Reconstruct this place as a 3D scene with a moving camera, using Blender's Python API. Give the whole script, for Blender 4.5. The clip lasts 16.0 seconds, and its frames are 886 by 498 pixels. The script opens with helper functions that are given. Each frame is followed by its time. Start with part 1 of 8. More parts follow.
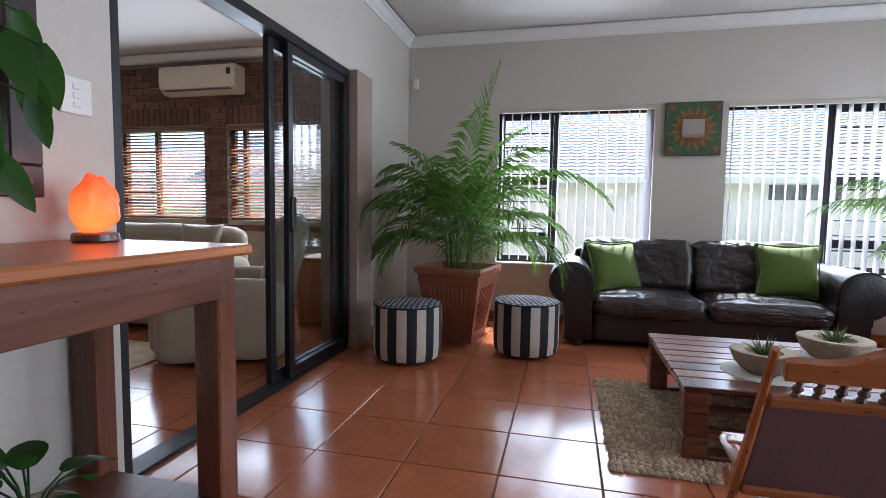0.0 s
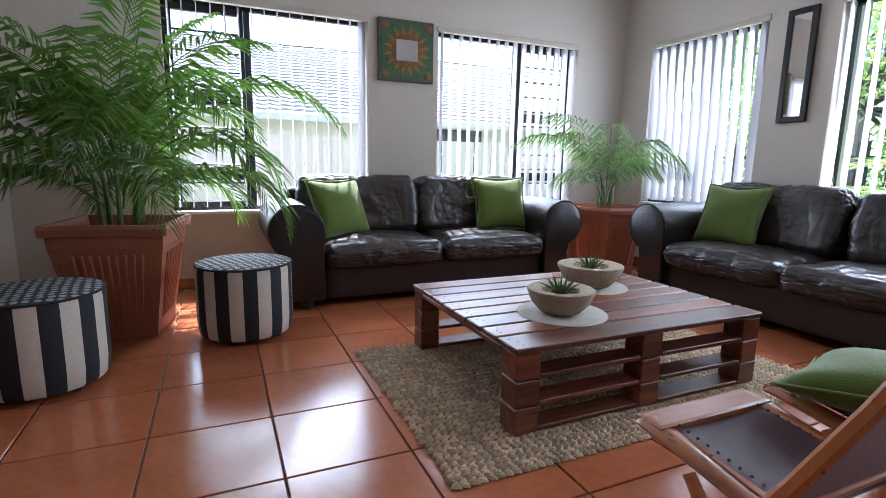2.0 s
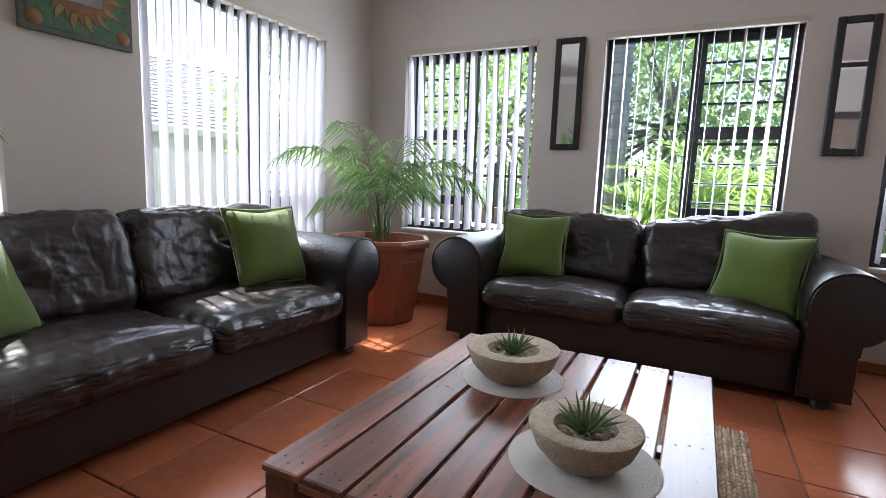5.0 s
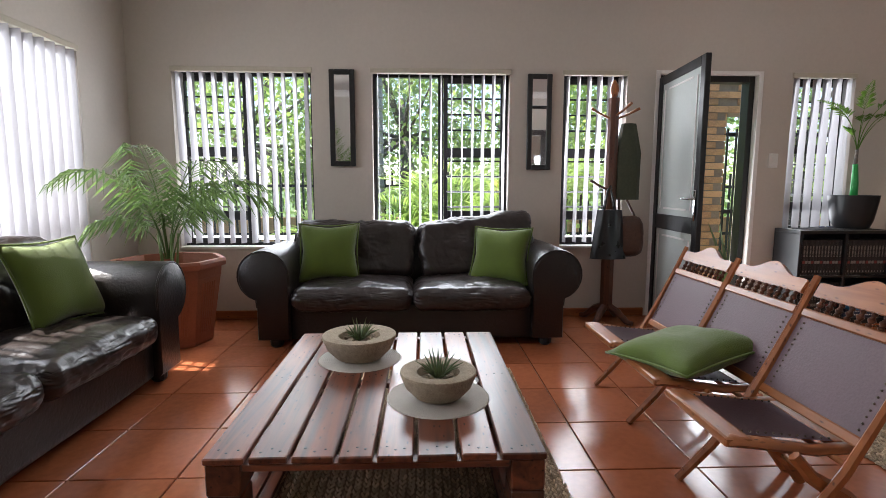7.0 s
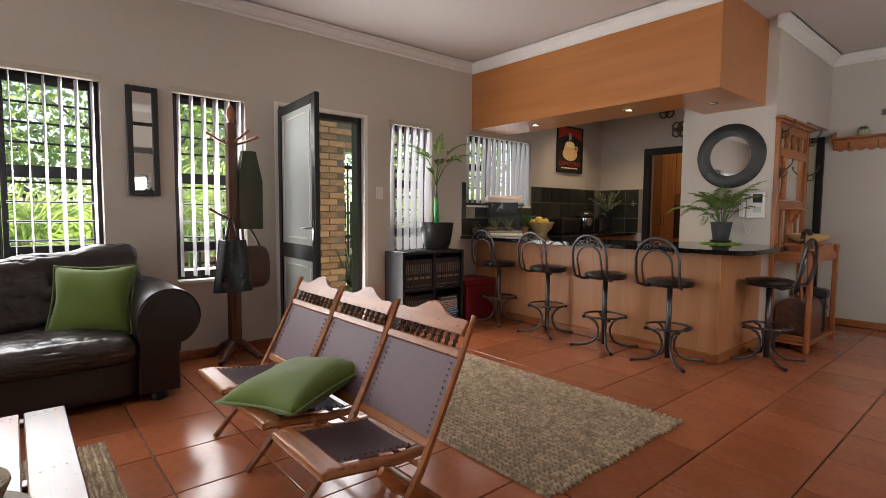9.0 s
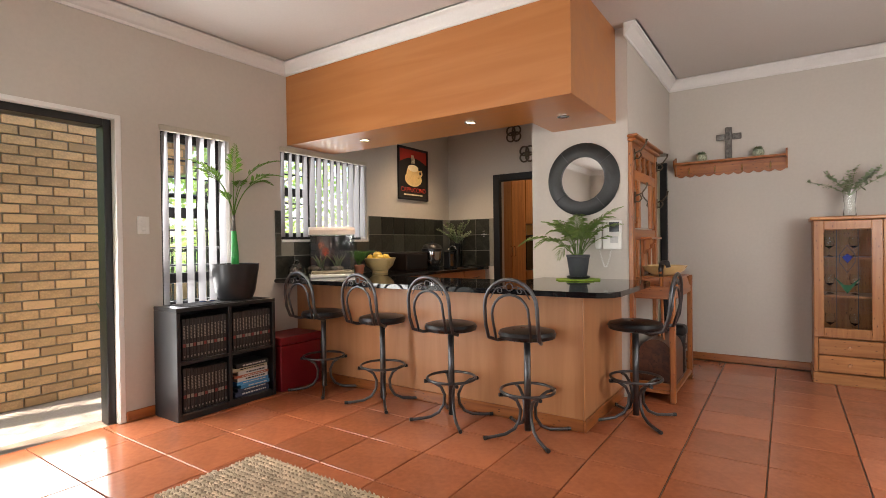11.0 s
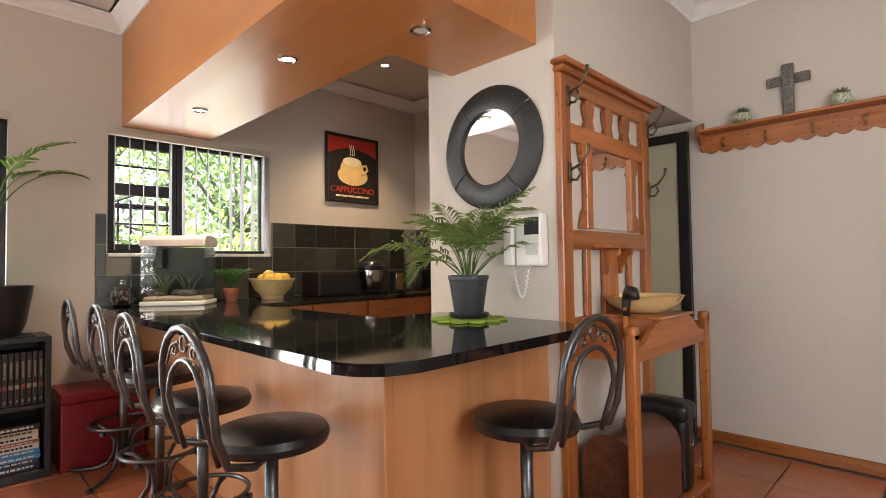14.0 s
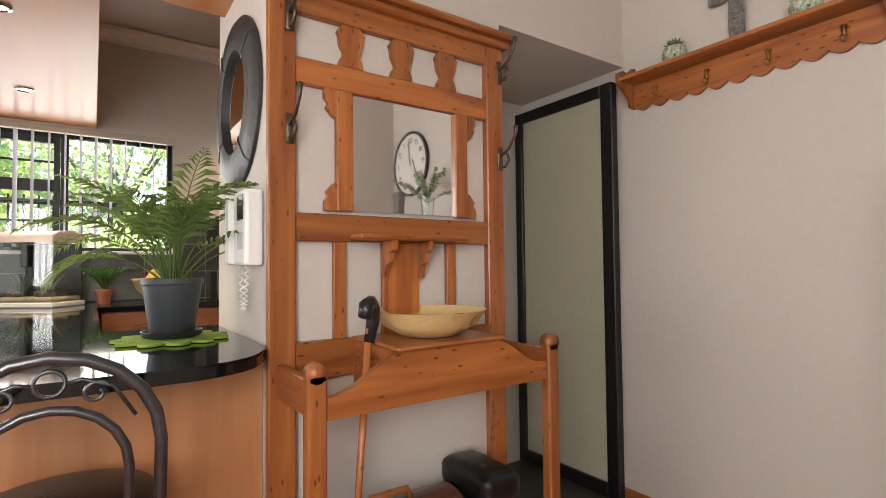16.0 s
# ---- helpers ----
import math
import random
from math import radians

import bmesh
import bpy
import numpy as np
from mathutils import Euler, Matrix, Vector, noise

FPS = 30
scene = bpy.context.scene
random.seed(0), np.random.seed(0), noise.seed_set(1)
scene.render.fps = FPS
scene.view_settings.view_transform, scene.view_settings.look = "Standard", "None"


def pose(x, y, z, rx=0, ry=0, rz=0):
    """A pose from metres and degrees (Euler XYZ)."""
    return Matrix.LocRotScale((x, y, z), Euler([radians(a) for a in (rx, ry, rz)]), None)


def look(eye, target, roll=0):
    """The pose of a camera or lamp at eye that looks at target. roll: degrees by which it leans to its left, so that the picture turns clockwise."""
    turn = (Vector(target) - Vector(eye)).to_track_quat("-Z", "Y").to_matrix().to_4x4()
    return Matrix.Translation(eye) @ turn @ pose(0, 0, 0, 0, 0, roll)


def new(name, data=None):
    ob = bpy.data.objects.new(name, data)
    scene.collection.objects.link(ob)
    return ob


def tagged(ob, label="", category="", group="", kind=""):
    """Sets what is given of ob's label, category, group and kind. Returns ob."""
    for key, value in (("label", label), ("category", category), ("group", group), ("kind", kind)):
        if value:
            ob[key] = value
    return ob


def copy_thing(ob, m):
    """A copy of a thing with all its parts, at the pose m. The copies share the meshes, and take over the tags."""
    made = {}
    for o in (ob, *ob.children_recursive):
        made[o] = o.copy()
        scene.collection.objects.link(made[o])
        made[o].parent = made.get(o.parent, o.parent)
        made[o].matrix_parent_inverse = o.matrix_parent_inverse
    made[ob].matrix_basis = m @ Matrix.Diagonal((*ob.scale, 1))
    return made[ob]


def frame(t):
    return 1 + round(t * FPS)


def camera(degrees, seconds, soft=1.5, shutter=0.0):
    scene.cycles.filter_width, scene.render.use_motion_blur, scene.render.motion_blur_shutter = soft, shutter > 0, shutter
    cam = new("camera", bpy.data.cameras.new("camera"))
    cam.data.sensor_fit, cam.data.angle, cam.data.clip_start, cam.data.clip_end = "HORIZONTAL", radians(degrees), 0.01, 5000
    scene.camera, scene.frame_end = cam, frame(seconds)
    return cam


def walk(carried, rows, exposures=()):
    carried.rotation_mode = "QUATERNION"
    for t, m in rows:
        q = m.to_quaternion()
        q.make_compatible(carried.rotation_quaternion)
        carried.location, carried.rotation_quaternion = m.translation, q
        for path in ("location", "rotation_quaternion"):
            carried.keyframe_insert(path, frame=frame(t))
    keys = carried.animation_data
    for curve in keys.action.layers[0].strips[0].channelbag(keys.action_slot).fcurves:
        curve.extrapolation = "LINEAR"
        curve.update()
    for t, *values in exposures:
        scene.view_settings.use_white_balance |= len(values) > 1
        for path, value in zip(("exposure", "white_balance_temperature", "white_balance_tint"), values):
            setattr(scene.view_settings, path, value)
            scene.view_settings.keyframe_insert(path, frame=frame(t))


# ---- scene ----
cam = camera(82.5, 16.0, 0.8)
PATH = [
    (0, (0.26, 0.089, 1.099), (-0.212, 2.027, 0.947), 0.9),
    (0.5, (0.097, 0.275, 1.058), (-0.008, 2.261, 0.843), 1.3),
    (1, (0.019, 0.519, 1.029), (0.225, 2.491, 0.764), 1.3),
    (1.5, (-0.04, 0.771, 0.99), (0.469, 2.681, 0.686), 1.0),
    (2, (-0.128, 1.043, 0.978), (0.673, 2.844, 0.641), 1.1),
    (2.5, (-0.128, 1.311, 0.99), (0.942, 2.964, 0.637), 1.1),
    (3, (-0.037, 1.603, 1.021), (1.236, 3.105, 0.668), 1.2),
    (3.5, (0.035, 1.88, 1.04), (1.463, 3.237, 0.691), 1.5),
    (3.7, (0.065, 1.996, 1.045), (1.545, 3.296, 0.698), 1.6),
    (5.8, (-0.297, 2.798, 1.059), (1.616, 3.338, 0.839), 1.1),
    (6, (-0.371, 2.834, 1.061), (1.569, 3.272, 0.844), 0.6),
    (6.5, (-0.537, 2.827, 1.097), (1.439, 3.032, 0.863), 0.2),
    (7, (-0.63, 2.826, 1.132), (1.354, 2.747, 0.893), 0.1),
    (7.5, (-0.67, 2.754, 1.124), (1.285, 2.391, 0.912), 0.3),
    (8, (-0.686, 2.708, 1.151), (1.186, 2.031, 0.96), 0.3),
    (8.5, (-0.644, 2.657, 1.161), (1.08, 1.656, 0.996), 0.4),
    (9, (-0.579, 2.596, 1.174), (0.939, 1.301, 1.034), 0.4),
    (9.5, (-0.437, 2.465, 1.194), (0.876, 0.961, 1.068), 0.2),
    (9.7, (-0.381, 2.397, 1.211), (0.865, 0.837, 1.092), 0.1),
    (11.8, (0.003, 0.92, 1.21), (1.12, -0.74, 1.225), -0.6),
    (12, (-0.017, 0.775, 1.219), (1.104, -0.882, 1.241), -0.7),
    (12.5, (-0.035, 0.378, 1.196), (1.129, -1.248, 1.235), -0.7),
    (13, (-0.052, 0.048, 1.208), (1.183, -1.525, 1.251), -0.6),
    (13.5, (-0.138, -0.294, 1.196), (1.19, -1.788, 1.252), -0.8),
    (14, (-0.235, -0.621, 1.164), (1.175, -2.038, 1.227), -0.8),
    (14.5, (-0.31, -0.985, 1.168), (1.178, -2.32, 1.241), -0.7),
    (15, (-0.416, -1.337, 1.165), (1.12, -2.615, 1.24), -0.8),
    (15.5, (-0.545, -1.685, 1.16), (1.049, -2.891, 1.232), -0.6),
    (16, (-0.559, -2.079, 1.148), (1.084, -3.218, 1.213), -0.6),
]
EXPOSURES = [(0.0, 1.95, 5500, 11), (2.0, 2.05, 5450, 11), (3.5, 1.92, 5550, 12), (6.5, 1.7, 6150, 14), (7.0, 1.66, 6300, 14), (8.0, 1.42, 6550, 15), (8.5, 1.44, 6650, 15), (9.0, 1.68, 6850, 15), (9.5, 2.0, 6900, 14), (9.7, 2.06, 6900, 14), (12.0, 2.56, 7050, 15), (13.5, 2.64, 7000, 15), (15.0, 2.62, 6980, 15), (16.0, 2.78, 6900, 15)]
walk(cam, [(t, look(eye, target, roll)) for t, eye, target, roll in PATH], EXPOSURES)

# ---- world, sun, large lights ----
world = bpy.data.worlds.new("world")
scene.world = world
world.use_nodes = True
wn = world.node_tree
sky = wn.nodes.new("ShaderNodeTexSky")
sky.sky_type = "NISHITA"
sky.sun_disc = False
sky.sun_elevation = radians(57)
sky.sun_rotation = radians(14)
bg = wn.nodes["Background"]
bg.inputs["Strength"].default_value = 0.14
wn.links.new(sky.outputs[0], bg.inputs[0])

sun = new("sun", bpy.data.lights.new("sun", "SUN"))
sun.data.energy = 4.6
sun.data.angle = radians(0.6)
sun.data.color = (1.0, 0.95, 0.86)
sun.matrix_world = look((0, 0, 0), (-0.15, -0.54, -0.86))


def window_light(name, place, target, w, h, power, colour=(0.93, 0.97, 1.0)):
    lamp = new(name, bpy.data.lights.new(name, "AREA"))
    lamp.data.shape = "RECTANGLE"
    lamp.data.size, lamp.data.size_y = w, h
    lamp.data.energy, lamp.data.color = power, colour
    lamp.matrix_world = look(place, target)
    return lamp


EX, NY, SY, WX, CEIL = 3.735, 5.245, -4.2, -1.39, 2.872
window_light("window_light", (0.30, NY + 0.076, 1.35), (0.30, 0, 1.1), 1.4, 1.36, 15.0)
window_light("window_light", (2.40, NY + 0.076, 1.35), (2.40, 0, 1.1), 1.4, 1.36, 14.0)
window_light("window_light", (EX + 0.076, 4.32, 1.36), (0, 4.32, 1.1), 1.05, 1.36, 12.0)
window_light("window_light", (EX + 0.076, 2.67, 1.36), (0, 2.67, 1.1), 1.1, 1.36, 21.0)
window_light("window_light", (EX + 0.076, 1.36, 1.36), (0, 1.36, 1.1), 0.5, 1.36, 8.4)
window_light("window_light", (EX + 0.03, 0.38, 1.05), (0, 0.38, 0.9), 0.75, 1.9, 12.0)
window_light("window_light", (EX + 0.076, -0.64, 1.42), (0, -0.64, 1.2), 0.5, 1.26, 3.5)
window_light("window_light", (EX + 0.076, -2.0, 1.68), (0, -2.0, 1.4), 1.08, 0.78, 1.6)
window_light("window_light", (-4.4, 5.1, 1.5), (-4.4, 0, 1.0), 1.2, 1.1, 10.0)
window_light("window_light", (-2.8, 5.1, 1.5), (-2.8, 0, 1.0), 1.4, 1.1, 10.0)

# Fill lamp for the south end, at an unseen window added in the west wall.
window_light("window_light", (WX + 0.05, -1.3, 1.5), (0.25, -4.0, 0.9), 1.0, 1.15, 7.5)


def down_light(place, power):
    """The beam of a recessed lamp."""
    lamp = new("down_light_lamp", bpy.data.lights.new("down_light_lamp", "SPOT"))
    lamp.data.energy, lamp.data.spot_size, lamp.data.spot_blend = power, radians(100), 0.8
    lamp.data.color, lamp.data.shadow_soft_size = (1.0, 0.78, 0.52), 0.03
    lamp.matrix_world = look(place, (place[0], place[1], 0))


# ---- mesh helpers ----
def box(bm, c, s, bevel=0.0, m=None, seg=1):
    mat = Matrix.Translation(c) @ Matrix.Diagonal((*s, 1))
    if m is not None:
        mat = m @ mat
    vs = bmesh.ops.create_cube(bm, size=1, matrix=mat)["verts"]
    if bevel:
        es = list({e for v in vs for e in v.link_edges})
        bmesh.ops.bevel(bm, geom=es, offset=bevel, segments=seg, affect="EDGES", profile=0.6)
    return bm


def bx(c, s, bevel=0.0, m=None, seg=1):
    return box(bmesh.new(), c, s, bevel, m, seg)


def span(a, b, bevel=0.0, seg=1):
    return bx([(p + q) / 2 for p, q in zip(a, b)], [abs(q - p) for p, q in zip(a, b)], bevel, None, seg)


def span_in(bm, a, b, bevel=0.0):
    return box(bm, [(p + q) / 2 for p, q in zip(a, b)], [abs(q - p) for p, q in zip(a, b)], bevel)


def tube(bm, pts, r, seg=8, closed=False, flat=1.0):
    """A round bar along points; r is one radius or one for each point."""
    pts = [Vector(p) for p in pts]
    n = len(pts)
    rs = r if isinstance(r, (list, tuple)) else [r] * n
    rings, up = [], None
    for i, p in enumerate(pts):
        if closed:
            d = (pts[(i + 1) % n] - pts[i - 1]).normalized()
        else:
            d = (pts[min(i + 1, n - 1)] - pts[max(i - 1, 0)]).normalized()
        if up is None:
            up = Vector((0, 0, 1)) if abs(d.z) < 0.9 else Vector((1, 0, 0))
        a = (up - d * up.dot(d)).normalized()
        up = a
        b = d.cross(a)
        rings.append([bm.verts.new(p + (a * math.cos(t) + b * math.sin(t) * flat) * rs[i]) for t in [2 * math.pi * k / seg for k in range(seg)]])
    m = n if closed else n - 1
    for i in range(m):
        A, B = rings[i], rings[(i + 1) % n]
        for k in range(seg):
            bm.faces.new((A[k], A[(k + 1) % seg], B[(k + 1) % seg], B[k]))
    if not closed:
        bm.faces.new(rings[0][::-1])
        bm.faces.new(rings[-1])
    return bm


def lathe(bm, prof, seg=24, c=(0, 0, 0), caps=True, sx=1.0, sy=1.0, turn=0.0):
    rings = []
    for r, z in prof:
        rings.append([bm.verts.new((c[0] + sx * r * math.cos(turn + 2 * math.pi * k / seg), c[1] + sy * r * math.sin(turn + 2 * math.pi * k / seg), c[2] + z)) for k in range(seg)])
    for A, B in zip(rings, rings[1:]):
        for k in range(seg):
            bm.faces.new((A[k], A[(k + 1) % seg], B[(k + 1) % seg], B[k]))
    if caps:
        bm.faces.new(rings[0][::-1])
        bm.faces.new(rings[-1])
    return bm


def slab(bm, outline, t, m=None, bevel=0.0):
    """A plate of thickness t from a 2D outline in the xy plane (m turns it into place)."""
    m = m or Matrix()
    top = [bm.verts.new(m @ Vector((x, y, t / 2))) for x, y in outline]
    bot = [bm.verts.new(m @ Vector((x, y, -t / 2))) for x, y in outline]
    f1 = bm.faces.new(top)
    f2 = bm.faces.new(bot[::-1])
    n = len(outline)
    for i in range(n):
        bm.faces.new((top[i], bot[i], bot[(i + 1) % n], top[(i + 1) % n]))
    if bevel:
        es = list(f1.edges) + list(f2.edges)
        bmesh.ops.bevel(bm, geom=es, offset=bevel, segments=2, affect="EDGES")
    return bm


def cushion(bm, w, h, t, m=None, n=14, pinch=0.12, lump=0.0, seed=0, p=2.6):
    """A stuffed cushion in the xy plane, thick along z."""
    m = m or Matrix()
    sides = []
    for s in (1, -1):
        grid = []
        for i in range(n + 1):
            row = []
            for j in range(n + 1):
                u, v = 2 * i / n - 1, 2 * j / n - 1
                k = max(0.0, (1 - abs(u) ** p) * (1 - abs(v) ** p)) ** 0.5
                x = u * w / 2 * (1 - pinch * (1 - abs(v)) * abs(u) * 0.5 * (1 - v * v))
                y = v * h / 2 * (1 - pinch * (1 - abs(u)) * abs(v) * 0.5 * (1 - u * u))
                x *= 1 - pinch * 0.6 * (1 - v * v) * abs(u) ** 3
                y *= 1 - pinch * 0.6 * (1 - u * u) * abs(v) ** 3
                z = s * t / 2 * k
                if lump:
                    z += s * k * lump * noise.noise(Vector((x * 5 + seed, y * 5, s * 3)))
                row.append(bm.verts.new(m @ Vector((x, y, z))))
            grid.append(row)
        for i in range(n):
            for j in range(n):
                q = (grid[i][j], grid[i + 1][j], grid[i + 1][j + 1], grid[i][j + 1])
                bm.faces.new(q if s > 0 else q[::-1])
        sides.append(grid)
    bmesh.ops.remove_doubles(bm, verts=bm.verts, dist=0.0005)
    return bm


def puff(bm, w, d, h, c, round_=0.08, lump=0.012, seed=0, n=(18, 14), crown=0.03, fold=0.0):
    """A soft upholstered block: rounded, crowned and creased a little."""
    vs = bmesh.ops.create_cube(bm, size=1)["verts"]
    es = list({e for v in vs for e in v.link_edges})
    r = bmesh.ops.subdivide_edges(bm, edges=es, cuts=n[0], use_grid_fill=True)
    for v in bm.verts:
        p = Vector((v.co.x * w, v.co.y * d, v.co.z * h))
        core = Vector((max(-w / 2 + round_, min(w / 2 - round_, p.x)), max(-d / 2 + round_, min(d / 2 - round_, p.y)), max(-h / 2 + round_, min(h / 2 - round_, p.z))))
        q = p - core
        if q.length > 1e-6:
            p = core + q.normalized() * min(round_, max(abs(q.x), abs(q.y), abs(q.z)))
        u, s = v.co.x * 2, v.co.y * 2
        p.z += crown * (1 - u * u) * (1 - s * s) * (1 if v.co.z > 0 else 0)
        f = noise.fractal(Vector((p.x * 5 + seed, p.y * 7, p.z * 5)), 1.0, 2.0, 3)
        ridge = abs(noise.noise(Vector((p.x * 9 + seed * 2, p.y * 4, p.z * 6))))
        p += p.normalized() * (f * lump - ridge * lump * 0.8)
        if fold:
            fv = Vector((p.x * 11 + 2.5 * f + seed, p.y * 3.5 + seed, p.z * 5))
            crease = max(0.0, 1 - abs(noise.noise(fv)) * 5) ** 2 + 0.6 * max(0.0, 1 - abs(noise.noise(fv * 1.9 + Vector((5, 2, 1)))) * 5) ** 2
            p -= p.normalized() * crease * fold
        v.co = p + Vector(c)
    return bm


def part(name, bm, material, parent=None, label="", smooth=False, m=None):
    """Links a bmesh as one mesh object under a thing or under a part."""
    bmesh.ops.recalc_face_normals(bm, faces=bm.faces)
    me = bpy.data.meshes.new(name)
    bm.to_mesh(me)
    bm.free()
    me.materials.append(material)
    if smooth:
        me.polygons.foreach_set("use_smooth", [True] * len(me.polygons))
        if smooth != "all":
            me.set_sharp_from_angle(angle=radians(40))
    ob = new(name, me)
    if parent is not None:
        ob.parent = parent
    if m is not None:
        ob.matrix_basis = m
    if label:
        ob["label"] = label
    return ob


def thing(name, m, label, category, group="", kind=""):
    e = new(name)
    e.empty_display_size = 0.1
    e.matrix_basis = m
    return tagged(e, label, category, group, kind)


# ---- materials ----
def material(name, colour, rough=0.5, metal=0.0, var=0.15, scale=8.0, fine=60.0, bump=0.0, bump_scale=None, rough_var=0.1, stretch=(1, 1, 1), rand=0.0, spec=0.5, coat=0.0, sheen=0.0, dark=None):
    """A painted, woven or stony surface: two scales of colour variation, uneven gloss and relief."""
    mt = bpy.data.materials.new(name)
    mt.use_nodes = True
    nt = mt.node_tree
    b = nt.nodes["Principled BSDF"]
    co = nt.nodes.new("ShaderNodeTexCoord")
    mp = nt.nodes.new("ShaderNodeMapping")
    mp.inputs["Scale"].default_value = stretch
    nt.links.new(co.outputs["Object"], mp.inputs[0])
    n1 = nt.nodes.new("ShaderNodeTexNoise")
    n1.inputs["Scale"].default_value, n1.inputs["Detail"].default_value = scale, 4
    n2 = nt.nodes.new("ShaderNodeTexNoise")
    n2.inputs["Scale"].default_value, n2.inputs["Detail"].default_value = fine, 3
    for n in (n1, n2):
        nt.links.new(mp.outputs[0], n.inputs["Vector"])
    add = nt.nodes.new("ShaderNodeMath")
    add.operation = "ADD"
    nt.links.new(n1.outputs[0], add.inputs[0])
    nt.links.new(n2.outputs[0], add.inputs[1])
    fac = nt.nodes.new("ShaderNodeMapRange")
    fac.inputs[1].default_value, fac.inputs[2].default_value = 0.6, 1.4
    nt.links.new(add.outputs[0], fac.inputs[0])
    last = fac.outputs[0]
    if rand:
        oi = nt.nodes.new("ShaderNodeObjectInfo")
        ra = nt.nodes.new("ShaderNodeMath")
        ra.operation = "MULTIPLY_ADD"
        ra.inputs[1].default_value, ra.inputs[2].default_value = rand, -rand / 2
        nt.links.new(oi.outputs["Random"], ra.inputs[0])
        a2 = nt.nodes.new("ShaderNodeMath")
        a2.operation = "ADD"
        nt.links.new(last, a2.inputs[0])
        nt.links.new(ra.outputs[0], a2.inputs[1])
        last = a2.outputs[0]
    mix = nt.nodes.new("ShaderNodeMix")
    mix.data_type = "RGBA"
    lo = dark or [c * (1 - var) for c in colour]
    hi = [min(1, c * (1 + var * (0.6 if not dark else 0))) for c in colour]
    mix.inputs[6].default_value, mix.inputs[7].default_value = (*lo, 1), (*hi, 1)
    nt.links.new(last, mix.inputs[0])
    nt.links.new(mix.outputs[2], b.inputs["Base Color"])
    rr = nt.nodes.new("ShaderNodeMapRange")
    rr.inputs[3].default_value, rr.inputs[4].default_value = max(0.02, rough - rough_var), min(1, rough + rough_var)
    nt.links.new(n1.outputs[0], rr.inputs[0])
    nt.links.new(rr.outputs[0], b.inputs["Roughness"])
    b.inputs["Metallic"].default_value = metal
    b.inputs["Specular IOR Level"].default_value = spec
    b.inputs["Coat Weight"].default_value = coat
    b.inputs["Coat Roughness"].default_value = 0.12
    b.inputs["Sheen Weight"].default_value = sheen
    if bump:
        bp = nt.nodes.new("ShaderNodeBump")
        bp.inputs["Strength"].default_value, bp.inputs["Distance"].default_value = bump, 0.01
        if bump_scale:
            n3 = nt.nodes.new("ShaderNodeTexNoise")
            n3.inputs["Scale"].default_value, n3.inputs["Detail"].default_value = bump_scale, 4
            nt.links.new(mp.outputs[0], n3.inputs["Vector"])
            nt.links.new(n3.outputs[0], bp.inputs["Height"])
        else:
            nt.links.new(n2.outputs[0], bp.inputs["Height"])
        nt.links.new(bp.outputs[0], b.inputs["Normal"])
    return mt


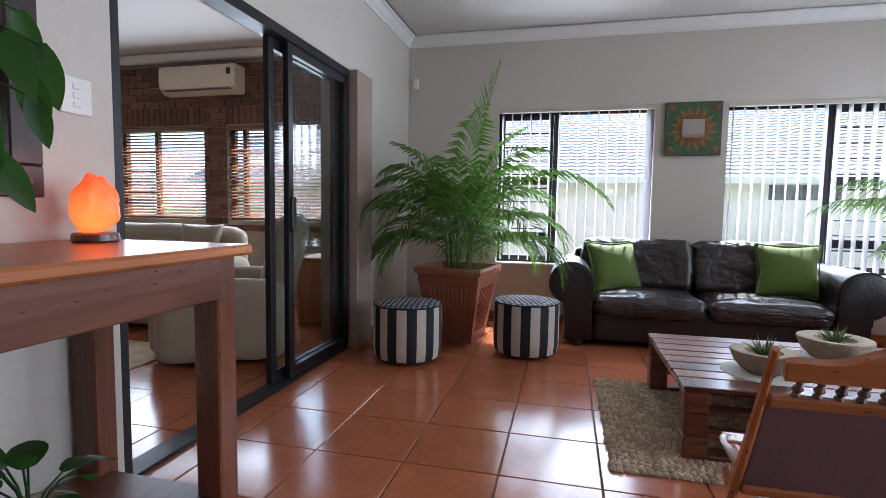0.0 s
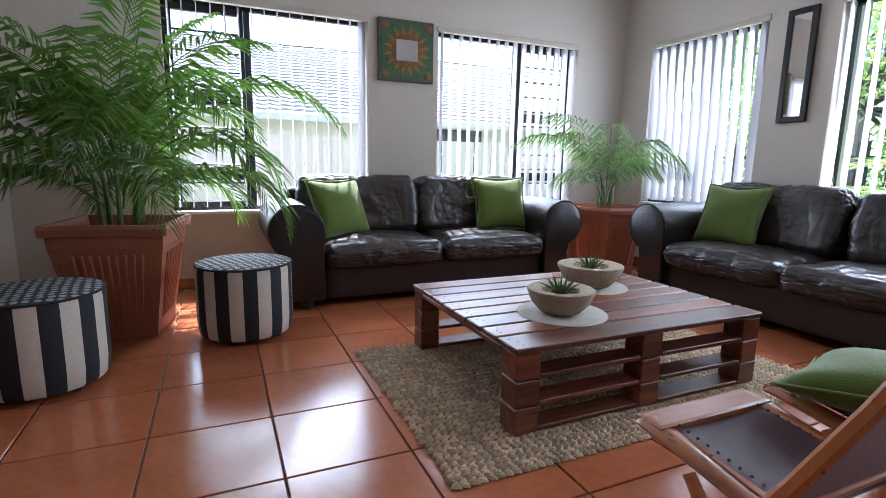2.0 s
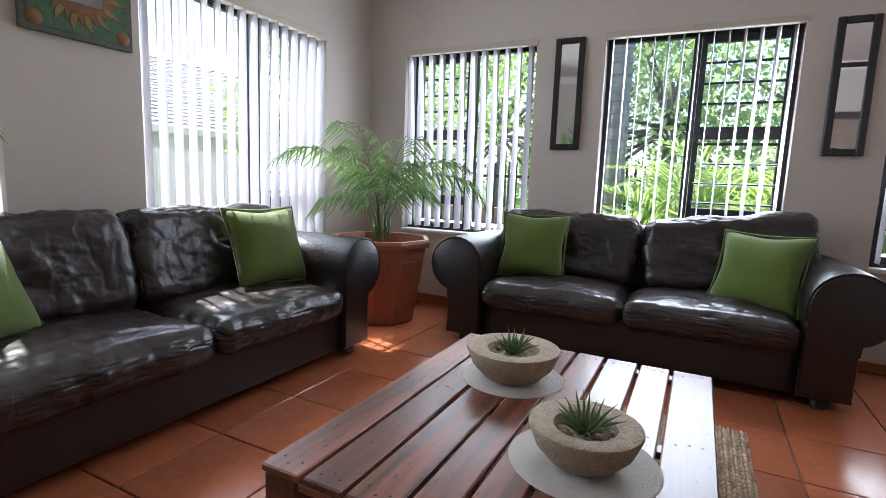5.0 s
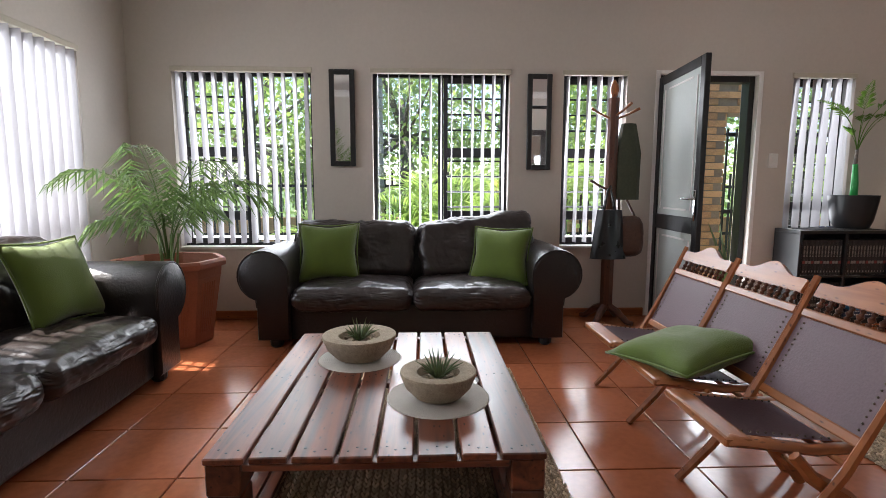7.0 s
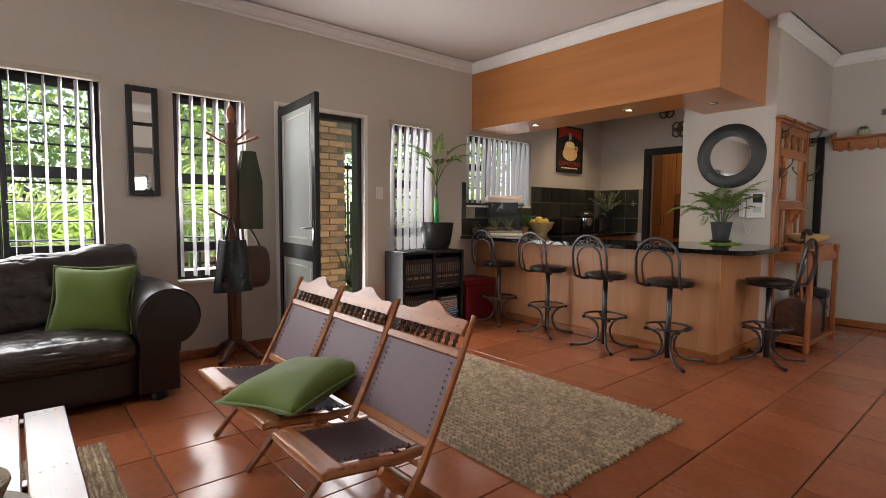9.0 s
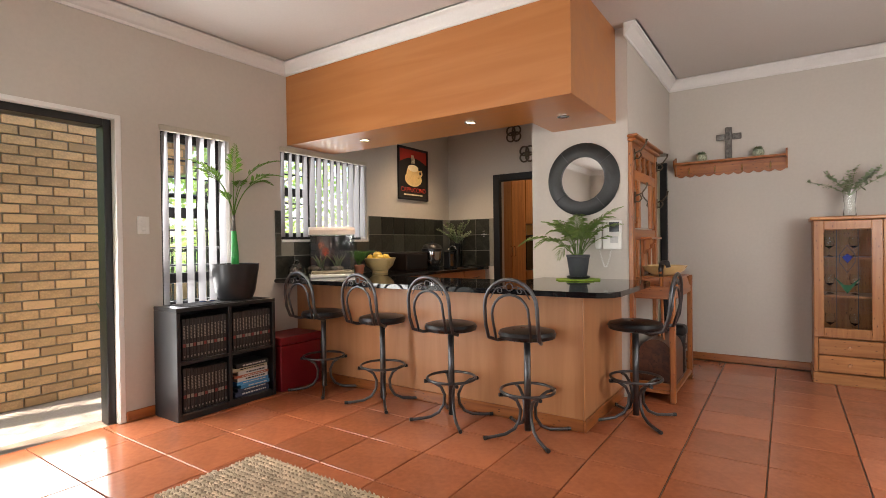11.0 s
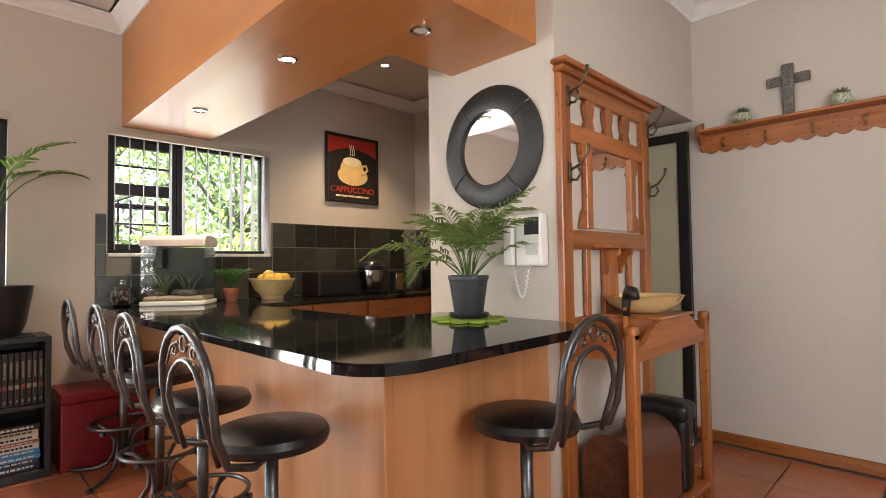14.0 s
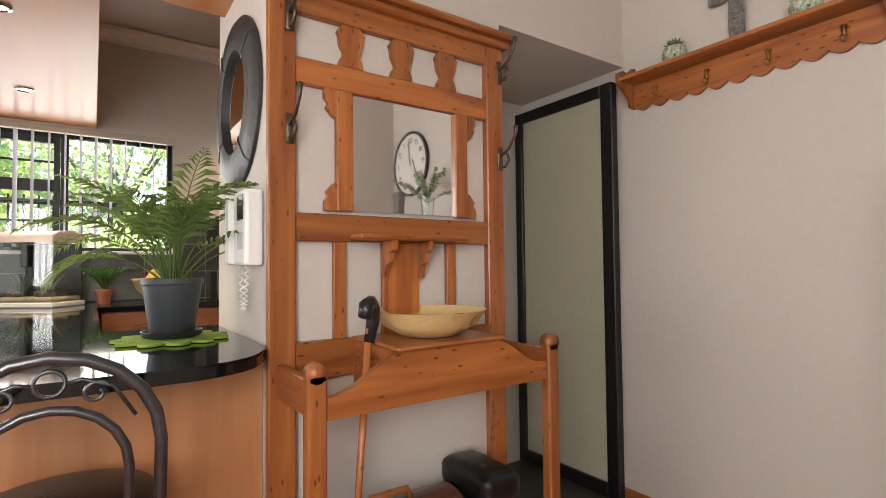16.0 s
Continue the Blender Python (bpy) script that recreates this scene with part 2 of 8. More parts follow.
def wood(name, light, dark, axis=0, rough=0.35, scale=1.0, rand=0.5, coat=0.2, knots=True):
    """Grain that runs along one axis of the object, with darker rings and knots."""
    mt = bpy.data.materials.new(name)
    mt.use_nodes = True
    nt = mt.node_tree
    b = nt.nodes["Principled BSDF"]
    co = nt.nodes.new("ShaderNodeTexCoord")
    oi = nt.nodes.new("ShaderNodeObjectInfo")
    off = nt.nodes.new("ShaderNodeVectorMath")
    off.operation = "MULTIPLY_ADD"
    cb = nt.nodes.new("ShaderNodeCombineXYZ")
    for i in range(3):
        nt.links.new(oi.outputs["Random"], cb.inputs[i])
    nt.links.new(cb.outputs[0], off.inputs[0])
    off.inputs[1].default_value = (17, 23, 31)
    nt.links.new(co.outputs["Object"], off.inputs[2])
    mp = nt.nodes.new("ShaderNodeMapping")
    st = [22 * scale] * 3
    st[axis] = 1.6 * scale
    mp.inputs["Scale"].default_value = st
    nt.links.new(off.outputs[0], mp.inputs[0])
    n1 = nt.nodes.new("ShaderNodeTexNoise")
    n1.inputs["Scale"].default_value, n1.inputs["Detail"].default_value, n1.inputs["Distortion"].default_value = 1.0, 5, 0.8
    nt.links.new(mp.outputs[0], n1.inputs["Vector"])
    ramp = nt.nodes.new("ShaderNodeValToRGB")
    ramp.color_ramp.elements[0].position, ramp.color_ramp.elements[1].position = 0.32, 0.68
    ramp.color_ramp.elements[0].color, ramp.color_ramp.elements[1].color = (*dark, 1), (*light, 1)
    nt.links.new(n1.outputs[0], ramp.inputs[0])
    col = ramp.outputs[0]
    if knots:
        vo = nt.nodes.new("ShaderNodeTexVoronoi")
        mk = nt.nodes.new("ShaderNodeMapping")
        ks = [9.0, 9.0, 9.0]
        ks[axis] = 3.2
        mk.inputs["Scale"].default_value = ks
        nt.links.new(off.outputs[0], mk.inputs[0])
        nt.links.new(mk.outputs[0], vo.inputs["Vector"])
        kr = nt.nodes.new("ShaderNodeMapRange")
        kr.inputs[1].default_value, kr.inputs[2].default_value = 0.07, 0.2
        nt.links.new(vo.outputs["Distance"], kr.inputs[0])
        km = nt.nodes.new("ShaderNodeMix")
        km.data_type = "RGBA"
        km.inputs[6].default_value = (*[c * 0.35 for c in dark], 1)
        nt.links.new(kr.outputs[0], km.inputs[0])
        nt.links.new(col, km.inputs[7])
        col = km.outputs[2]
    hs = nt.nodes.new("ShaderNodeHueSaturation")
    vr = nt.nodes.new("ShaderNodeMapRange")
    vr.inputs[3].default_value, vr.inputs[4].default_value = 1 - rand * 0.4, 1 + rand * 0.4
    nt.links.new(oi.outputs["Random"], vr.inputs[0])
    nt.links.new(vr.outputs[0], hs.inputs["Value"])
    nt.links.new(col, hs.inputs["Color"])
    nt.links.new(hs.outputs[0], b.inputs["Base Color"])
    rr = nt.nodes.new("ShaderNodeMapRange")
    rr.inputs[3].default_value, rr.inputs[4].default_value = rough - 0.08, rough + 0.12
    nt.links.new(n1.outputs[0], rr.inputs[0])
    nt.links.new(rr.outputs[0], b.inputs["Roughness"])
    b.inputs["Coat Weight"].default_value = coat
    b.inputs["Coat Roughness"].default_value = 0.2
    bp = nt.nodes.new("ShaderNodeBump")
    bp.inputs["Strength"].default_value, bp.inputs["Distance"].default_value = 0.15, 0.004
    nt.links.new(n1.outputs[0], bp.inputs["Height"])
    nt.links.new(bp.outputs[0], b.inputs["Normal"])
    return mt


def glass(name, colour=(1, 1, 1), rough=0.0, ior=1.45):
    mt = bpy.data.materials.new(name)
    mt.use_nodes = True
    b = mt.node_tree.nodes["Principled BSDF"]
    b.inputs["Base Color"].default_value = (*colour, 1)
    b.inputs["Roughness"].default_value = rough
    b.inputs["IOR"].default_value = ior
    b.inputs["Transmission Weight"].default_value = 1
    return mt


def thin_glass(name, colour=(1, 1, 1)):
    """A flat sheet of glass: clear or tinted, mirroring more at a glancing angle."""
    mt = bpy.data.materials.new(name)
    mt.use_nodes = True
    nt = mt.node_tree
    nt.nodes.remove(nt.nodes["Principled BSDF"])
    tr, gl = nt.nodes.new("ShaderNodeBsdfTransparent"), nt.nodes.new("ShaderNodeBsdfGlossy")
    tr.inputs[0].default_value = (*colour, 1)
    gl.inputs["Roughness"].default_value = 0.02
    lw, mx = nt.nodes.new("ShaderNodeLayerWeight"), nt.nodes.new("ShaderNodeMixShader")
    lw.inputs["Blend"].default_value = 0.5
    pw, ma = nt.nodes.new("ShaderNodeMath"), nt.nodes.new("ShaderNodeMath")
    pw.operation, ma.operation = "POWER", "MULTIPLY_ADD"
    pw.inputs[1].default_value = 5.0
    ma.inputs[1].default_value, ma.inputs[2].default_value = 0.9, 0.04
    nt.links.new(lw.outputs["Facing"], pw.inputs[0])
    nt.links.new(pw.outputs[0], ma.inputs[0])
    nt.links.new(ma.outputs[0], mx.inputs[0])
    nt.links.new(tr.outputs[0], mx.inputs[1])
    nt.links.new(gl.outputs[0], mx.inputs[2])
    nt.links.new(mx.outputs[0], nt.nodes["Material Output"].inputs[0])
    return mt


def glow(name, colour, strength, base=(0.8, 0.8, 0.8)):
    mt = bpy.data.materials.new(name)
    mt.use_nodes = True
    b = mt.node_tree.nodes["Principled BSDF"]
    b.inputs["Base Color"].default_value = (*base, 1)
    b.inputs["Emission Color"].default_value = (*colour, 1)
    b.inputs["Emission Strength"].default_value = strength
    return mt


def fabric_blind(name, colour):
    """Thin blind cloth that lets part of the daylight through."""
    mt = material(name, colour, 0.8, var=0.06, scale=6, fine=220, bump=0.1)
    b = mt.node_tree.nodes["Principled BSDF"]
    tr = mt.node_tree.nodes.new("ShaderNodeBsdfTranslucent")
    tr.inputs[0].default_value = (colour[0] * 0.13, colour[1] * 0.128, colour[2] * 0.135, 1)
    mx = mt.node_tree.nodes.new("ShaderNodeMixShader")
    mx.inputs[0].default_value = 0.6
    out = mt.node_tree.nodes["Material Output"]
    mt.node_tree.links.new(b.outputs[0], mx.inputs[1])
    mt.node_tree.links.new(tr.outputs[0], mx.inputs[2])
    mt.node_tree.links.new(mx.outputs[0], out.inputs[0])
    return mt


def leafy(name, colour, var=0.4):
    mt = material(name, colour, 0.42, var=var, scale=3, fine=25, spec=0.4)
    nt = mt.node_tree
    b = nt.nodes["Principled BSDF"]
    tr = nt.nodes.new("ShaderNodeBsdfTranslucent")
    tr.inputs[0].default_value = (colour[0] * 1.8, colour[1] * 1.8, colour[2] * 1.2, 1)
    mx = nt.nodes.new("ShaderNodeMixShader")
    mx.inputs[0].default_value = 0.48
    out = nt.nodes["Material Output"]
    nt.links.new(b.outputs[0], mx.inputs[1])
    nt.links.new(tr.outputs[0], mx.inputs[2])
    nt.links.new(mx.outputs[0], out.inputs[0])
    return mt


def bands(name, c1, c2, count, rough=0.8):
    """Upright stripes round a drum."""
    mt = bpy.data.materials.new(name)
    mt.use_nodes = True
    nt = mt.node_tree
    b = nt.nodes["Principled BSDF"]
    co = nt.nodes.new("ShaderNodeTexCoord")
    sp = nt.nodes.new("ShaderNodeSeparateXYZ")
    nt.links.new(co.outputs["Object"], sp.inputs[0])
    at = nt.nodes.new("ShaderNodeMath")
    at.operation = "ARCTAN2"
    nt.links.new(sp.outputs[1], at.inputs[0])
    nt.links.new(sp.outputs[0], at.inputs[1])
    mu = nt.nodes.new("ShaderNodeMath")
    mu.operation = "MULTIPLY"
    mu.inputs[1].default_value = count
    nt.links.new(at.outputs[0], mu.inputs[0])
    si = nt.nodes.new("ShaderNodeMath")
    si.operation = "SINE"
    nt.links.new(mu.outputs[0], si.inputs[0])
    gt = nt.nodes.new("ShaderNodeMath")
    gt.operation = "GREATER_THAN"
    gt.inputs[1].default_value = 0
    nt.links.new(si.outputs[0], gt.inputs[0])
    n = nt.nodes.new("ShaderNodeTexNoise")
    n.inputs["Scale"].default_value = 90
    nt.links.new(co.outputs["Object"], n.inputs["Vector"])
    mix = nt.nodes.new("ShaderNodeMix")
    mix.data_type = "RGBA"
    mix.inputs[6].default_value, mix.inputs[7].default_value = (*c1, 1), (*c2, 1)
    nt.links.new(gt.outputs[0], mix.inputs[0])
    mul = nt.nodes.new("ShaderNodeMix")
    mul.data_type, mul.blend_type = "RGBA", "MULTIPLY"
    mul.inputs[0].default_value = 0.35
    nt.links.new(mix.outputs[2], mul.inputs[6])
    nt.links.new(n.outputs[1], mul.inputs[7])
    nt.links.new(mul.outputs[2], b.inputs["Base Color"])
    b.inputs["Roughness"].default_value = rough
    bp = nt.nodes.new("ShaderNodeBump")
    bp.inputs["Strength"].default_value, bp.inputs["Distance"].default_value = 0.3, 0.004
    nt.links.new(n.outputs[0], bp.inputs["Height"])
    nt.links.new(bp.outputs[0], b.inputs["Normal"])
    return mt


def islands(mt, amount):
    """Lets joined pieces differ a little in tone."""
    nt = mt.node_tree
    b = nt.nodes["Principled BSDF"]
    src = b.inputs["Base Color"].links[0].from_socket
    ge = nt.nodes.new("ShaderNodeNewGeometry")
    mr = nt.nodes.new("ShaderNodeMapRange")
    mr.inputs[3].default_value, mr.inputs[4].default_value = 1 - amount, 1 + amount * 0.7
    nt.links.new(ge.outputs["Random Per Island"], mr.inputs[0])
    hs = nt.nodes.new("ShaderNodeHueSaturation")
    nt.links.new(mr.outputs[0], hs.inputs["Value"])
    nt.links.new(src, hs.inputs["Color"])
    nt.links.new(hs.outputs[0], b.inputs["Base Color"])


WALL = material("wall_paint", (0.56, 0.51, 0.45), 0.75, var=0.05, scale=1.3, fine=40, bump=0.06, bump_scale=28)
# Wall paint with the pilaster's dim light mixed into a browner colour.
WALL_DIM = material("dim_lit_wall_paint", (0.33, 0.25, 0.2), 0.8, var=0.12, scale=3, fine=40, bump=0.1, bump_scale=30)
WHITE = material("ceiling_paint", (0.60, 0.56, 0.52), 0.75, var=0.04, scale=1.0, fine=60, bump=0.03)
CORNICE = material("cornice_paint", (0.78, 0.76, 0.73), 0.6, var=0.04)
PLASTIC = material("white_plastic", (0.75, 0.74, 0.7), 0.35, var=0.04)
TILE = material("terracotta_tile", (0.40, 0.125, 0.055), 0.17, var=0.22, scale=5, fine=28, bump=0.05, bump_scale=7, rough_var=0.07, rand=0.8, spec=0.6)
GROUT = material("grout", (0.22, 0.155, 0.115), 0.85, var=0.25, scale=10)
PINE = [wood("orange_pine", (0.41, 0.14, 0.035), (0.23, 0.065, 0.016), a) for a in range(3)]
PALE_PINE = [wood("pale_pine", (0.52, 0.23, 0.08), (0.36, 0.135, 0.042), a) for a in range(3)]
CONSOLE = [wood("red_brown_pine", (0.17, 0.055, 0.024), (0.09, 0.027, 0.012), a) for a in range(3)]
PALLET = [wood("stained_pallet_wood", (0.23, 0.07, 0.032), (0.06, 0.017, 0.009), a, rough=0.42, rand=0.9, coat=0.3) for a in range(3)]
CHAIRWOOD = [wood("chair_wood", (0.42, 0.15, 0.048), (0.24, 0.075, 0.022), a, rand=0.3) for a in range(3)]
DARKWOOD = [wood("dark_wood", (0.13, 0.045, 0.022), (0.05, 0.016, 0.009), a) for a in range(3)]
LAMINATE = wood("maple_laminate", (0.50, 0.235, 0.105), (0.42, 0.18, 0.072), 2, rough=0.4, scale=0.55, rand=0.1, coat=0.1, knots=False)
SOFFITWOOD = wood("amber_laminate", (0.52, 0.21, 0.065), (0.45, 0.165, 0.045), 0, rough=0.34, scale=0.45, rand=0.1, coat=0.25, knots=False)
DRAWERWOOD = wood("drawer_laminate", (0.45, 0.19, 0.075), (0.37, 0.14, 0.05), 1, rough=0.4, scale=0.6, rand=0.15, knots=False)
LEATHER = material("dark_brown_leather", (0.018, 0.013, 0.012), 0.36, var=0.4, scale=7, fine=90, bump=0.3, bump_scale=60, rough_var=0.05, spec=0.48)
LEATHER_SOFT = material("creased_leather", (0.026, 0.018, 0.016), 0.30, var=0.4, scale=9, fine=60, bump=0.4, bump_scale=13, rough_var=0.04, spec=0.6)
def wrinkles(mt, scale, strength, stretch=(1, 1, 1)):
    """Adds fine branching creases, as in soft leather, over the relief a material has."""
    nt = mt.node_tree
    b = nt.nodes["Principled BSDF"]
    co = nt.nodes.new("ShaderNodeTexCoord")
    mp = nt.nodes.new("ShaderNodeMapping")
    mp.inputs["Scale"].default_value = stretch
    nt.links.new(co.outputs["Object"], mp.inputs[0])
    ns = nt.nodes.new("ShaderNodeTexNoise")
    ns.inputs["Scale"].default_value, ns.inputs["Detail"].default_value = 4.0, 3
    nt.links.new(mp.outputs[0], ns.inputs["Vector"])
    sh = nt.nodes.new("ShaderNodeVectorMath")
    sh.operation = "MULTIPLY_ADD"
    sh.inputs[1].default_value = (0.35, 0.35, 0.35)
    nt.links.new(ns.outputs[1], sh.inputs[0])
    nt.links.new(mp.outputs[0], sh.inputs[2])
    vo = nt.nodes.new("ShaderNodeTexVoronoi")
    vo.feature = "DISTANCE_TO_EDGE"
    vo.inputs["Scale"].default_value = scale
    nt.links.new(sh.outputs[0], vo.inputs["Vector"])
    mr = nt.nodes.new("ShaderNodeMapRange")
    mr.interpolation_type = "SMOOTHSTEP"
    mr.inputs[1].default_value, mr.inputs[2].default_value = 0.0, 0.22
    nt.links.new(vo.outputs["Distance"], mr.inputs[0])
    bp = nt.nodes.new("ShaderNodeBump")
    bp.inputs["Strength"].default_value, bp.inputs["Distance"].default_value = strength, 0.012
    nt.links.new(mr.outputs[0], bp.inputs["Height"])
    if b.inputs["Normal"].links:
        nt.links.new(b.inputs["Normal"].links[0].from_socket, bp.inputs["Normal"])
    nt.links.new(bp.outputs[0], b.inputs["Normal"])


wrinkles(LEATHER_SOFT, 6.0, 0.2, (1.0, 0.5, 0.7))
CHAIRLEATHER = material("plum_brown_leather", (0.135, 0.08, 0.092), 0.55, var=0.2, scale=5, fine=120, bump=0.15)
GREEN = material("green_cotton", (0.10, 0.155, 0.015), 0.85, var=0.18, scale=14, fine=260, bump=0.3, sheen=0.3)
STRIPE = bands("striped_canvas", (0.012, 0.014, 0.018), (0.62, 0.56, 0.48), 11)
SPOTTED = material("dark_patterned_cloth", (0.03, 0.03, 0.035), 0.8, var=0.4, scale=40, fine=200)
nt = SPOTTED.node_tree
vo = nt.nodes.new("ShaderNodeTexVoronoi")
vo.inputs["Scale"].default_value, vo.inputs["Randomness"].default_value = 27, 0.15
lt = nt.nodes.new("ShaderNodeMath")
lt.operation = "LESS_THAN"
lt.inputs[1].default_value = 0.36
co = nt.nodes.new("ShaderNodeTexCoord")
fl_ = nt.nodes.new("ShaderNodeMapping")
fl_.inputs["Scale"].default_value = (1, 1, 0)
nt.links.new(co.outputs["Object"], fl_.inputs[0])
nt.links.new(fl_.outputs[0], vo.inputs["Vector"])
nt.links.new(vo.outputs["Distance"], lt.inputs[0])
sm_ = nt.nodes.new("ShaderNodeMix")
sm_.data_type = "RGBA"
sm_.inputs[7].default_value = (0.33, 0.33, 0.36, 1)
bs_ = nt.nodes["Principled BSDF"].inputs["Base Color"]
nt.links.new(bs_.links[0].from_socket, sm_.inputs[6])
nt.links.new(lt.outputs[0], sm_.inputs[0])
nt.links.new(sm_.outputs[2], bs_)
BLACKCLOTH = material("black_cloth", (0.012, 0.012, 0.014), 0.85, var=0.3)
JUTE = material("jute", (0.60, 0.46, 0.31), 0.95, var=0.4, scale=12, fine=160, bump=0.6, rand=0.3)
islands(JUTE, 0.34)
JUTE_BASE = material("jute_backing", (0.26, 0.18, 0.11), 0.95, var=0.4, scale=40, fine=200, bump=0.4)
TERRA = material("terracotta_pot", (0.33, 0.115, 0.06), 0.6, var=0.2, scale=6, fine=70, bump=0.12)
SOIL = material("soil", (0.03, 0.022, 0.016), 0.95, var=0.5, scale=30, bump=0.6)
LEAF = leafy("palm_leaf", (0.085, 0.165, 0.03))
LEAF_GREY = leafy("pale_palm_leaf", (0.085, 0.135, 0.055))
LEAF_LIME = leafy("parlour_palm_leaf", (0.14, 0.21, 0.075))
BLACKWOOD = wood("black_brown_wood", (0.035, 0.018, 0.013), (0.015, 0.008, 0.006), 2)
# Cream tone of the air conditioner body.
AC_PLASTIC = material("cream_plastic", (0.66, 0.56, 0.42), 0.4, var=0.05)
LEAF_DARK = leafy("dark_leaf", (0.03, 0.085, 0.018))
EUCA = leafy("eucalyptus_leaf", (0.27, 0.33, 0.26))
SUCC = leafy("succulent_leaf", (0.15, 0.19, 0.12))
STEM = material("green_stem", (0.12, 0.19, 0.05), 0.5, var=0.3, scale=20)
BLACKMETAL = material("black_painted_metal", (0.008, 0.008, 0.009), 0.42, var=0.3, scale=12, bump=0.05)
BLACKPLAST = material("black_plastic", (0.014, 0.014, 0.015), 0.35, var=0.25)
GUNMETAL = material("gunmetal_tube", (0.11, 0.11, 0.115), 0.32, metal=0.85, var=0.25, scale=14)
CHROME = material("steel", (0.55, 0.55, 0.55), 0.16, metal=1.0, var=0.1)
BRASS = material("brass", (0.55, 0.36, 0.12), 0.3, metal=1.0, var=0.2)
BRONZE = material("aged_bronze", (0.13, 0.10, 0.07), 0.42, metal=0.8, var=0.4)
VINYL = material("black_vinyl", (0.009, 0.009, 0.01), 0.3, var=0.3, scale=10, bump=0.05)
GRANITE = material("black_granite", (0.008, 0.008, 0.009), 0.06, var=0.8, scale=60, fine=240, rough_var=0.02, spec=0.6)
SLATE = material("dark_slate_tile", (0.042, 0.043, 0.034), 0.32, var=0.65, scale=7, fine=45, bump=0.25, rand=1.4)
SLATEGROUT = material("pale_grout", (0.24, 0.23, 0.20), 0.9)
BLIND = fabric_blind("blind_cloth", (0.84, 0.82, 0.83))
BLINDRAIL = material("cream_rail", (0.52, 0.48, 0.38), 0.5, var=0.08)
GLASS = glass("window_glass")
GLASSWARE = glass("clear_glass", (0.95, 0.98, 0.97))
SMOKE = thin_glass("tinted_door_glass", (0.89, 0.91, 0.91))
TANKGLASS = thin_glass("tank_glass", (0.95, 0.97, 0.96))
FROST = material("frosted_pane", (0.46, 0.45, 0.33), 0.22, var=0.06, scale=2, spec=0.5)
FROSTDOOR = material("frosted_door_pane", (0.50, 0.54, 0.51), 0.6, var=0.05, scale=2, spec=0.5)
MIRROR = material("mirror_glass", (0.9, 0.9, 0.9), 0.03, metal=1.0, var=0.0, rough_var=0.01)
CONCRETE = material("pebbled_concrete", (0.40, 0.33, 0.235), 0.9, var=0.3, scale=40, fine=150, bump=0.7, bump_scale=110)
MAT_CLOTH = material("woven_placemat", (0.52, 0.49, 0.44), 0.85, var=0.1, scale=30, fine=300, bump=0.4)
YELLOW = material("yellow_ceramic", (0.66, 0.48, 0.22), 0.3, var=0.12, scale=6)
LEMON = material("lemon_skin", (0.72, 0.46, 0.06), 0.45, var=0.12, scale=10, bump=0.1)
RED = material("red_leatherette", (0.21, 0.008, 0.014), 0.38, var=0.15, scale=8, bump=0.08)
BRICK = material("red_brown_brick", (0.15, 0.066, 0.042), 0.9, var=0.35, scale=8, fine=60, bump=0.3, rand=1.2)
BRICK_PALE = material("sandy_brick", (0.58, 0.37, 0.20), 0.9, var=0.3, scale=8, fine=60, bump=0.3, rand=1.2)
MORTAR = material("mortar", (0.30, 0.26, 0.21), 0.95, var=0.2)
BEIGE = material("beige_suede", (0.31, 0.245, 0.17), 0.8, var=0.15, scale=6, fine=120, bump=0.2, sheen=0.3)
GRASS = material("garden_grass", (0.10, 0.17, 0.045), 0.9, var=0.5, scale=3, fine=60, bump=0.5)
PAVING = material("garden_paving", (0.36, 0.30, 0.25), 0.85, var=0.25, scale=3, fine=50)
OUTWALL = material("pale_render", (0.74, 0.70, 0.62), 0.85, var=0.06, scale=2)
ROOFTILE = material("pale_roof_tile", (0.42, 0.39, 0.36), 0.8, var=0.2, scale=4, rand=0.5)
BARK = material("grey_bark", (0.17, 0.15, 0.13), 0.9, var=0.4, scale=10, stretch=(1, 1, 3), bump=0.6)

# ---- structure ----
def structure(name, bm, mat, label, parent=None, smooth=False):
    ob = part(name, bm, mat, parent, "", smooth)
    return tagged(ob, label, name.split("_")[0], "", "structure")


def wall_with_holes(name, mat, label, axis, face, thick, u0, u1, z0, z1, holes):
    """An upright wall in the plane axis=face, thick to the outside, with openings (ua, ub, za, zb)."""
    bm = bmesh.new()
    us = sorted({u0, u1, *[h[0] for h in holes], *[h[1] for h in holes]})
    for a, b in zip(us, us[1:]):
        cuts = sorted([(h[2], h[3]) for h in holes if h[0] <= a + 1e-6 and h[1] >= b - 1e-6])
        z = z0
        for lo, hi in cuts + [(z1, z1)]:
            if lo - z > 1e-4:
                if axis == "x":
                    span_in(bm, (face, a, z), (face + thick, b, lo))
                else:
                    span_in(bm, (a, face, z), (b, face + thick, lo))
            z = hi
    bmesh.ops.remove_doubles(bm, verts=bm.verts, dist=1e-4)
    # drop the inner faces that two blocks share
    bm.verts.index_update()
    seen = {}
    for f in bm.faces:
        seen.setdefault(tuple(sorted(v.index for v in f.verts)), []).append(f)
    bmesh.ops.delete(bm, geom=[f for fs in seen.values() if len(fs) > 1 for f in fs], context="FACES")
    return structure(name, bm, mat, label)


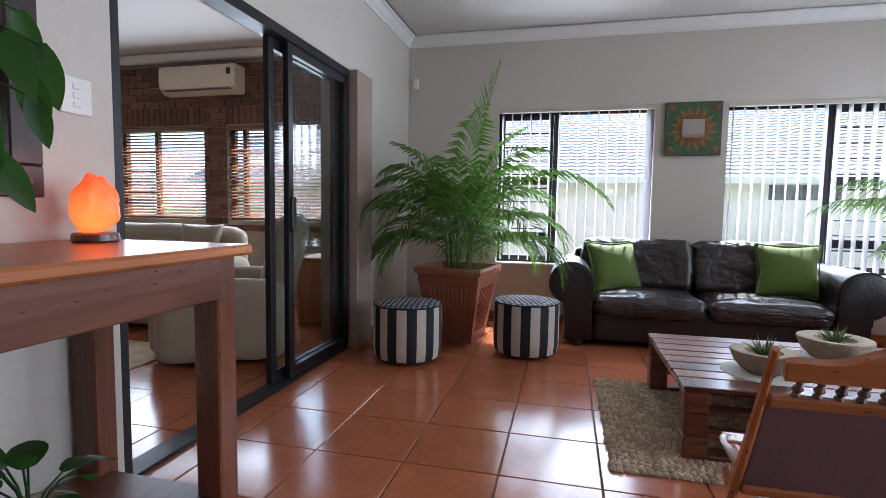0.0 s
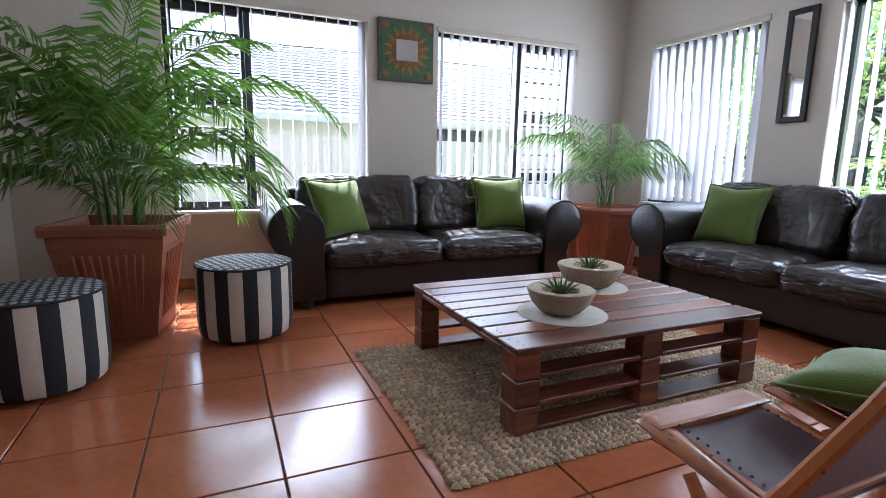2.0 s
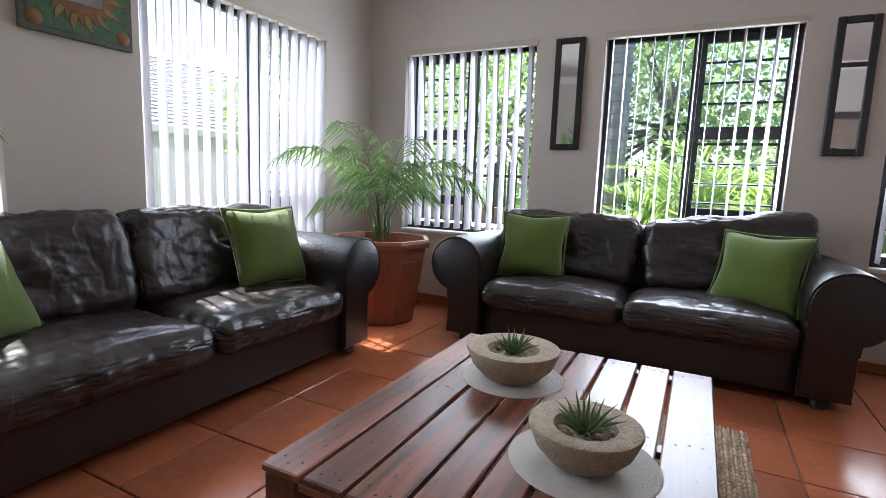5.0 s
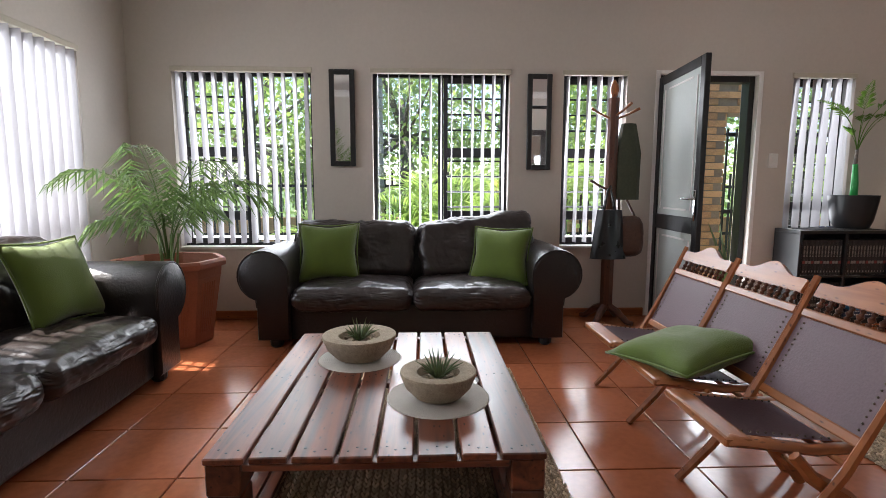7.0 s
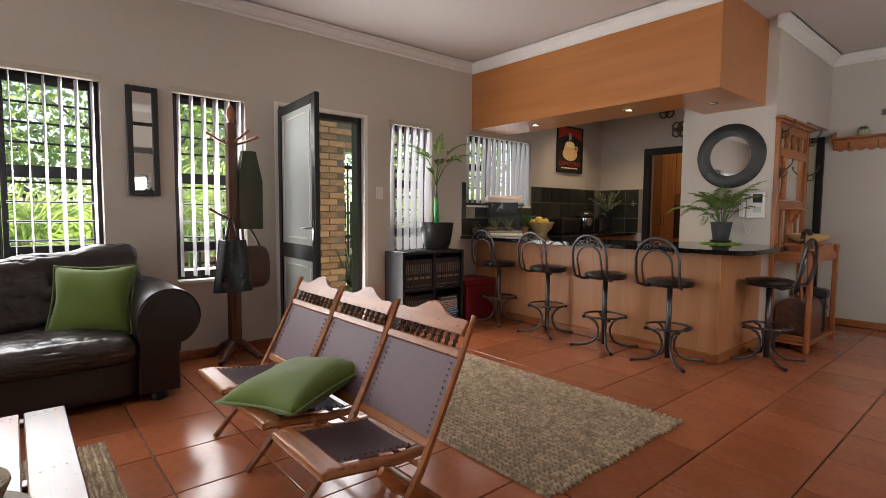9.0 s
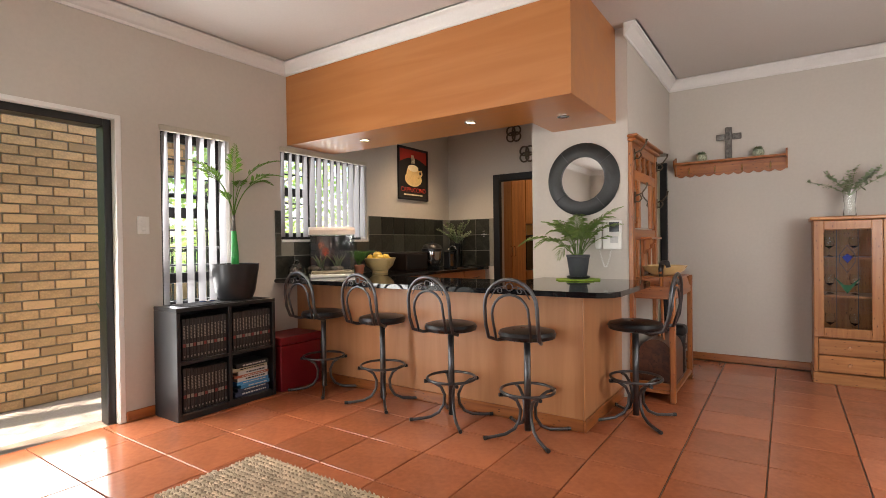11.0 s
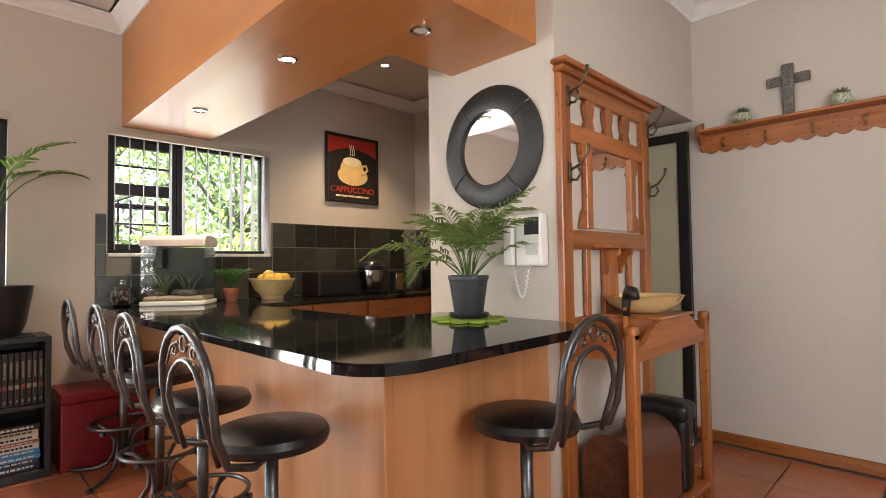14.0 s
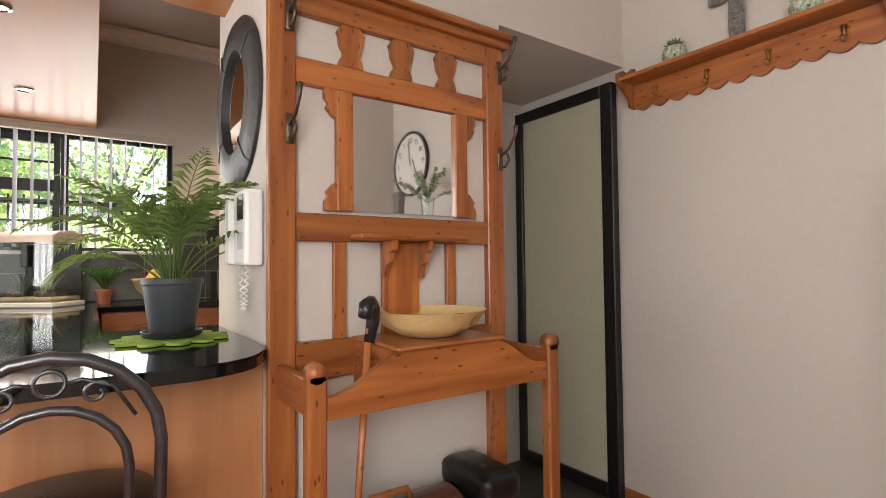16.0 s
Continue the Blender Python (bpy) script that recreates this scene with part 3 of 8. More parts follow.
HEAD = 2.10
N_WIN = [(-0.44, 1.04, 0.58, HEAD), (1.66, 3.14, 0.58, HEAD)]
E_WIN = [(3.75, 4.885, 0.63, HEAD), (2.09, 3.25, 0.63, HEAD), (1.085, 1.63, 0.63, HEAD), (-0.92, -0.365, 0.73, HEAD), (-2.575, -1.43, 1.27, HEAD)]
DOOR = (-0.06, 0.80, 0.0, 2.10)
structure("floor", span((-6.2, -7.6, -0.14), (EX + 0.24, 5.5, -0.012)), GROUT, "terracotta tiled floor with dark grout joints")
wall_n = wall_with_holes("wall_north", WALL, "beige painted wall with two large windows", "y", NY, 0.24, WX - 0.24, EX + 0.24, 0, CEIL, N_WIN)
wall_e = wall_with_holes("wall_east", WALL, "beige painted wall with windows and an open door", "x", EX, 0.24, -7.4, NY, 0, CEIL, E_WIN + [DOOR])
# The second opening belongs to the unseen window added for light.
wall_w = wall_with_holes("wall_west", WALL, "beige painted wall with a wide sliding door", "x", WX, -0.24, SY - 0.24, NY, 0, CEIL, [(1.65, 3.75, 0, 2.16), (-2.4, -0.7, 0.9, HEAD)])
# Same paint as the wall; its shade is put into the colour.
structure("wall_pilaster", span((WX, 3.75, 0), (WX + 0.07, 4.05, 2.16), 0.004), WALL_DIM, "wall-painted pilaster beside the sliding door, browned for its dim light")
wall_s = wall_with_holes("wall_south", WALL, "beige painted wall with a shelf", "y", SY, -0.2, WX, EX, 0, CEIL, [(2.2, 3.0, 0, 2.05)])
PX = 0.94
wall_p = wall_with_holes("wall_partition", WALL, "beige painted wall end with a round mirror", "x", PX, 0.705, -3.40, -2.5, 0, CEIL, [])
structure("wall_passage_back", span((1.65, SY, 0), (1.75, -2.5 - 0.02, CEIL)), WALL, "beige painted passage wall")
structure("wall_passage_head", span((PX, SY, 2.105), (1.65, -3.40, CEIL)), WALL, "beige lintel above the passage")
structure("ceiling", span((WX - 0.24, SY - 0.2, CEIL), (EX + 0.24, NY + 0.24, CEIL + 0.12)), WHITE, "smooth off-white painted ceiling")

# lounge behind the sliding door
wall_with_holes("wall_lounge_brick", BRICK, "red-brown face brick wall with two windows", "y", 5.26, 0.2, -6.2, WX - 0.24, 0, CEIL, [(-5.15, -3.9, 0.95, 2.04), (-3.6, -2.05, 0.95, 2.04)])
structure("wall_lounge_west", span((-6.4, -1.0, 0), (-6.2, 5.46, CEIL)), WALL, "plain beige lounge wall")
structure("wall_lounge_south", span((-6.2, -1.2, 0), (WX - 0.24, -1.0, CEIL)), WALL, "plain beige lounge wall")
structure("ceiling_lounge", span((-6.4, -1.2, CEIL), (WX - 0.24, 5.46, CEIL + 0.12)), WHITE, "smooth off-white lounge ceiling")
structure("trim_lounge_cornice", span((-6.2, 5.12, CEIL - 0.1), (WX - 0.25, 5.259, CEIL - 0.002), 0.03), CORNICE, "white plaster cornice")

# back room behind the kitchen door
OCHRE = material("ochre_paint", (0.50, 0.27, 0.08), 0.8, var=0.08, scale=2)
structure("wall_back_room", span((0.9, -7.5, 0), (EX, -7.3, CEIL)), OCHRE, "ochre painted far wall")
structure("wall_back_room_west", span((0.8, -7.5, 0), (0.9, SY - 0.2, CEIL)), OCHRE, "ochre painted side wall")
structure("ceiling_back_room", span((0.8, -7.5, CEIL), (EX, SY - 0.2, CEIL + 0.1)), WHITE, "off-white ceiling")


# cornices
def cornice(name, a, b, inward):
    """A coved cornice from a to b; inward is the way into the room."""
    a, b, n = Vector(a), Vector(b), Vector(inward)
    prof = [(0, 0), (0.012, 0), (0.014, 0.02), (0.03, 0.035), (0.06, 0.075), (0.085, 0.088), (0.088, 0.1), (0.1, 0.1), (0, 0.1)]
    bm = bmesh.new()
    ends = []
    for p in (a, b):
        ends.append([bm.verts.new(p + n * (x + 0.001) + Vector((0, 0, z - 0.102))) for x, z in prof])
    for i in range(len(prof)):
        j = (i + 1) % len(prof)
        bm.faces.new((ends[0][i], ends[0][j], ends[1][j], ends[1][i]))
    bm.faces.new(ends[0])
    bm.faces.new(ends[1][::-1])
    structure(name, bm, CORNICE, "white moulded plaster cornice")


cornice("trim_cornice_n", (WX, NY, CEIL), (EX, NY, CEIL), (0, -1, 0))
cornice("trim_cornice_e", (EX, NY, CEIL), (EX, -1.51, CEIL), (-1, 0, 0))
cornice("trim_cornice_w", (WX, SY, CEIL), (WX, NY, CEIL), (1, 0, 0))
cornice("trim_cornice_s", (WX, SY, CEIL), (PX, SY, CEIL), (0, 1, 0))
cornice("trim_cornice_p", (PX, SY, CEIL), (PX, -2.4, CEIL), (-1, 0, 0))
cornice("trim_cornice_b", (1.03, -1.51, CEIL), (EX, -1.51, CEIL), (0, 1, 0))
cornice("trim_cornice_k", (1.65, SY, CEIL), (EX, SY, CEIL), (0, 1, 0))
cornice("trim_cornice_ke", (EX, SY, CEIL), (EX, -2.1, CEIL), (-1, 0, 0))


def skirting(name, a, b):
    structure(name, span((*a, 0), (*b, 0.075), 0.006), PINE[0] if abs(b[0] - a[0]) > abs(b[1] - a[1]) else PINE[1], "orange pine skirting board")


skirting("baseboard_n", (WX, NY - 0.018), (EX, NY))
skirting("baseboard_e", (EX - 0.018, 0.86), (EX, NY - 0.02))
skirting("baseboard_e2", (EX - 0.018, -1.6), (EX, -0.1))
skirting("baseboard_s", (WX, SY), (PX + 0.6, SY + 0.018))
skirting("baseboard_w", (WX, SY), (WX + 0.018, 1.62))
skirting("baseboard_w2", (WX, 4.06), (WX + 0.018, NY - 0.02))


# kitchen bulkhead: an L-shaped box over the counter
def ell(pts, z0, z1):
    bm = bmesh.new()
    return slab(bm, pts, z1 - z0, Matrix.Translation((0, 0, (z0 + z1) / 2)))


SOFF = 2.14
bulk = structure("bulkhead", ell([(1.03, -1.51), (1.03, -2.5), (1.55, -2.5), (1.55, -2.09), (EX, -2.09), (EX, -1.51)], SOFF, CEIL), SOFFITWOOD, "amber laminate kitchen bulkhead with downlights")
lamp_glow = glow("lamp_face", (1.0, 0.85, 0.62), 12)
for lx, ly, lz, on in [(2.997, -1.76, SOFF, 1), (1.92, -1.775, SOFF, 1), (1.28, -2.03, SOFF, 0), (3.1, -3.3, CEIL, 1)]:
    th = thing("downlight", pose(lx, ly, lz), "small recessed downlight with a steel ring, " + ("lit" if on else "unlit"), "downlight", "ceiling downlights")
    part("ring", lathe(bmesh.new(), [(0.032, 0.0), (0.045, 0.0), (0.045, -0.006), (0.036, -0.009), (0.032, -0.004)], 24, caps=False), CHROME, th, "", True)
    part("lamp", lathe(bmesh.new(), [(0.001, -0.002), (0.031, -0.002)], 20, caps=False), lamp_glow if on else PLASTIC, th)
    if on:
        down_light((lx, ly, lz - 0.02), 8 if lz < CEIL else 18)

# ---- windows and blinds ----
def window(name, axis, face, u0, u1, z0, z1, mull, casement, label, slat, pitch=0.088, width=0.085, gather=None, turn_of=None):
    """A black steel window in its opening: frame, fixed pane, casement with burglar bars, vertical blind."""
    w = u1 - u0

    def at(u, d, z):
        return (face + d, u, z) if axis == "x" else (u, face + d, z)

    def bar(bm, ua, ub, da, db, za, zb, bevel=0.003):
        return span_in(bm, at(ua, da, za), at(ub, db, zb), bevel)

    th = tagged(new(name), label, "window", "", "structure")
    f = bmesh.new()
    for a, b, c, d in [(u0, u0 + 0.03, z0, z1), (u1 - 0.03, u1, z0, z1), (u0 + 0.03, u1 - 0.03, z0, z0 + 0.03), (u0 + 0.03, u1 - 0.03, z1 - 0.03, z1)]:
        bar(f, a, b, 0.10, 0.15, c, d)
    part("window_frame", f, BLACKMETAL, th, "black painted steel window frame")
    if mull is not None:
        part("mullion", bar(bmesh.new(), mull - 0.022, mull + 0.022, 0.098, 0.152, z0 + 0.03, z1 - 0.03), BLACKMETAL, th)
    lo, hi = casement
    ca = bmesh.new()
    for a, b, c, d in [(lo + 0.025, lo + 0.06, z0 + 0.03, z1 - 0.03), (hi - 0.06, hi - 0.025, z0 + 0.03, z1 - 0.03), (lo + 0.06, hi - 0.06, z0 + 0.03, z0 + 0.07), (lo + 0.06, hi - 0.06, z1 - 0.075, z1 - 0.03)]:
        bar(ca, a, b, 0.094, 0.14, c, d)
    part("casement", ca, BLACKMETAL, th)
    h = z1 - z0
    rails = [z1 - 0.45 * h] + ([z0 + 0.18 * h] if h > 1.2 else [])
    for r in rails:
        part("transom", bar(bmesh.new(), lo + 0.06, hi - 0.06, 0.092, 0.142, r - 0.04, r + 0.04), BLACKMETAL, th)
    z = z1 - 0.075
    nb = int((h - 0.15) / 0.125)
    for i in range(1, nb):
        zz = z1 - 0.075 - i * (h - 0.15) / nb
        if all(abs(zz - r) > 0.06 for r in rails):
            part("burglar_bar", tube(bmesh.new(), [at(lo + 0.05, 0.085, zz), at(hi - 0.05, 0.085, zz)], 0.008, 6), BLACKMETAL, th)
    pane = part("pane", bar(bmesh.new(), u0 + 0.02, u1 - 0.02, 0.12, 0.124, z0 + 0.02, z1 - 0.02, 0), GLASS, th)
    pane.visible_shadow = False
    part("window_sill", bar(bmesh.new(), u0 + 0.002, u1 - 0.002, -0.02, 0.095, z0 - 0.02, z0 + 0.004), CORNICE, th, "painted sill")
    # blind
    bl = thing(name.replace("window", "blind").split("_")[0], Matrix(), "white vertical blind with cream head rail", "blind", "vertical blinds")
    bl.name = "vertical_blind"
    part("head_rail", bar(bmesh.new(), u0 - 0.01, u1 + 0.01, -0.012, 0.035, z1 - 0.02, z1 + 0.022, 0.004), BLINDRAIL, bl, "cream head rail")
    n = int(w / pitch)
    base = None
    for i in range(n):
        u = u0 + (i + 0.5) * w / n
        ang = slat(u) if callable(slat) else slat
        if ang is None:
            continue
        ang += 5 * math.sin(i * 7.3)
        if base is None:
            bm = bmesh.new()
            hh = z1 - z0 - 0.05
            K = 5
            cols = []
            for k in range(K):
                s = 2 * k / (K - 1) - 1
                cols.append([bm.verts.new((s * width / 2, 0.006 * (1 - s * s), zz)) for zz in (-hh, 0)])
            for p, q in zip(cols, cols[1:]):
                bm.faces.new((p[0], q[0], q[1], p[1]))
            o = part("slat", bm, BLIND, bl, "", "all")
            base = o.data
        else:
            o = new("slat", base)
            o.parent = bl
        px, py, pz = at(u, 0.03, z1 - 0.02)
        o.matrix_basis = pose(px, py, pz, 0, 0, ang + (90 if axis == "x" else 0))
    return th


window("window_1", "y", NY, *N_WIN[0], 0.128, (-0.44, 0.128), "large black steel window onto a tiled roof", lambda u: 84 if u < 0.95 else 30)
window("window_2", "y", NY, *N_WIN[1], 2.508, (2.508, 3.14), "large black steel window with half-open blind", lambda u: 84 if u < 2.5 else 93)
window("window_3", "x", EX, *E_WIN[0], 4.288, (4.288, 4.885), "black steel window with half-closed blind", 76)
window("window_4", "x", EX, *E_WIN[1], 2.67, (2.09, 2.67), "black steel window with open blind onto the garden", 98)
window("window_5", "x", EX, *E_WIN[2], None, (1.085, 1.63), "narrow black steel window with burglar bars", 99)
window("window_6", "x", EX, *E_WIN[3], None, (-0.92, -0.365), "narrow black steel window with drawn blind", 96)
window("window_7", "x", EX, *E_WIN[4], -1.91, (-1.91, -1.43), "black steel kitchen window with vertical blind", 82)

# Unseen window, added as an excuse for the west fill lamp.
wt_ = tagged(new("window_10"), "unseen steel window added to let light into the dining end", "window", "", "structure")
f = bmesh.new()
for a, b in [((-2.4, 0.9), (-2.36, HEAD)), ((-0.74, 0.9), (-0.7, HEAD)), ((-2.36, 0.9), (-0.74, 0.94)), ((-2.36, HEAD - 0.04), (-0.74, HEAD)), ((-1.57, 0.94), (-1.53, HEAD - 0.04))]:
    span_in(f, (WX - 0.15, a[0], a[1]), (WX - 0.1, b[0], b[1]), 0.003)
part("window_frame", f, BLACKMETAL, wt_)
part("pane", span((WX - 0.126, -2.38, 0.92), (WX - 0.122, -0.72, HEAD - 0.02)), GLASS, wt_).visible_shadow = False


# ---- front door ----
def front_door():
    d = tagged(new("door_1"), "grey glazed front door in a black steel frame, open", "door", "", "structure")
    fr = bmesh.new()
    for a, b in [((EX + 0.05, -0.06, 0), (EX + 0.16, -0.01, 2.1)), ((EX + 0.05, 0.75, 0), (EX + 0.16, 0.8, 2.1)), ((EX + 0.05, -0.01, 2.05), (EX + 0.16, 0.75, 2.1))]:
        span_in(fr, a, b, 0.004)
    part("door_frame", fr, BLACKMETAL, d, "black steel frame")
    re = bmesh.new()
    for a, b in [((EX - 0.004, -0.10, 0), (EX + 0.05, -0.062, 2.13)), ((EX - 0.004, 0.802, 0), (EX + 0.05, 0.84, 2.13)), ((EX - 0.004, -0.062, 2.1), (EX + 0.05, 0.802, 2.13))]:
        span_in(re, a, b, 0.003)
    part("architrave", re, CORNICE, d, "white painted reveal")
    # leaf, open square into the room
    y0, y1, xa, xb = 0.775, 0.815, 2.89, 3.72
    lf = bmesh.new()
    for a, b in [((xa, y0, 0.01), (xa + 0.07, y1, 2.06)), ((xb - 0.07, y0, 0.01), (xb, y1, 2.06)), ((xa + 0.07, y0, 1.99), (xb - 0.07, y1, 2.06)), ((xa + 0.07, y0, 0.01), (xb - 0.07, y1, 0.1)), ((xa + 0.07, y0, 0.8), (xb - 0.07, y1, 0.92))]:
        span_in(lf, a, b, 0.004)
    leaf = part("door_leaf", lf, BLACKMETAL, d, "black steel door leaf, standing open")
    for za, zb in [(0.1, 0.8), (0.92, 1.99)]:
        part("pane", span((xa + 0.07, 0.787, za), (xb - 0.07, 0.803, zb)), FROSTDOOR, leaf, "pale grey panel")
        ins = bmesh.new()
        for yy in (0.784, 0.806):
            for a, b in [((xa + 0.12, yy - 0.003, za + 0.05), (xa + 0.135, yy + 0.003, zb - 0.05)), ((xb - 0.135, yy - 0.003, za + 0.05), (xb - 0.12, yy + 0.003, zb - 0.05)), ((xa + 0.2, yy - 0.003, zb - 0.06), (xb - 0.2, yy + 0.003, zb - 0.045)), ((xa + 0.2, yy - 0.003, za + 0.045), (xb - 0.2, yy + 0.003, za + 0.06))]:
                span_in(ins, a, b, 0.002)
        part("beading", ins, CORNICE, leaf, "raised white beading")
    hd = bmesh.new()
    span_in(hd, (xa + 0.02, 0.817, 0.9), (xa + 0.05, 0.825, 1.12), 0.003)
    tube(hd, [(xa + 0.035, 0.82, 1.06), (xa + 0.035, 0.865, 1.06), (xa + 0.05, 0.872, 1.06), (xa + 0.15, 0.872, 1.06)], 0.008, 8)
    part("door_handle", hd, CHROME, leaf, "steel lever handle", True)
    hinge = Matrix.Translation((xb, 0.795, 0))
    leaf.matrix_basis = hinge @ Matrix.Rotation(radians(-4.5), 4, "Z") @ hinge.inverted()


front_door()


# ---- sliding door ----
def sliding_door():
    d = tagged(new("door_2"), "black aluminium sliding glass door, half open", "door", "", "structure")
    x = WX - 0.06
    fr = bmesh.new()
    for a, b in [((x - 0.06, 1.65, 2.1), (x + 0.06, 3.75, 2.16)), ((x - 0.06, 1.65, -0.005), (x + 0.06, 3.75, 0.018)), ((x - 0.06, 1.65, 0.018), (x + 0.06, 1.69, 2.1)), ((x - 0.06, 3.71, 0.018), (x + 0.06, 3.75, 2.1))]:
        span_in(fr, a, b, 0.003)
    part("door_frame", fr, BLACKMETAL, d)
    for k, (dx, y0) in enumerate([(0.025, 2.9), (-0.03, 2.78)]):
        p = bmesh.new()
        y1 = y0 + 0.86 if k == 0 else 3.7
        for a, b in [((x + dx - 0.02, y0, 0.02), (x + dx + 0.02, y0 + 0.055, 2.1)), ((x + dx - 0.02, y1 - 0.055, 0.02), (x + dx + 0.02, y1, 2.1)), ((x + dx - 0.02, y0 + 0.055, 0.02), (x + dx + 0.02, y1 - 0.055, 0.09)), ((x + dx - 0.02, y0 + 0.055, 2.04), (x + dx + 0.02, y1 - 0.055, 2.1))]:
            span_in(p, a, b, 0.003)
        s = part("sliding_panel", p, BLACKMETAL, d)
        g = part("pane", span((x + dx - 0.003, y0 + 0.05, 0.08), (x + dx + 0.003, y1 - 0.05, 2.05)), SMOKE, s)
        g.visible_shadow = False
        if k == 0:
            part("door_handle", span((x + dx + 0.02, y0 + 0.005, 0.95), (x + dx + 0.045, y0 + 0.05, 1.17), 0.006), BLACKPLAST, s)


sliding_door()

# passage glass door, standing against the far wall
gd = tagged(new("door_3"), "frosted glass door with a wide black frame", "door", "", "structure")
fr = bmesh.new()
for a, b in [((0.957, SY + 0.03, 0.02), (1.025, SY + 0.075, 2.03)), ((1.58, SY + 0.03, 0.02), (1.635, SY + 0.075, 2.03)), ((1.025, SY + 0.03, 1.97), (1.58, SY + 0.075, 2.03)), ((1.025, SY + 0.03, 0.02), (1.58, SY + 0.075, 0.09))]:
    span_in(fr, a, b, 0.004)
part("door_frame", fr, BLACKMETAL, gd)
part("pane", span((1.02, SY + 0.045, 0.08), (1.585, SY + 0.058, 1.98)), FROST, gd, "greenish frosted glass")
part("threshold", span((PX - 0.02, SY + 0.02, -0.002), (1.65, -3.42, 0.008), 0.002), SLATE, gd, "dark slate threshold")

# kitchen door frame
kd = tagged(new("door_4"), "dark wooden kitchen door frame without a leaf", "door", "", "structure")
fr = bmesh.new()
for a, b in [((2.95, SY - 0.05, 0), (3.04, SY + 0.02, 2.09)), ((2.16, SY - 0.05, 0), (2.25, SY + 0.02, 2.09)), ((2.25, SY - 0.05, 2.0), (2.95, SY + 0.02, 2.09))]:
    span_in(fr, a, b, 0.005)
part("door_frame", fr, BLACKMETAL, kd)


# ---- sofas ----
def sofa():
    L, inner = 2.14, 0.857
    s = thing("sofa", Matrix(), "dark brown leather two-seat sofa with rolled arms", "sofa", "leather sofas")
    part("base", puff(bmesh.new(), inner * 2 + 0.06, 0.82, 0.27, (0, 0.45, 0.185), 0.03, 0.003, 3, (12, 8), 0), LEATHER, s, "", "all")
    part("back_frame", puff(bmesh.new(), inner * 2 + 0.3, 0.2, 0.62, (0, 0.82, 0.47), 0.07, 0.006, 8, (14, 8), 0.02), LEATHER, s, "", "all")
    for sg in (-1, 1):
        prof = [(0.0, 0.06), (0.225, 0.06), (0.225, 0.3)]
        c, r = (0.175, 0.525), 0.178
        for k in range(19):
            a = radians(-72 + k * 252 / 18)
            prof.append((c[0] + 0.0 + r * math.cos(a), c[1] + r * math.sin(a)))
        prof += [(0.0, 0.45)]
        bm = bmesh.new()
        rings = []
        for y, k in [(0.0, 0.93), (0.012, 0.985), (0.03, 1.0), (0.3, 1.0), (0.6, 1.0), (0.88, 0.98), (0.9, 0.92)]:
            mx, mz = 0.12, 0.38
            rings.append([bm.verts.new((sg * (inner + mx + (px - mx) * k), y, mz + (pz - mz) * k + 0.006 * noise.noise(Vector((px * 8, y * 6, pz * 8))))) for px, pz in prof])
        for A, B in zip(rings, rings[1:]):
            for i in range(len(prof)):
                j = (i + 1) % len(prof)
                bm.faces.new((A[i], A[j], B[j], B[i]))
        bm.faces.new(rings[0])
        bm.faces.new(rings[-1][::-1])
        arm = part("arm", bm, LEATHER, s, "", True)
        pip = [(sg * (inner + 0.12 + (px - 0.12) * 0.985), 0.008, 0.38 + (pz - 0.38) * 0.985) for px, pz in prof[2:]]
        part("piping", tube(bmesh.new(), pip, 0.005, 5), LEATHER, arm, "", "all")
    for sg in (-1, 1):
        bm = puff(bmesh.new(), inner + 0.005, 0.66, 0.17, (sg * inner / 2, 0.3, 0.345), 0.075, 0.016, 11 + sg * 5, (44, 18), 0.035, 0.009)
        part("seat_cushion", bm, LEATHER_SOFT, s, "creased leather seat cushion", "all")
        bm = puff(bmesh.new(), inner + 0.10, 0.22, 0.475, (0, 0, 0), 0.075, 0.02, 31 + sg * 7, (44, 16), 0.012, 0.011)
        bmesh.ops.transform(bm, matrix=pose(sg * (inner + 0.085) / 2, 0.64, 0.63, -14, 0, sg * 1.5), verts=bm.verts)
        part("back_cushion", bm, LEATHER_SOFT, s, "slumped leather back cushion", "all")
    for fx in (-L / 2 + 0.1, L / 2 - 0.1):
        for fy in (0.08, 0.82):
            part("foot", lathe(bmesh.new(), [(0.03, 0), (0.045, 0.015), (0.048, 0.045), (0.04, 0.062)], 12, (fx, fy, 0)), BLACKPLAST, s)
    return s


s1 = sofa()
s1.matrix_basis = pose(1.345, 4.31, 0)
s2 = copy_thing(s1, pose(2.86, 2.905, 0, 0, 0, -90))
for o in s2.children:
    if o.name.startswith("back_cushion") and sum(v.co.x for v in o.data.vertices) > 0:
        o.matrix_basis = Matrix.Translation((0.05, 0.0, 0.035)) @ Matrix.Translation((0.45, 0.64, 0.6)) @ Matrix.Rotation(radians(-7), 4, "Y") @ Matrix.Translation((-0.45, -0.64, -0.6)) @ o.matrix_basis


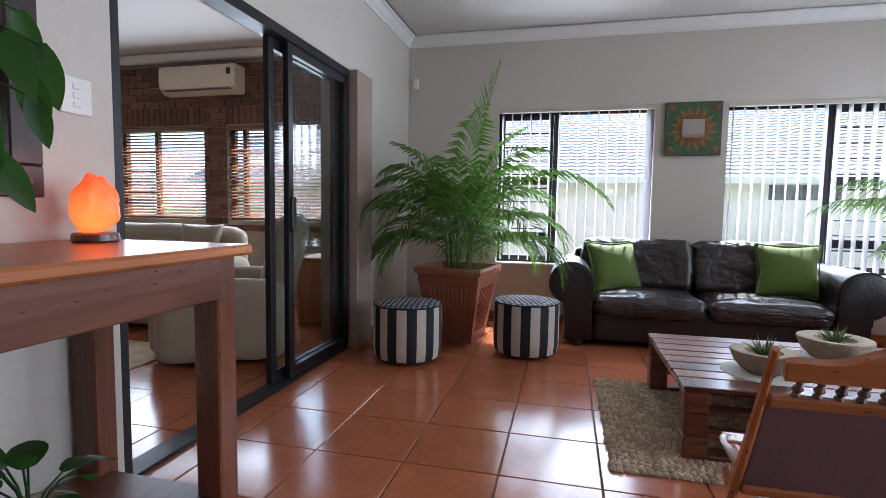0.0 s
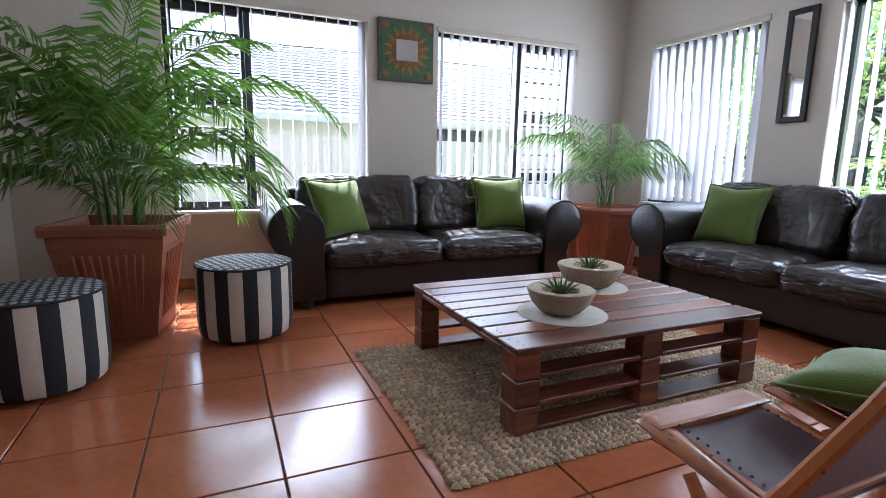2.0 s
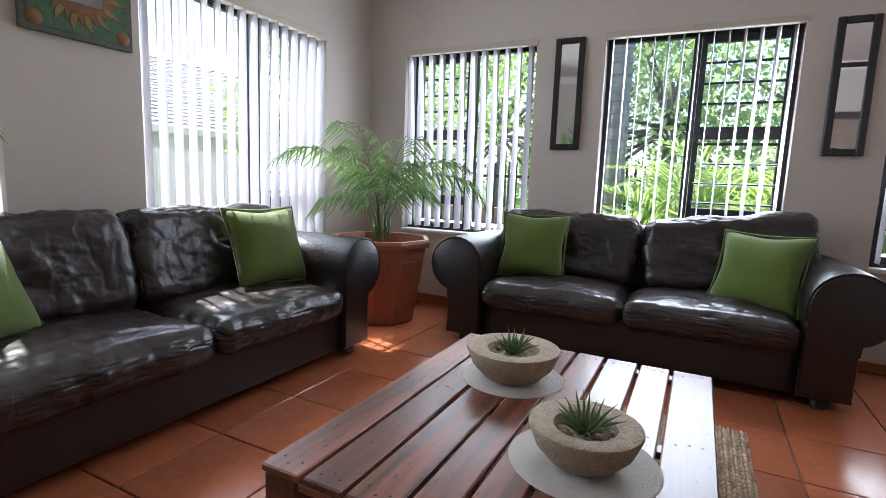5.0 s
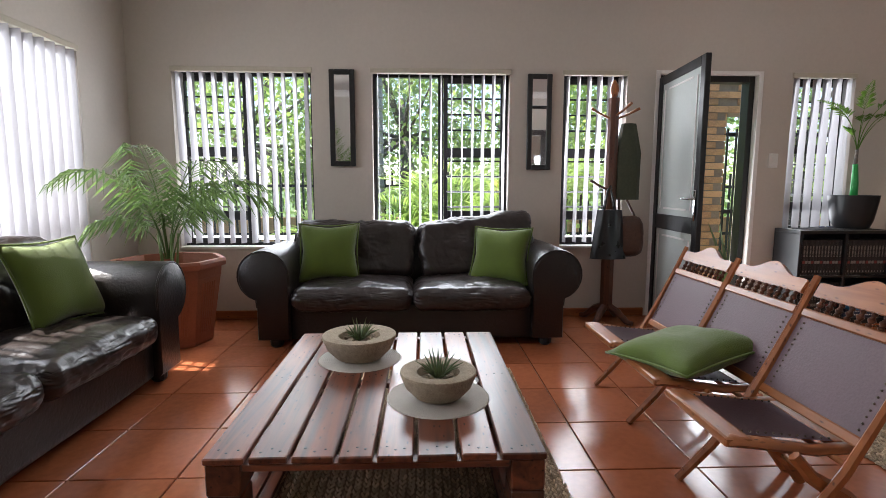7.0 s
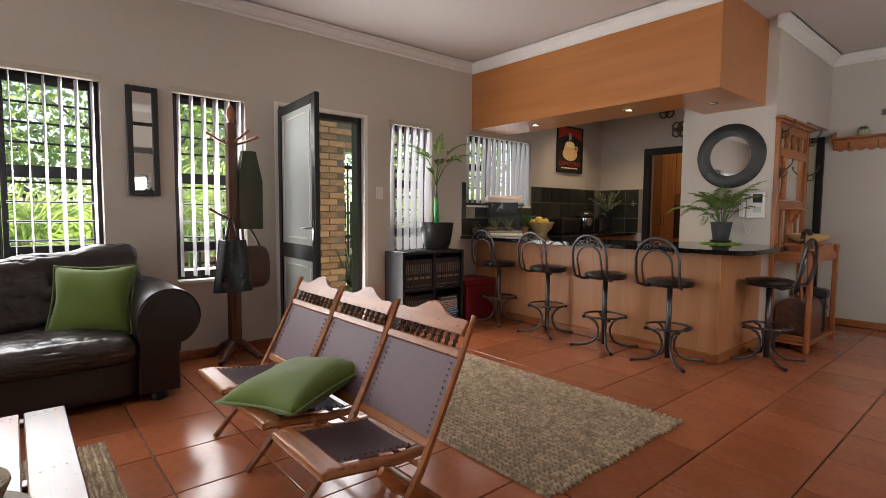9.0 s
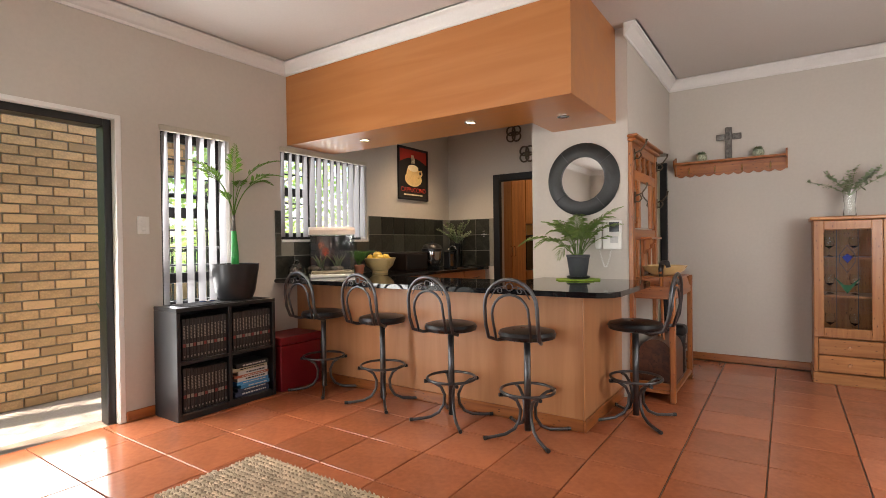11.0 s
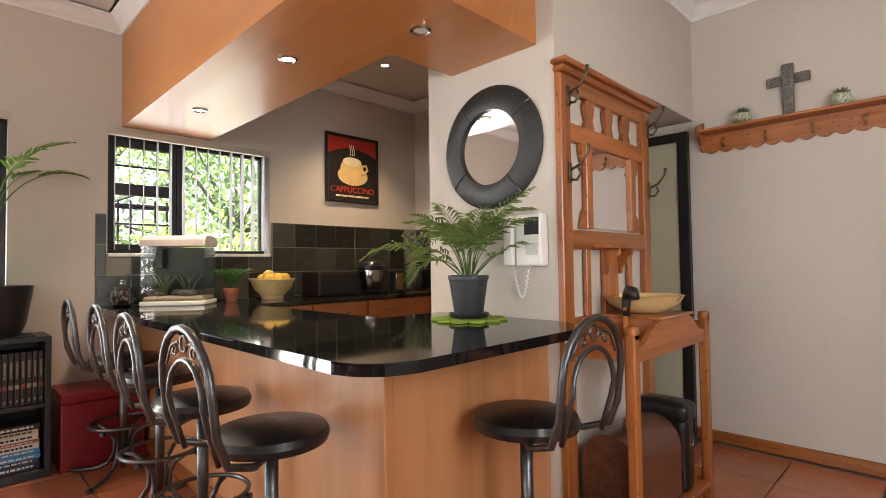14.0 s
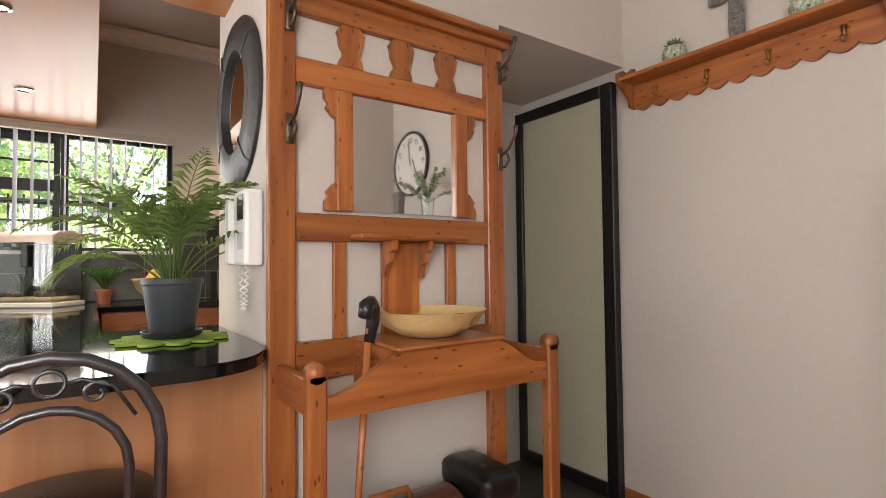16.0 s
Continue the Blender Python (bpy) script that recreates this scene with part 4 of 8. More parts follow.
def pillow(m, w=0.46, label="green cotton scatter cushion on a leather sofa", seed=1, t=0.16):
    p = thing("scatter_cushion", m, label, "cushion", "green cushions")
    part("cover", cushion(bmesh.new(), w, w, t, None, 16, 0.14, 0.02, seed), GREEN, p, "", "all")
    edge = []
    k = 0.5 * w
    n = 10
    for a, b in [((-1, -1), (1, -1)), ((1, -1), (1, 1)), ((1, 1), (-1, 1)), ((-1, 1), (-1, -1))]:
        for i in range(n):
            f = i / n
            u, v = a[0] + (b[0] - a[0]) * f, a[1] + (b[1] - a[1]) * f
            x = u * (1 - 0.084 * (1 - v * v) * abs(u) ** 3)
            y = v * (1 - 0.084 * (1 - u * u) * abs(v) ** 3)
            edge.append((x * k * 1.01, y * k * 1.01, 0))
    part("piping", tube(bmesh.new(), edge, 0.006, 5, True), GREEN, p, "", "all")


pillow(pose(0.68, 4.74, 0.63, 66, 0, 24), seed=2)
pillow(pose(2.02, 4.72, 0.65, 68, 0, -8), seed=3)
pillow(pose(3.27, 3.55, 0.64, 68, 0, -84), seed=4)
pillow(pose(3.22, 2.23, 0.62, 64, 0, -112), seed=5)


# ---- pallet table ----
def pallet_table():
    x0, x1, y0, y1, top = 0.785, 2.076, 2.455, 3.475, 0.345
    cx, cy = (x0 + x1) / 2, (y0 + y1) / 2
    t = thing("coffee_table", pose(cx, cy, 0.014), "low coffee table of stained pallet timber on a jute rug", "table")
    W, D, H = x1 - x0, y1 - y0, top - 0.014
    n = 8
    ws = [1.0, 0.95, 1.05, 0.85, 0.9, 1.0, 0.9, 1.15]
    tot, gap = sum(ws), 0.013
    y = D / 2
    for i, k in enumerate(ws):
        bw = (D - gap * (n - 1)) * k / tot
        part("board", bx((0, y - bw / 2, H - 0.011), (W + 0.006 * math.sin(i * 5), bw, 0.022), 0.004), PALLET[0], t)
        y -= bw + gap
    seg = (H - 0.022) / 3
    for yy in (-D / 2 + 0.056, D / 2 - 0.056):
        for xx in (-W / 2 + 0.058, 0.0, W / 2 - 0.058):
            for k in range(3):
                part("block", bx((xx, yy, (k + 0.5) * seg), (0.104 + 0.004 * math.sin(k * 5 + xx), 0.104, seg - 0.002), 0.005), PALLET[0], t)
        for sg in (-1, 1):
            for z in (0.012, seg + 0.008, 2 * seg + 0.008):
                part("shelf_board", bx((sg * (W / 4 - 0.028), yy, z), (W / 2 - 0.166, 0.098, 0.018), 0.003), PALLET[0], t)
    for xx in (-W / 2 + 0.03, 0, W / 2 - 0.03):
        part("bearer", bx((xx, 0, H - 0.034), (0.05, D - 0.226, 0.022), 0.003), PALLET[1], t)
    nails = bmesh.new()
    y = D / 2
    for i, k in enumerate(ws):
        bw = (D - gap * (n - 1)) * k / tot
        for ex in (-W / 2 + 0.045, 0.01, W / 2 - 0.045):
            for j in (0.25, 0.5, 0.75):
                lathe(nails, [(0.0045, 0), (0.003, 0.0012)], 6, (ex + 0.012 * math.sin(i * 3 + j * 9), y - bw * j, H))
        y -= bw + gap
    part("nail_heads", nails, BLACKMETAL, t)["kind"] = "stuff"


pallet_table()


def bowl_planter(x, y, r, h, seed):
    z = 0.3495
    b = thing("bowl_planter", pose(x, y, z), "round pebbled concrete bowl with a small succulent", "planter", "succulent bowls")
    part("bowl", lathe(bmesh.new(), [(r * 0.45, 0), (r * 0.62, 0.01), (r * 0.86, h * 0.45), (r, h * 0.92), (r * 0.985, h), (r * 0.9, h + 0.004), (r * 0.56, h - 0.006), (r * 0.5, h - 0.036), (0.002, h - 0.038)], 36), CONCRETE, b, "", True)
    st = bmesh.new()
    rnd = random.Random(seed)
    for i in range(40):
        a, q = rnd.random() * 6.28, r * 0.46 * math.sqrt(rnd.random())
        bmesh.ops.create_icosphere(st, subdivisions=1, radius=rnd.uniform(0.008, 0.014), matrix=pose(q * math.cos(a), q * math.sin(a), h - 0.03, 0, 0, rnd.random() * 90) @ Matrix.Diagonal((1, 0.8, 0.6, 1)))
    part("pebbles", st, CONCRETE, b, "pale pebbles", "all")["kind"] = "stuff"
    for i in range(26):
        su = bmesh.new()
        a, e = i * 2.4, radians(80 - 55 * (i / 26))
        ln = rnd.uniform(0.06, 0.11)
        d = Vector((math.cos(a) * math.cos(e), math.sin(a) * math.cos(e), math.sin(e)))
        p = Vector((0.015 * math.cos(a), 0.015 * math.sin(a), h - 0.025))
        tube(su, [p, p + d * ln * 0.5 + Vector((0, 0, 0.004)), p + d * ln + Vector((0, 0, -0.006))], [0.005, 0.004, 0.0006], 5)
        part("leaf", su, SUCC, b, "", True)


def placemat(x, y, r):
    p = thing("placemat", pose(x, y, 0.3455), "round woven beige placemat on the coffee table", "placemat", "round placemats")
    prof = []
    k = 22
    for i in range(k):
        q = r * (1 - i / k)
        prof += [(q, 0.0022 if i else 0.0), (q - r / k * 0.5, 0.0038)]
    prof.append((0.001, 0.003))
    part("weave", lathe(bmesh.new(), prof, 48), MAT_CLOTH, p, "", True)


placemat(1.21, 2.77, 0.195)
placemat(1.66, 3.12, 0.19)
bowl_planter(1.20, 2.77, 0.145, 0.105, 4)
bowl_planter(1.65, 3.12, 0.17, 0.115, 9)


# ---- rugs: braided rows ----
def rug(name, x0, x1, y0, y1, along, label):
    t = thing(name, pose((x0 + x1) / 2, (y0 + y1) / 2, 0.0), label, "rug", "jute rugs")
    w, d = x1 - x0, y1 - y0
    part("backing", bx((0, 0, 0.004), (w - 0.02, d - 0.02, 0.006)), JUTE_BASE, t)
    L, S = (w, d) if along == "x" else (d, w)
    pitch = 0.033
    n, k = int(S / pitch), int(L / 0.03)
    rnd = random.Random(int(x0 * 100))
    vs, fs = [], []
    for i in range(n):
        v = -S / 2 + (i + 0.5) * S / n
        e = rnd.uniform(-0.01, 0.01)
        for j in range(k):
            u = -L / 2 + (j + 0.5) * L / k + e + rnd.uniform(-0.003, 0.003)
            for half in (-1, 1):
                sl = 0.42 * half + rnd.uniform(-0.12, 0.12)
                c0 = v + half * pitch * 0.19 + rnd.uniform(-0.002, 0.002)
                a, b_ = 0.02, 0.0072
                hgt = 0.017 + rnd.uniform(-0.002, 0.004)
                q = len(vs)
                for p_, r_ in ((-1, 0), (-0.55, 0.9), (0.55, 0.9), (1, 0), (0.55, -0.9), (-0.55, -0.9)):
                    du, dv = p_ * a * math.cos(sl) - r_ * b_ * math.sin(sl), p_ * a * math.sin(sl) + r_ * b_ * math.cos(sl)
                    vs.append((u + du, c0 + dv, 0.003) if along == "x" else (c0 + dv, u + du, 0.003))
                for p_ in (-0.5, 0.5):
                    du, dv = p_ * a * math.cos(sl), p_ * a * math.sin(sl)
                    vs.append((u + du, c0 + dv, hgt) if along == "x" else (c0 + dv, u + du, hgt))
                fs += [(q, q + 6, q + 1), (q + 1, q + 6, q + 7, q + 2), (q + 2, q + 7, q + 3), (q + 3, q + 7, q + 4), (q + 4, q + 7, q + 6, q + 5), (q + 5, q + 6, q)]
    me = bpy.data.meshes.new("braid")
    me.from_pydata(vs, [], fs)
    me.materials.append(JUTE)
    me.polygons.foreach_set("use_smooth", [True] * len(me.polygons))
    o = new("braid", me)
    o.parent = t
    o["label"] = "thick braided jute rows"
    o["kind"] = "stuff"


rug("rug", 0.475, 2.42, 2.28, 3.5, "x", "braided natural jute rug under the coffee table")
rug("rug", 0.655, 2.47, -0.265, 0.96, "x", "braided natural jute rug behind the folding chairs")


# ---- ottomans ----
def ottoman(x, y, turn):
    o = thing("ottoman", pose(x, y, 0, 0, 0, turn), "round ottoman in black and cream striped canvas", "ottoman", "striped ottomans")
    r, h = 0.25, 0.425
    part("drum", lathe(bmesh.new(), [(r * 0.93, 0.035), (r * 0.97, 0.05), (r, 0.12), (r, h - 0.04), (r * 0.985, h - 0.012)], 44), STRIPE, o, "striped canvas side", True)
    part("top", lathe(bmesh.new(), [(r * 0.99, h - 0.014), (r * 0.985, h - 0.004), (r * 0.8, h + 0.004), (0.002, h + 0.01)], 44, caps=False), SPOTTED, o, "dark patterned top", True)
    ring = [(r * 0.995 * math.cos(a), r * 0.995 * math.sin(a), h - 0.01) for a in [2 * math.pi * k / 44 for k in range(44)]]
    part("piping", tube(bmesh.new(), ring, 0.006, 6, True), BLACKCLOTH, o, "", "all")
    for k in range(4):
        a = radians(45 + 90 * k)
        part("foot", lathe(bmesh.new(), [(0.018, 0), (0.022, 0.036)], 10, (0.17 * math.cos(a), 0.17 * math.sin(a), 0)), BLACKPLAST, o)


ottoman(-0.855, 3.60, 8)
ottoman(-0.02, 3.99, 20)


# ---- folding chairs ----
def folding_chair(x, label):
    c = thing("folding_chair", pose(x, 0, 0), label, "chair", "row of folding chairs")
    w, ws_, wc_ = 0.235, 0.176, 0.026
    for sg in (-1, 1):
        px = sg * w
        pts = [(px, 1.83, 0.0), (px, 1.70, 0.14), (px, 1.585, 0.30), (px, 1.50, 0.46), (px, 1.41, 0.64), (px, 1.335, 0.805)]
        part("stile", tube(bmesh.new(), pts, [0.015, 0.018, 0.019, 0.016, 0.014, 0.012], 6, flat=0.75), CHAIRWOOD[2], c, "", True)
        leg = [(px * 0.86, 1.36, 0.0), (px * 0.86, 1.43, 0.10), (px * 0.86, 1.55, 0.20), (px * 0.86, 1.66, 0.27), (px * 0.86, 1.72, 0.34)]
        part("rear_leg", tube(bmesh.new(), leg, [0.02, 0.024, 0.028, 0.022, 0.018], 6, flat=0.7), CHAIRWOOD[1], c, "", True)
        rail = [(wc_ + sg * ws_, y, z) for y, z in ((1.50, 0.332), (1.62, 0.328), (1.75, 0.347), (1.88, 0.366), (1.9, 0.36))]
        part("seat_rail", tube(bmesh.new(), rail, [0.014, 0.015, 0.016, 0.017, 0.013], 8, flat=2.0), CHAIRWOOD[1], c, "", True)
    part("front_rail", bx((wc_, 1.868, 0.364), (2 * ws_ + 0.044, 0.085, 0.03), 0.012, None, 2), CHAIRWOOD[0], c)
    part("back_seat_rail", bx((wc_, 1.52, 0.33), (2 * ws_ - 0.04, 0.04, 0.026), 0.006), CHAIRWOOD[0], c)
    bm = bmesh.new()
    n = 8
    g = []
    for i in range(n + 1):
        y = 1.525 + (1.87 - 1.525) * i / n
        row = []
        for j in range(n + 1):
            u = 2 * j / n - 1
            sag = -0.018 * (1 - u * u) * (1 - (2 * i / n - 1) ** 2)
            row.append(bm.verts.new((wc_ + u * (ws_ - 0.024), y, 0.341 + 0.033 * i / n + sag)))
        g.append(row)
    for i in range(n):
        for j in range(n):
            bm.faces.new((g[i][j], g[i][j + 1], g[i + 1][j + 1], g[i + 1][j]))
    bmesh.ops.solidify(bm, geom=bm.faces, thickness=0.006)
    part("seat", bm, CHAIRLEATHER, c, "plum-brown leather seat", "all")
    bk = Matrix.Translation((0, 1.53, 0.38)) @ Matrix.Rotation(math.atan2(1.53 - 1.345, 0.765 - 0.38), 4, "X") @ Matrix.Diagonal((1, 1, 1.13, 1))
    part("back", bx((0, 0, 0.135), (2 * w - 0.0226, 0.006, 0.27), 0.002, bk), CHAIRLEATHER, c, "plum-brown leather back")
    part("lower_back_rail", bx((0, 0, 0.0), (2 * w - 0.022, 0.022, 0.03), 0.005, bk), CHAIRWOOD[0], c)
    part("upper_back_rail", bx((0, 0, 0.285), (2 * w - 0.022, 0.022, 0.03), 0.005, bk), CHAIRWOOD[0], c)
    out = [(-w + 0.03, 0)]
    for k in range(25):
        u = -1 + 2 * k / 24
        hgt = 0.035 + 0.045 * max(0, math.cos(u * 1.57)) ** 1.2 + 0.012 * math.cos(u * 6.28)
        out.append((u * (w - 0.022), hgt))
    out.append((w - 0.022, 0))
    cr = slab(bmesh.new(), out, 0.022, bk @ Matrix.Translation((0, 0, 0.345)) @ Matrix.Rotation(radians(90), 4, "X"), 0.003)
    part("crest_rail", cr, CHAIRWOOD[0], c, "arched crest rail", True)
    for k in range(9):
        px = (k - 4) * 0.043
        sp = lathe(bmesh.new(), [(0.006, 0.3), (0.011, 0.306), (0.006, 0.312), (0.013, 0.322), (0.006, 0.333), (0.01, 0.34), (0.006, 0.346)], 8, (px, 0, 0))
        bmesh.ops.transform(sp, matrix=bk, verts=sp.verts)
        part("spindle", sp, DARKWOOD[2], c, "turned dark spindle", True)
    st = bmesh.new()
    for sg in (-1, 1):
        for k in range(12):
            p = bk @ Vector((sg * (w - 0.042), 0.004, 0.03 + k * 0.02))
            bmesh.ops.create_icosphere(st, subdivisions=1, radius=0.0045, matrix=Matrix.Translation(p))
            bmesh.ops.create_icosphere(st, subdivisions=1, radius=0.0045, matrix=Matrix.Translation((wc_ + sg * (ws_ - 0.036), 1.54 + k * 0.026, 0.346 + 0.0028 * k)))
    part("studs", st, BRONZE, c, "row of upholstery studs")["kind"] = "stuff"
    part("pivot_bar", tube(bmesh.new(), [(-w, 1.575, 0.318), (w, 1.575, 0.318)], 0.009, 8), CHAIRWOOD[0], c, "", "all")
    part("brace", tube(bmesh.new(), [(-w + 0.05, 1.45, 0.12), (w - 0.05, 1.45, 0.12)], 0.012, 8), CHAIRWOOD[0], c, "", "all")
    return c


for i, px in enumerate((0.955, 1.435, 1.915)):
    folding_chair(px, "wooden folding chair with plum-brown leather seat and turned spindles" if i != 1 else "wooden folding chair with leather seat, a green cushion on it")
pillow(pose(1.47, 1.68, 0.432, -8, 6, 18), 0.47, "green cotton cushion lying on a folding chair", 7, 0.15)

# ---- kitchen counter ----
CT = 0.92
cb = thing("bar_counter", pose(0, 0, 0), "maple laminate breakfast bar with pine skirting", "counter")
part("front_panel", span((1.0, -1.63, 0), (EX, -1.60, CT - 0.036), 0.002), LAMINATE, cb)
part("side_panel", span((1.0, -2.5, 0), (1.03, -1.63, CT - 0.036), 0.002), LAMINATE, cb)
part("corner_bead", span((0.994, -1.606, 0.0), (1.006, -1.594, CT - 0.036), 0.004), LAMINATE, cb)
part("skirting", span((1.0, -1.6, 0), (EX, -1.582, 0.08), 0.005), PINE[0], cb, "orange pine skirting")
part("skirting", span((0.982, -2.5, 0), (1.0, -1.582, 0.08), 0.005), PINE[1], cb, "orange pine skirting")
top_out = [(EX - 0.002, -1.345)]
for k in range(9):
    a = radians(90 + 90 * k / 8)
    top_out.append((0.90 + 0.16 * math.cos(a), -1.505 + 0.16 * math.sin(a)))
for k in range(7):
    a = radians(180 + 75 * k / 6)
    top_out.append((0.74 + 0.20 + 0.20 * math.cos(a), -2.28 + 0.2 * math.sin(a)))
top_out += [(0.953, -2.498), (1.648, -2.498), (1.648, -2.1), (3.13, -2.1), (EX - 0.002, -2.1)]
wt = thing("worktop", Matrix(), "polished black granite worktop on the breakfast bar", "worktop")
part("slab", slab(bmesh.new(), top_out, 0.034, Matrix.Translation((0, 0, CT - 0.018)), 0.006), GRANITE, wt)
wt2 = thing("worktop", Matrix(), "polished black granite worktop with a steel sink", "worktop")
part("slab", span((3.12, SY + 0.002, CT - 0.035), (EX - 0.002, -2.104, CT - 0.001), 0.006), GRANITE, wt2)
sk = bmesh.new()
for a, b in [((3.24, -4.05, CT - 0.003), (3.62, -4.03, CT + 0.006)), ((3.24, -3.64, CT - 0.003), (3.62, -3.62, CT + 0.006)), ((3.24, -4.03, CT - 0.003), (3.26, -3.64, CT + 0.006)), ((3.6, -4.03, CT - 0.003), (3.62, -3.64, CT + 0.006)), ((3.26, -4.03, CT - 0.002), (3.6, -3.64, CT + 0.002))]:
    span_in(sk, a, b)
part("sink", sk, CHROME, wt2, "steel sink rim")
ta = thing("tap", pose(3.56, -3.9, CT), "curved chrome kitchen tap", "tap")
part("spout", tube(bmesh.new(), [(0, 0, 0), (0, 0, 0.2), (-0.02, 0, 0.25), (-0.07, 0, 0.27), (-0.12, 0, 0.25), (-0.13, 0, 0.2)], 0.011, 8), CHROME, ta, "", "all")
part("lever", tube(bmesh.new(), [(0, 0.01, 0.06), (0, 0.06, 0.09)], 0.007, 6), CHROME, ta, "", "all")
for i in range(4):
    y1 = -2.12 - i * 0.51
    kc = thing("kitchen_cabinet", Matrix(), "orange-brown laminate kitchen cabinet with a drawer", "cabinet", "kitchen cabinets")
    part("body", span((3.17, y1 - 0.5, 0.09), (EX - 0.01, y1 - 0.004, CT - 0.04)), DRAWERWOOD, kc)
    dr = part("drawer_front", span((3.148, y1 - 0.5, CT - 0.2), (3.168, y1 - 0.005, CT - 0.042), 0.003), DRAWERWOOD, kc)
    part("handle", tube(bmesh.new(), [(3.147, y1 - 0.32, CT - 0.125), (3.12, y1 - 0.31, CT - 0.125), (3.118, y1 - 0.25, CT - 0.128), (3.12, y1 - 0.19, CT - 0.125), (3.147, y1 - 0.18, CT - 0.125)], 0.005, 6), CHROME, dr, "", "all")
    do = part("door", span((3.148, y1 - 0.5, 0.1), (3.168, y1 - 0.005, CT - 0.205), 0.003), DRAWERWOOD, kc)
    part("handle", tube(bmesh.new(), [(3.147, y1 - 0.45, 0.6), (3.122, y1 - 0.45, 0.59), (3.122, y1 - 0.45, 0.5), (3.147, y1 - 0.45, 0.49)], 0.005, 6), CHROME, do, "", "all")
    part("plinth", span((3.2, y1 - 0.5, 0), (3.22, y1, 0.09)), BLACKMETAL, kc)


# ---- bar stools ----
def stool():
    s = thing("bar_stool", Matrix(), "gunmetal swivel bar stool with round black vinyl seat", "stool", "bar stools")
    H = 0.642
    part("seat", lathe(bmesh.new(), [(0.15, H - 0.03), (0.175, H - 0.022), (0.182, H), (0.172, H + 0.02), (0.12, H + 0.032), (0.002, H + 0.035)], 32), VINYL, s, "black vinyl seat pad", True)
    part("column", tube(bmesh.new(), [(0, 0, 0.03), (0, 0, H - 0.03)], 0.0215, 12), GUNMETAL, s, "", "all")
    ring = [(0.168 * math.cos(a), 0.168 * math.sin(a), 0.285) for a in [2 * math.pi * k / 32 for k in range(32)]]
    part("foot_ring", tube(bmesh.new(), ring, 0.0095, 8, True), GUNMETAL, s, "", "all")
    for k in range(4):
        a = radians(45 + 90 * k)
        c, d = math.cos(a), math.sin(a)
        pts = [(0.175, 0.27), (0.13, 0.262), (0.075, 0.225), (0.05, 0.17), (0.055, 0.105), (0.09, 0.05), (0.15, 0.022), (0.235, 0.014), (0.275, 0.013)]
        leg = part("leg", tube(bmesh.new(), [(r * c, r * d, z) for r, z in pts], 0.0105, 8), GUNMETAL, s, "", "all")
        part("end_cap", tube(bmesh.new(), [(0.27 * c, 0.27 * d, 0.013), (0.295 * c, 0.295 * d, 0.013)], 0.0128, 8), BLACKPLAST, leg)
        part("end_cap", tube(bmesh.new(), [(0.17 * c, 0.17 * d, 0.269), (0.192 * c, 0.192 * d, 0.272)], 0.0125, 8), BLACKPLAST, leg)
    def hoop(hw, zt, y0):
        pts = [(-hw * 0.55, 0.06, H - 0.025), (-hw * 0.85, 0.13, H - 0.03), (-hw * 0.98, 0.215, H + 0.0), (-hw, 0.245, H + 0.08)]
        for k in range(11):
            a = radians(180 - 18 * k)
            pts.append((hw * math.cos(a), y0 + 0.012 * math.sin(a), zt - hw + hw * math.sin(a)))
        return pts + [(-x, y, z) for x, y, z in pts[3::-1]]
    part("outer_hoop", tube(bmesh.new(), hoop(0.166, 1.0, 0.258), 0.0115, 8), GUNMETAL, s, "", "all")
    hp = [(-0.112, 0.215, H - 0.01), (-0.116, 0.248, H + 0.1)]
    for k in range(11):
        a = radians(180 - 18 * k)
        hp.append((0.116 * math.cos(a), 0.26, 0.91 - 0.116 + 0.116 * math.sin(a)))
    hp += [(0.116, 0.248, H + 0.1), (0.112, 0.215, H - 0.01)]
    part("inner_hoop", tube(bmesh.new(), hp, 0.0085, 8), GUNMETAL, s, "", "all")
    sc = bmesh.new()
    tube(sc, [(0.022 * math.cos(a), 0.263, 0.955 + 0.022 * math.sin(a)) for a in [2 * math.pi * k / 14 for k in range(14)]], 0.004, 5, True)
    for sg in (-1, 1):
        sp = []
        for k in range(20):
            a, r = 0.5 + k * 0.36, 0.024 * (1 - k / 26)
            sp.append((sg * (0.066 + r * math.cos(a)), 0.263, 0.932 + r * math.sin(a) * 0.9))
        tube(sc, sp, 0.0036, 5)
        tube(sc, [(sg * 0.022, 0.263, 0.953), (sg * 0.045, 0.263, 0.958), (sg * 0.09, 0.263, 0.942), (sg * 0.125, 0.263, 0.885)], 0.0036, 5)
    part("scrollwork", sc, GUNMETAL, s, "wrought scroll ornament", "all")
    return s


st0 = stool()
st0.matrix_basis = pose(3.165, -1.40, 0, 0, 0, 0)
copy_thing(st0, pose(2.515, -1.405, 0, 0, 0, 0))
copy_thing(st0, pose(1.86, -1.372, 0, 0, 0, -1))
copy_thing(st0, pose(1.285, -1.372, 0, 0, 0, 3))
copy_thing(st0, pose(0.785, -2.03, 0, 0, 0, 88))


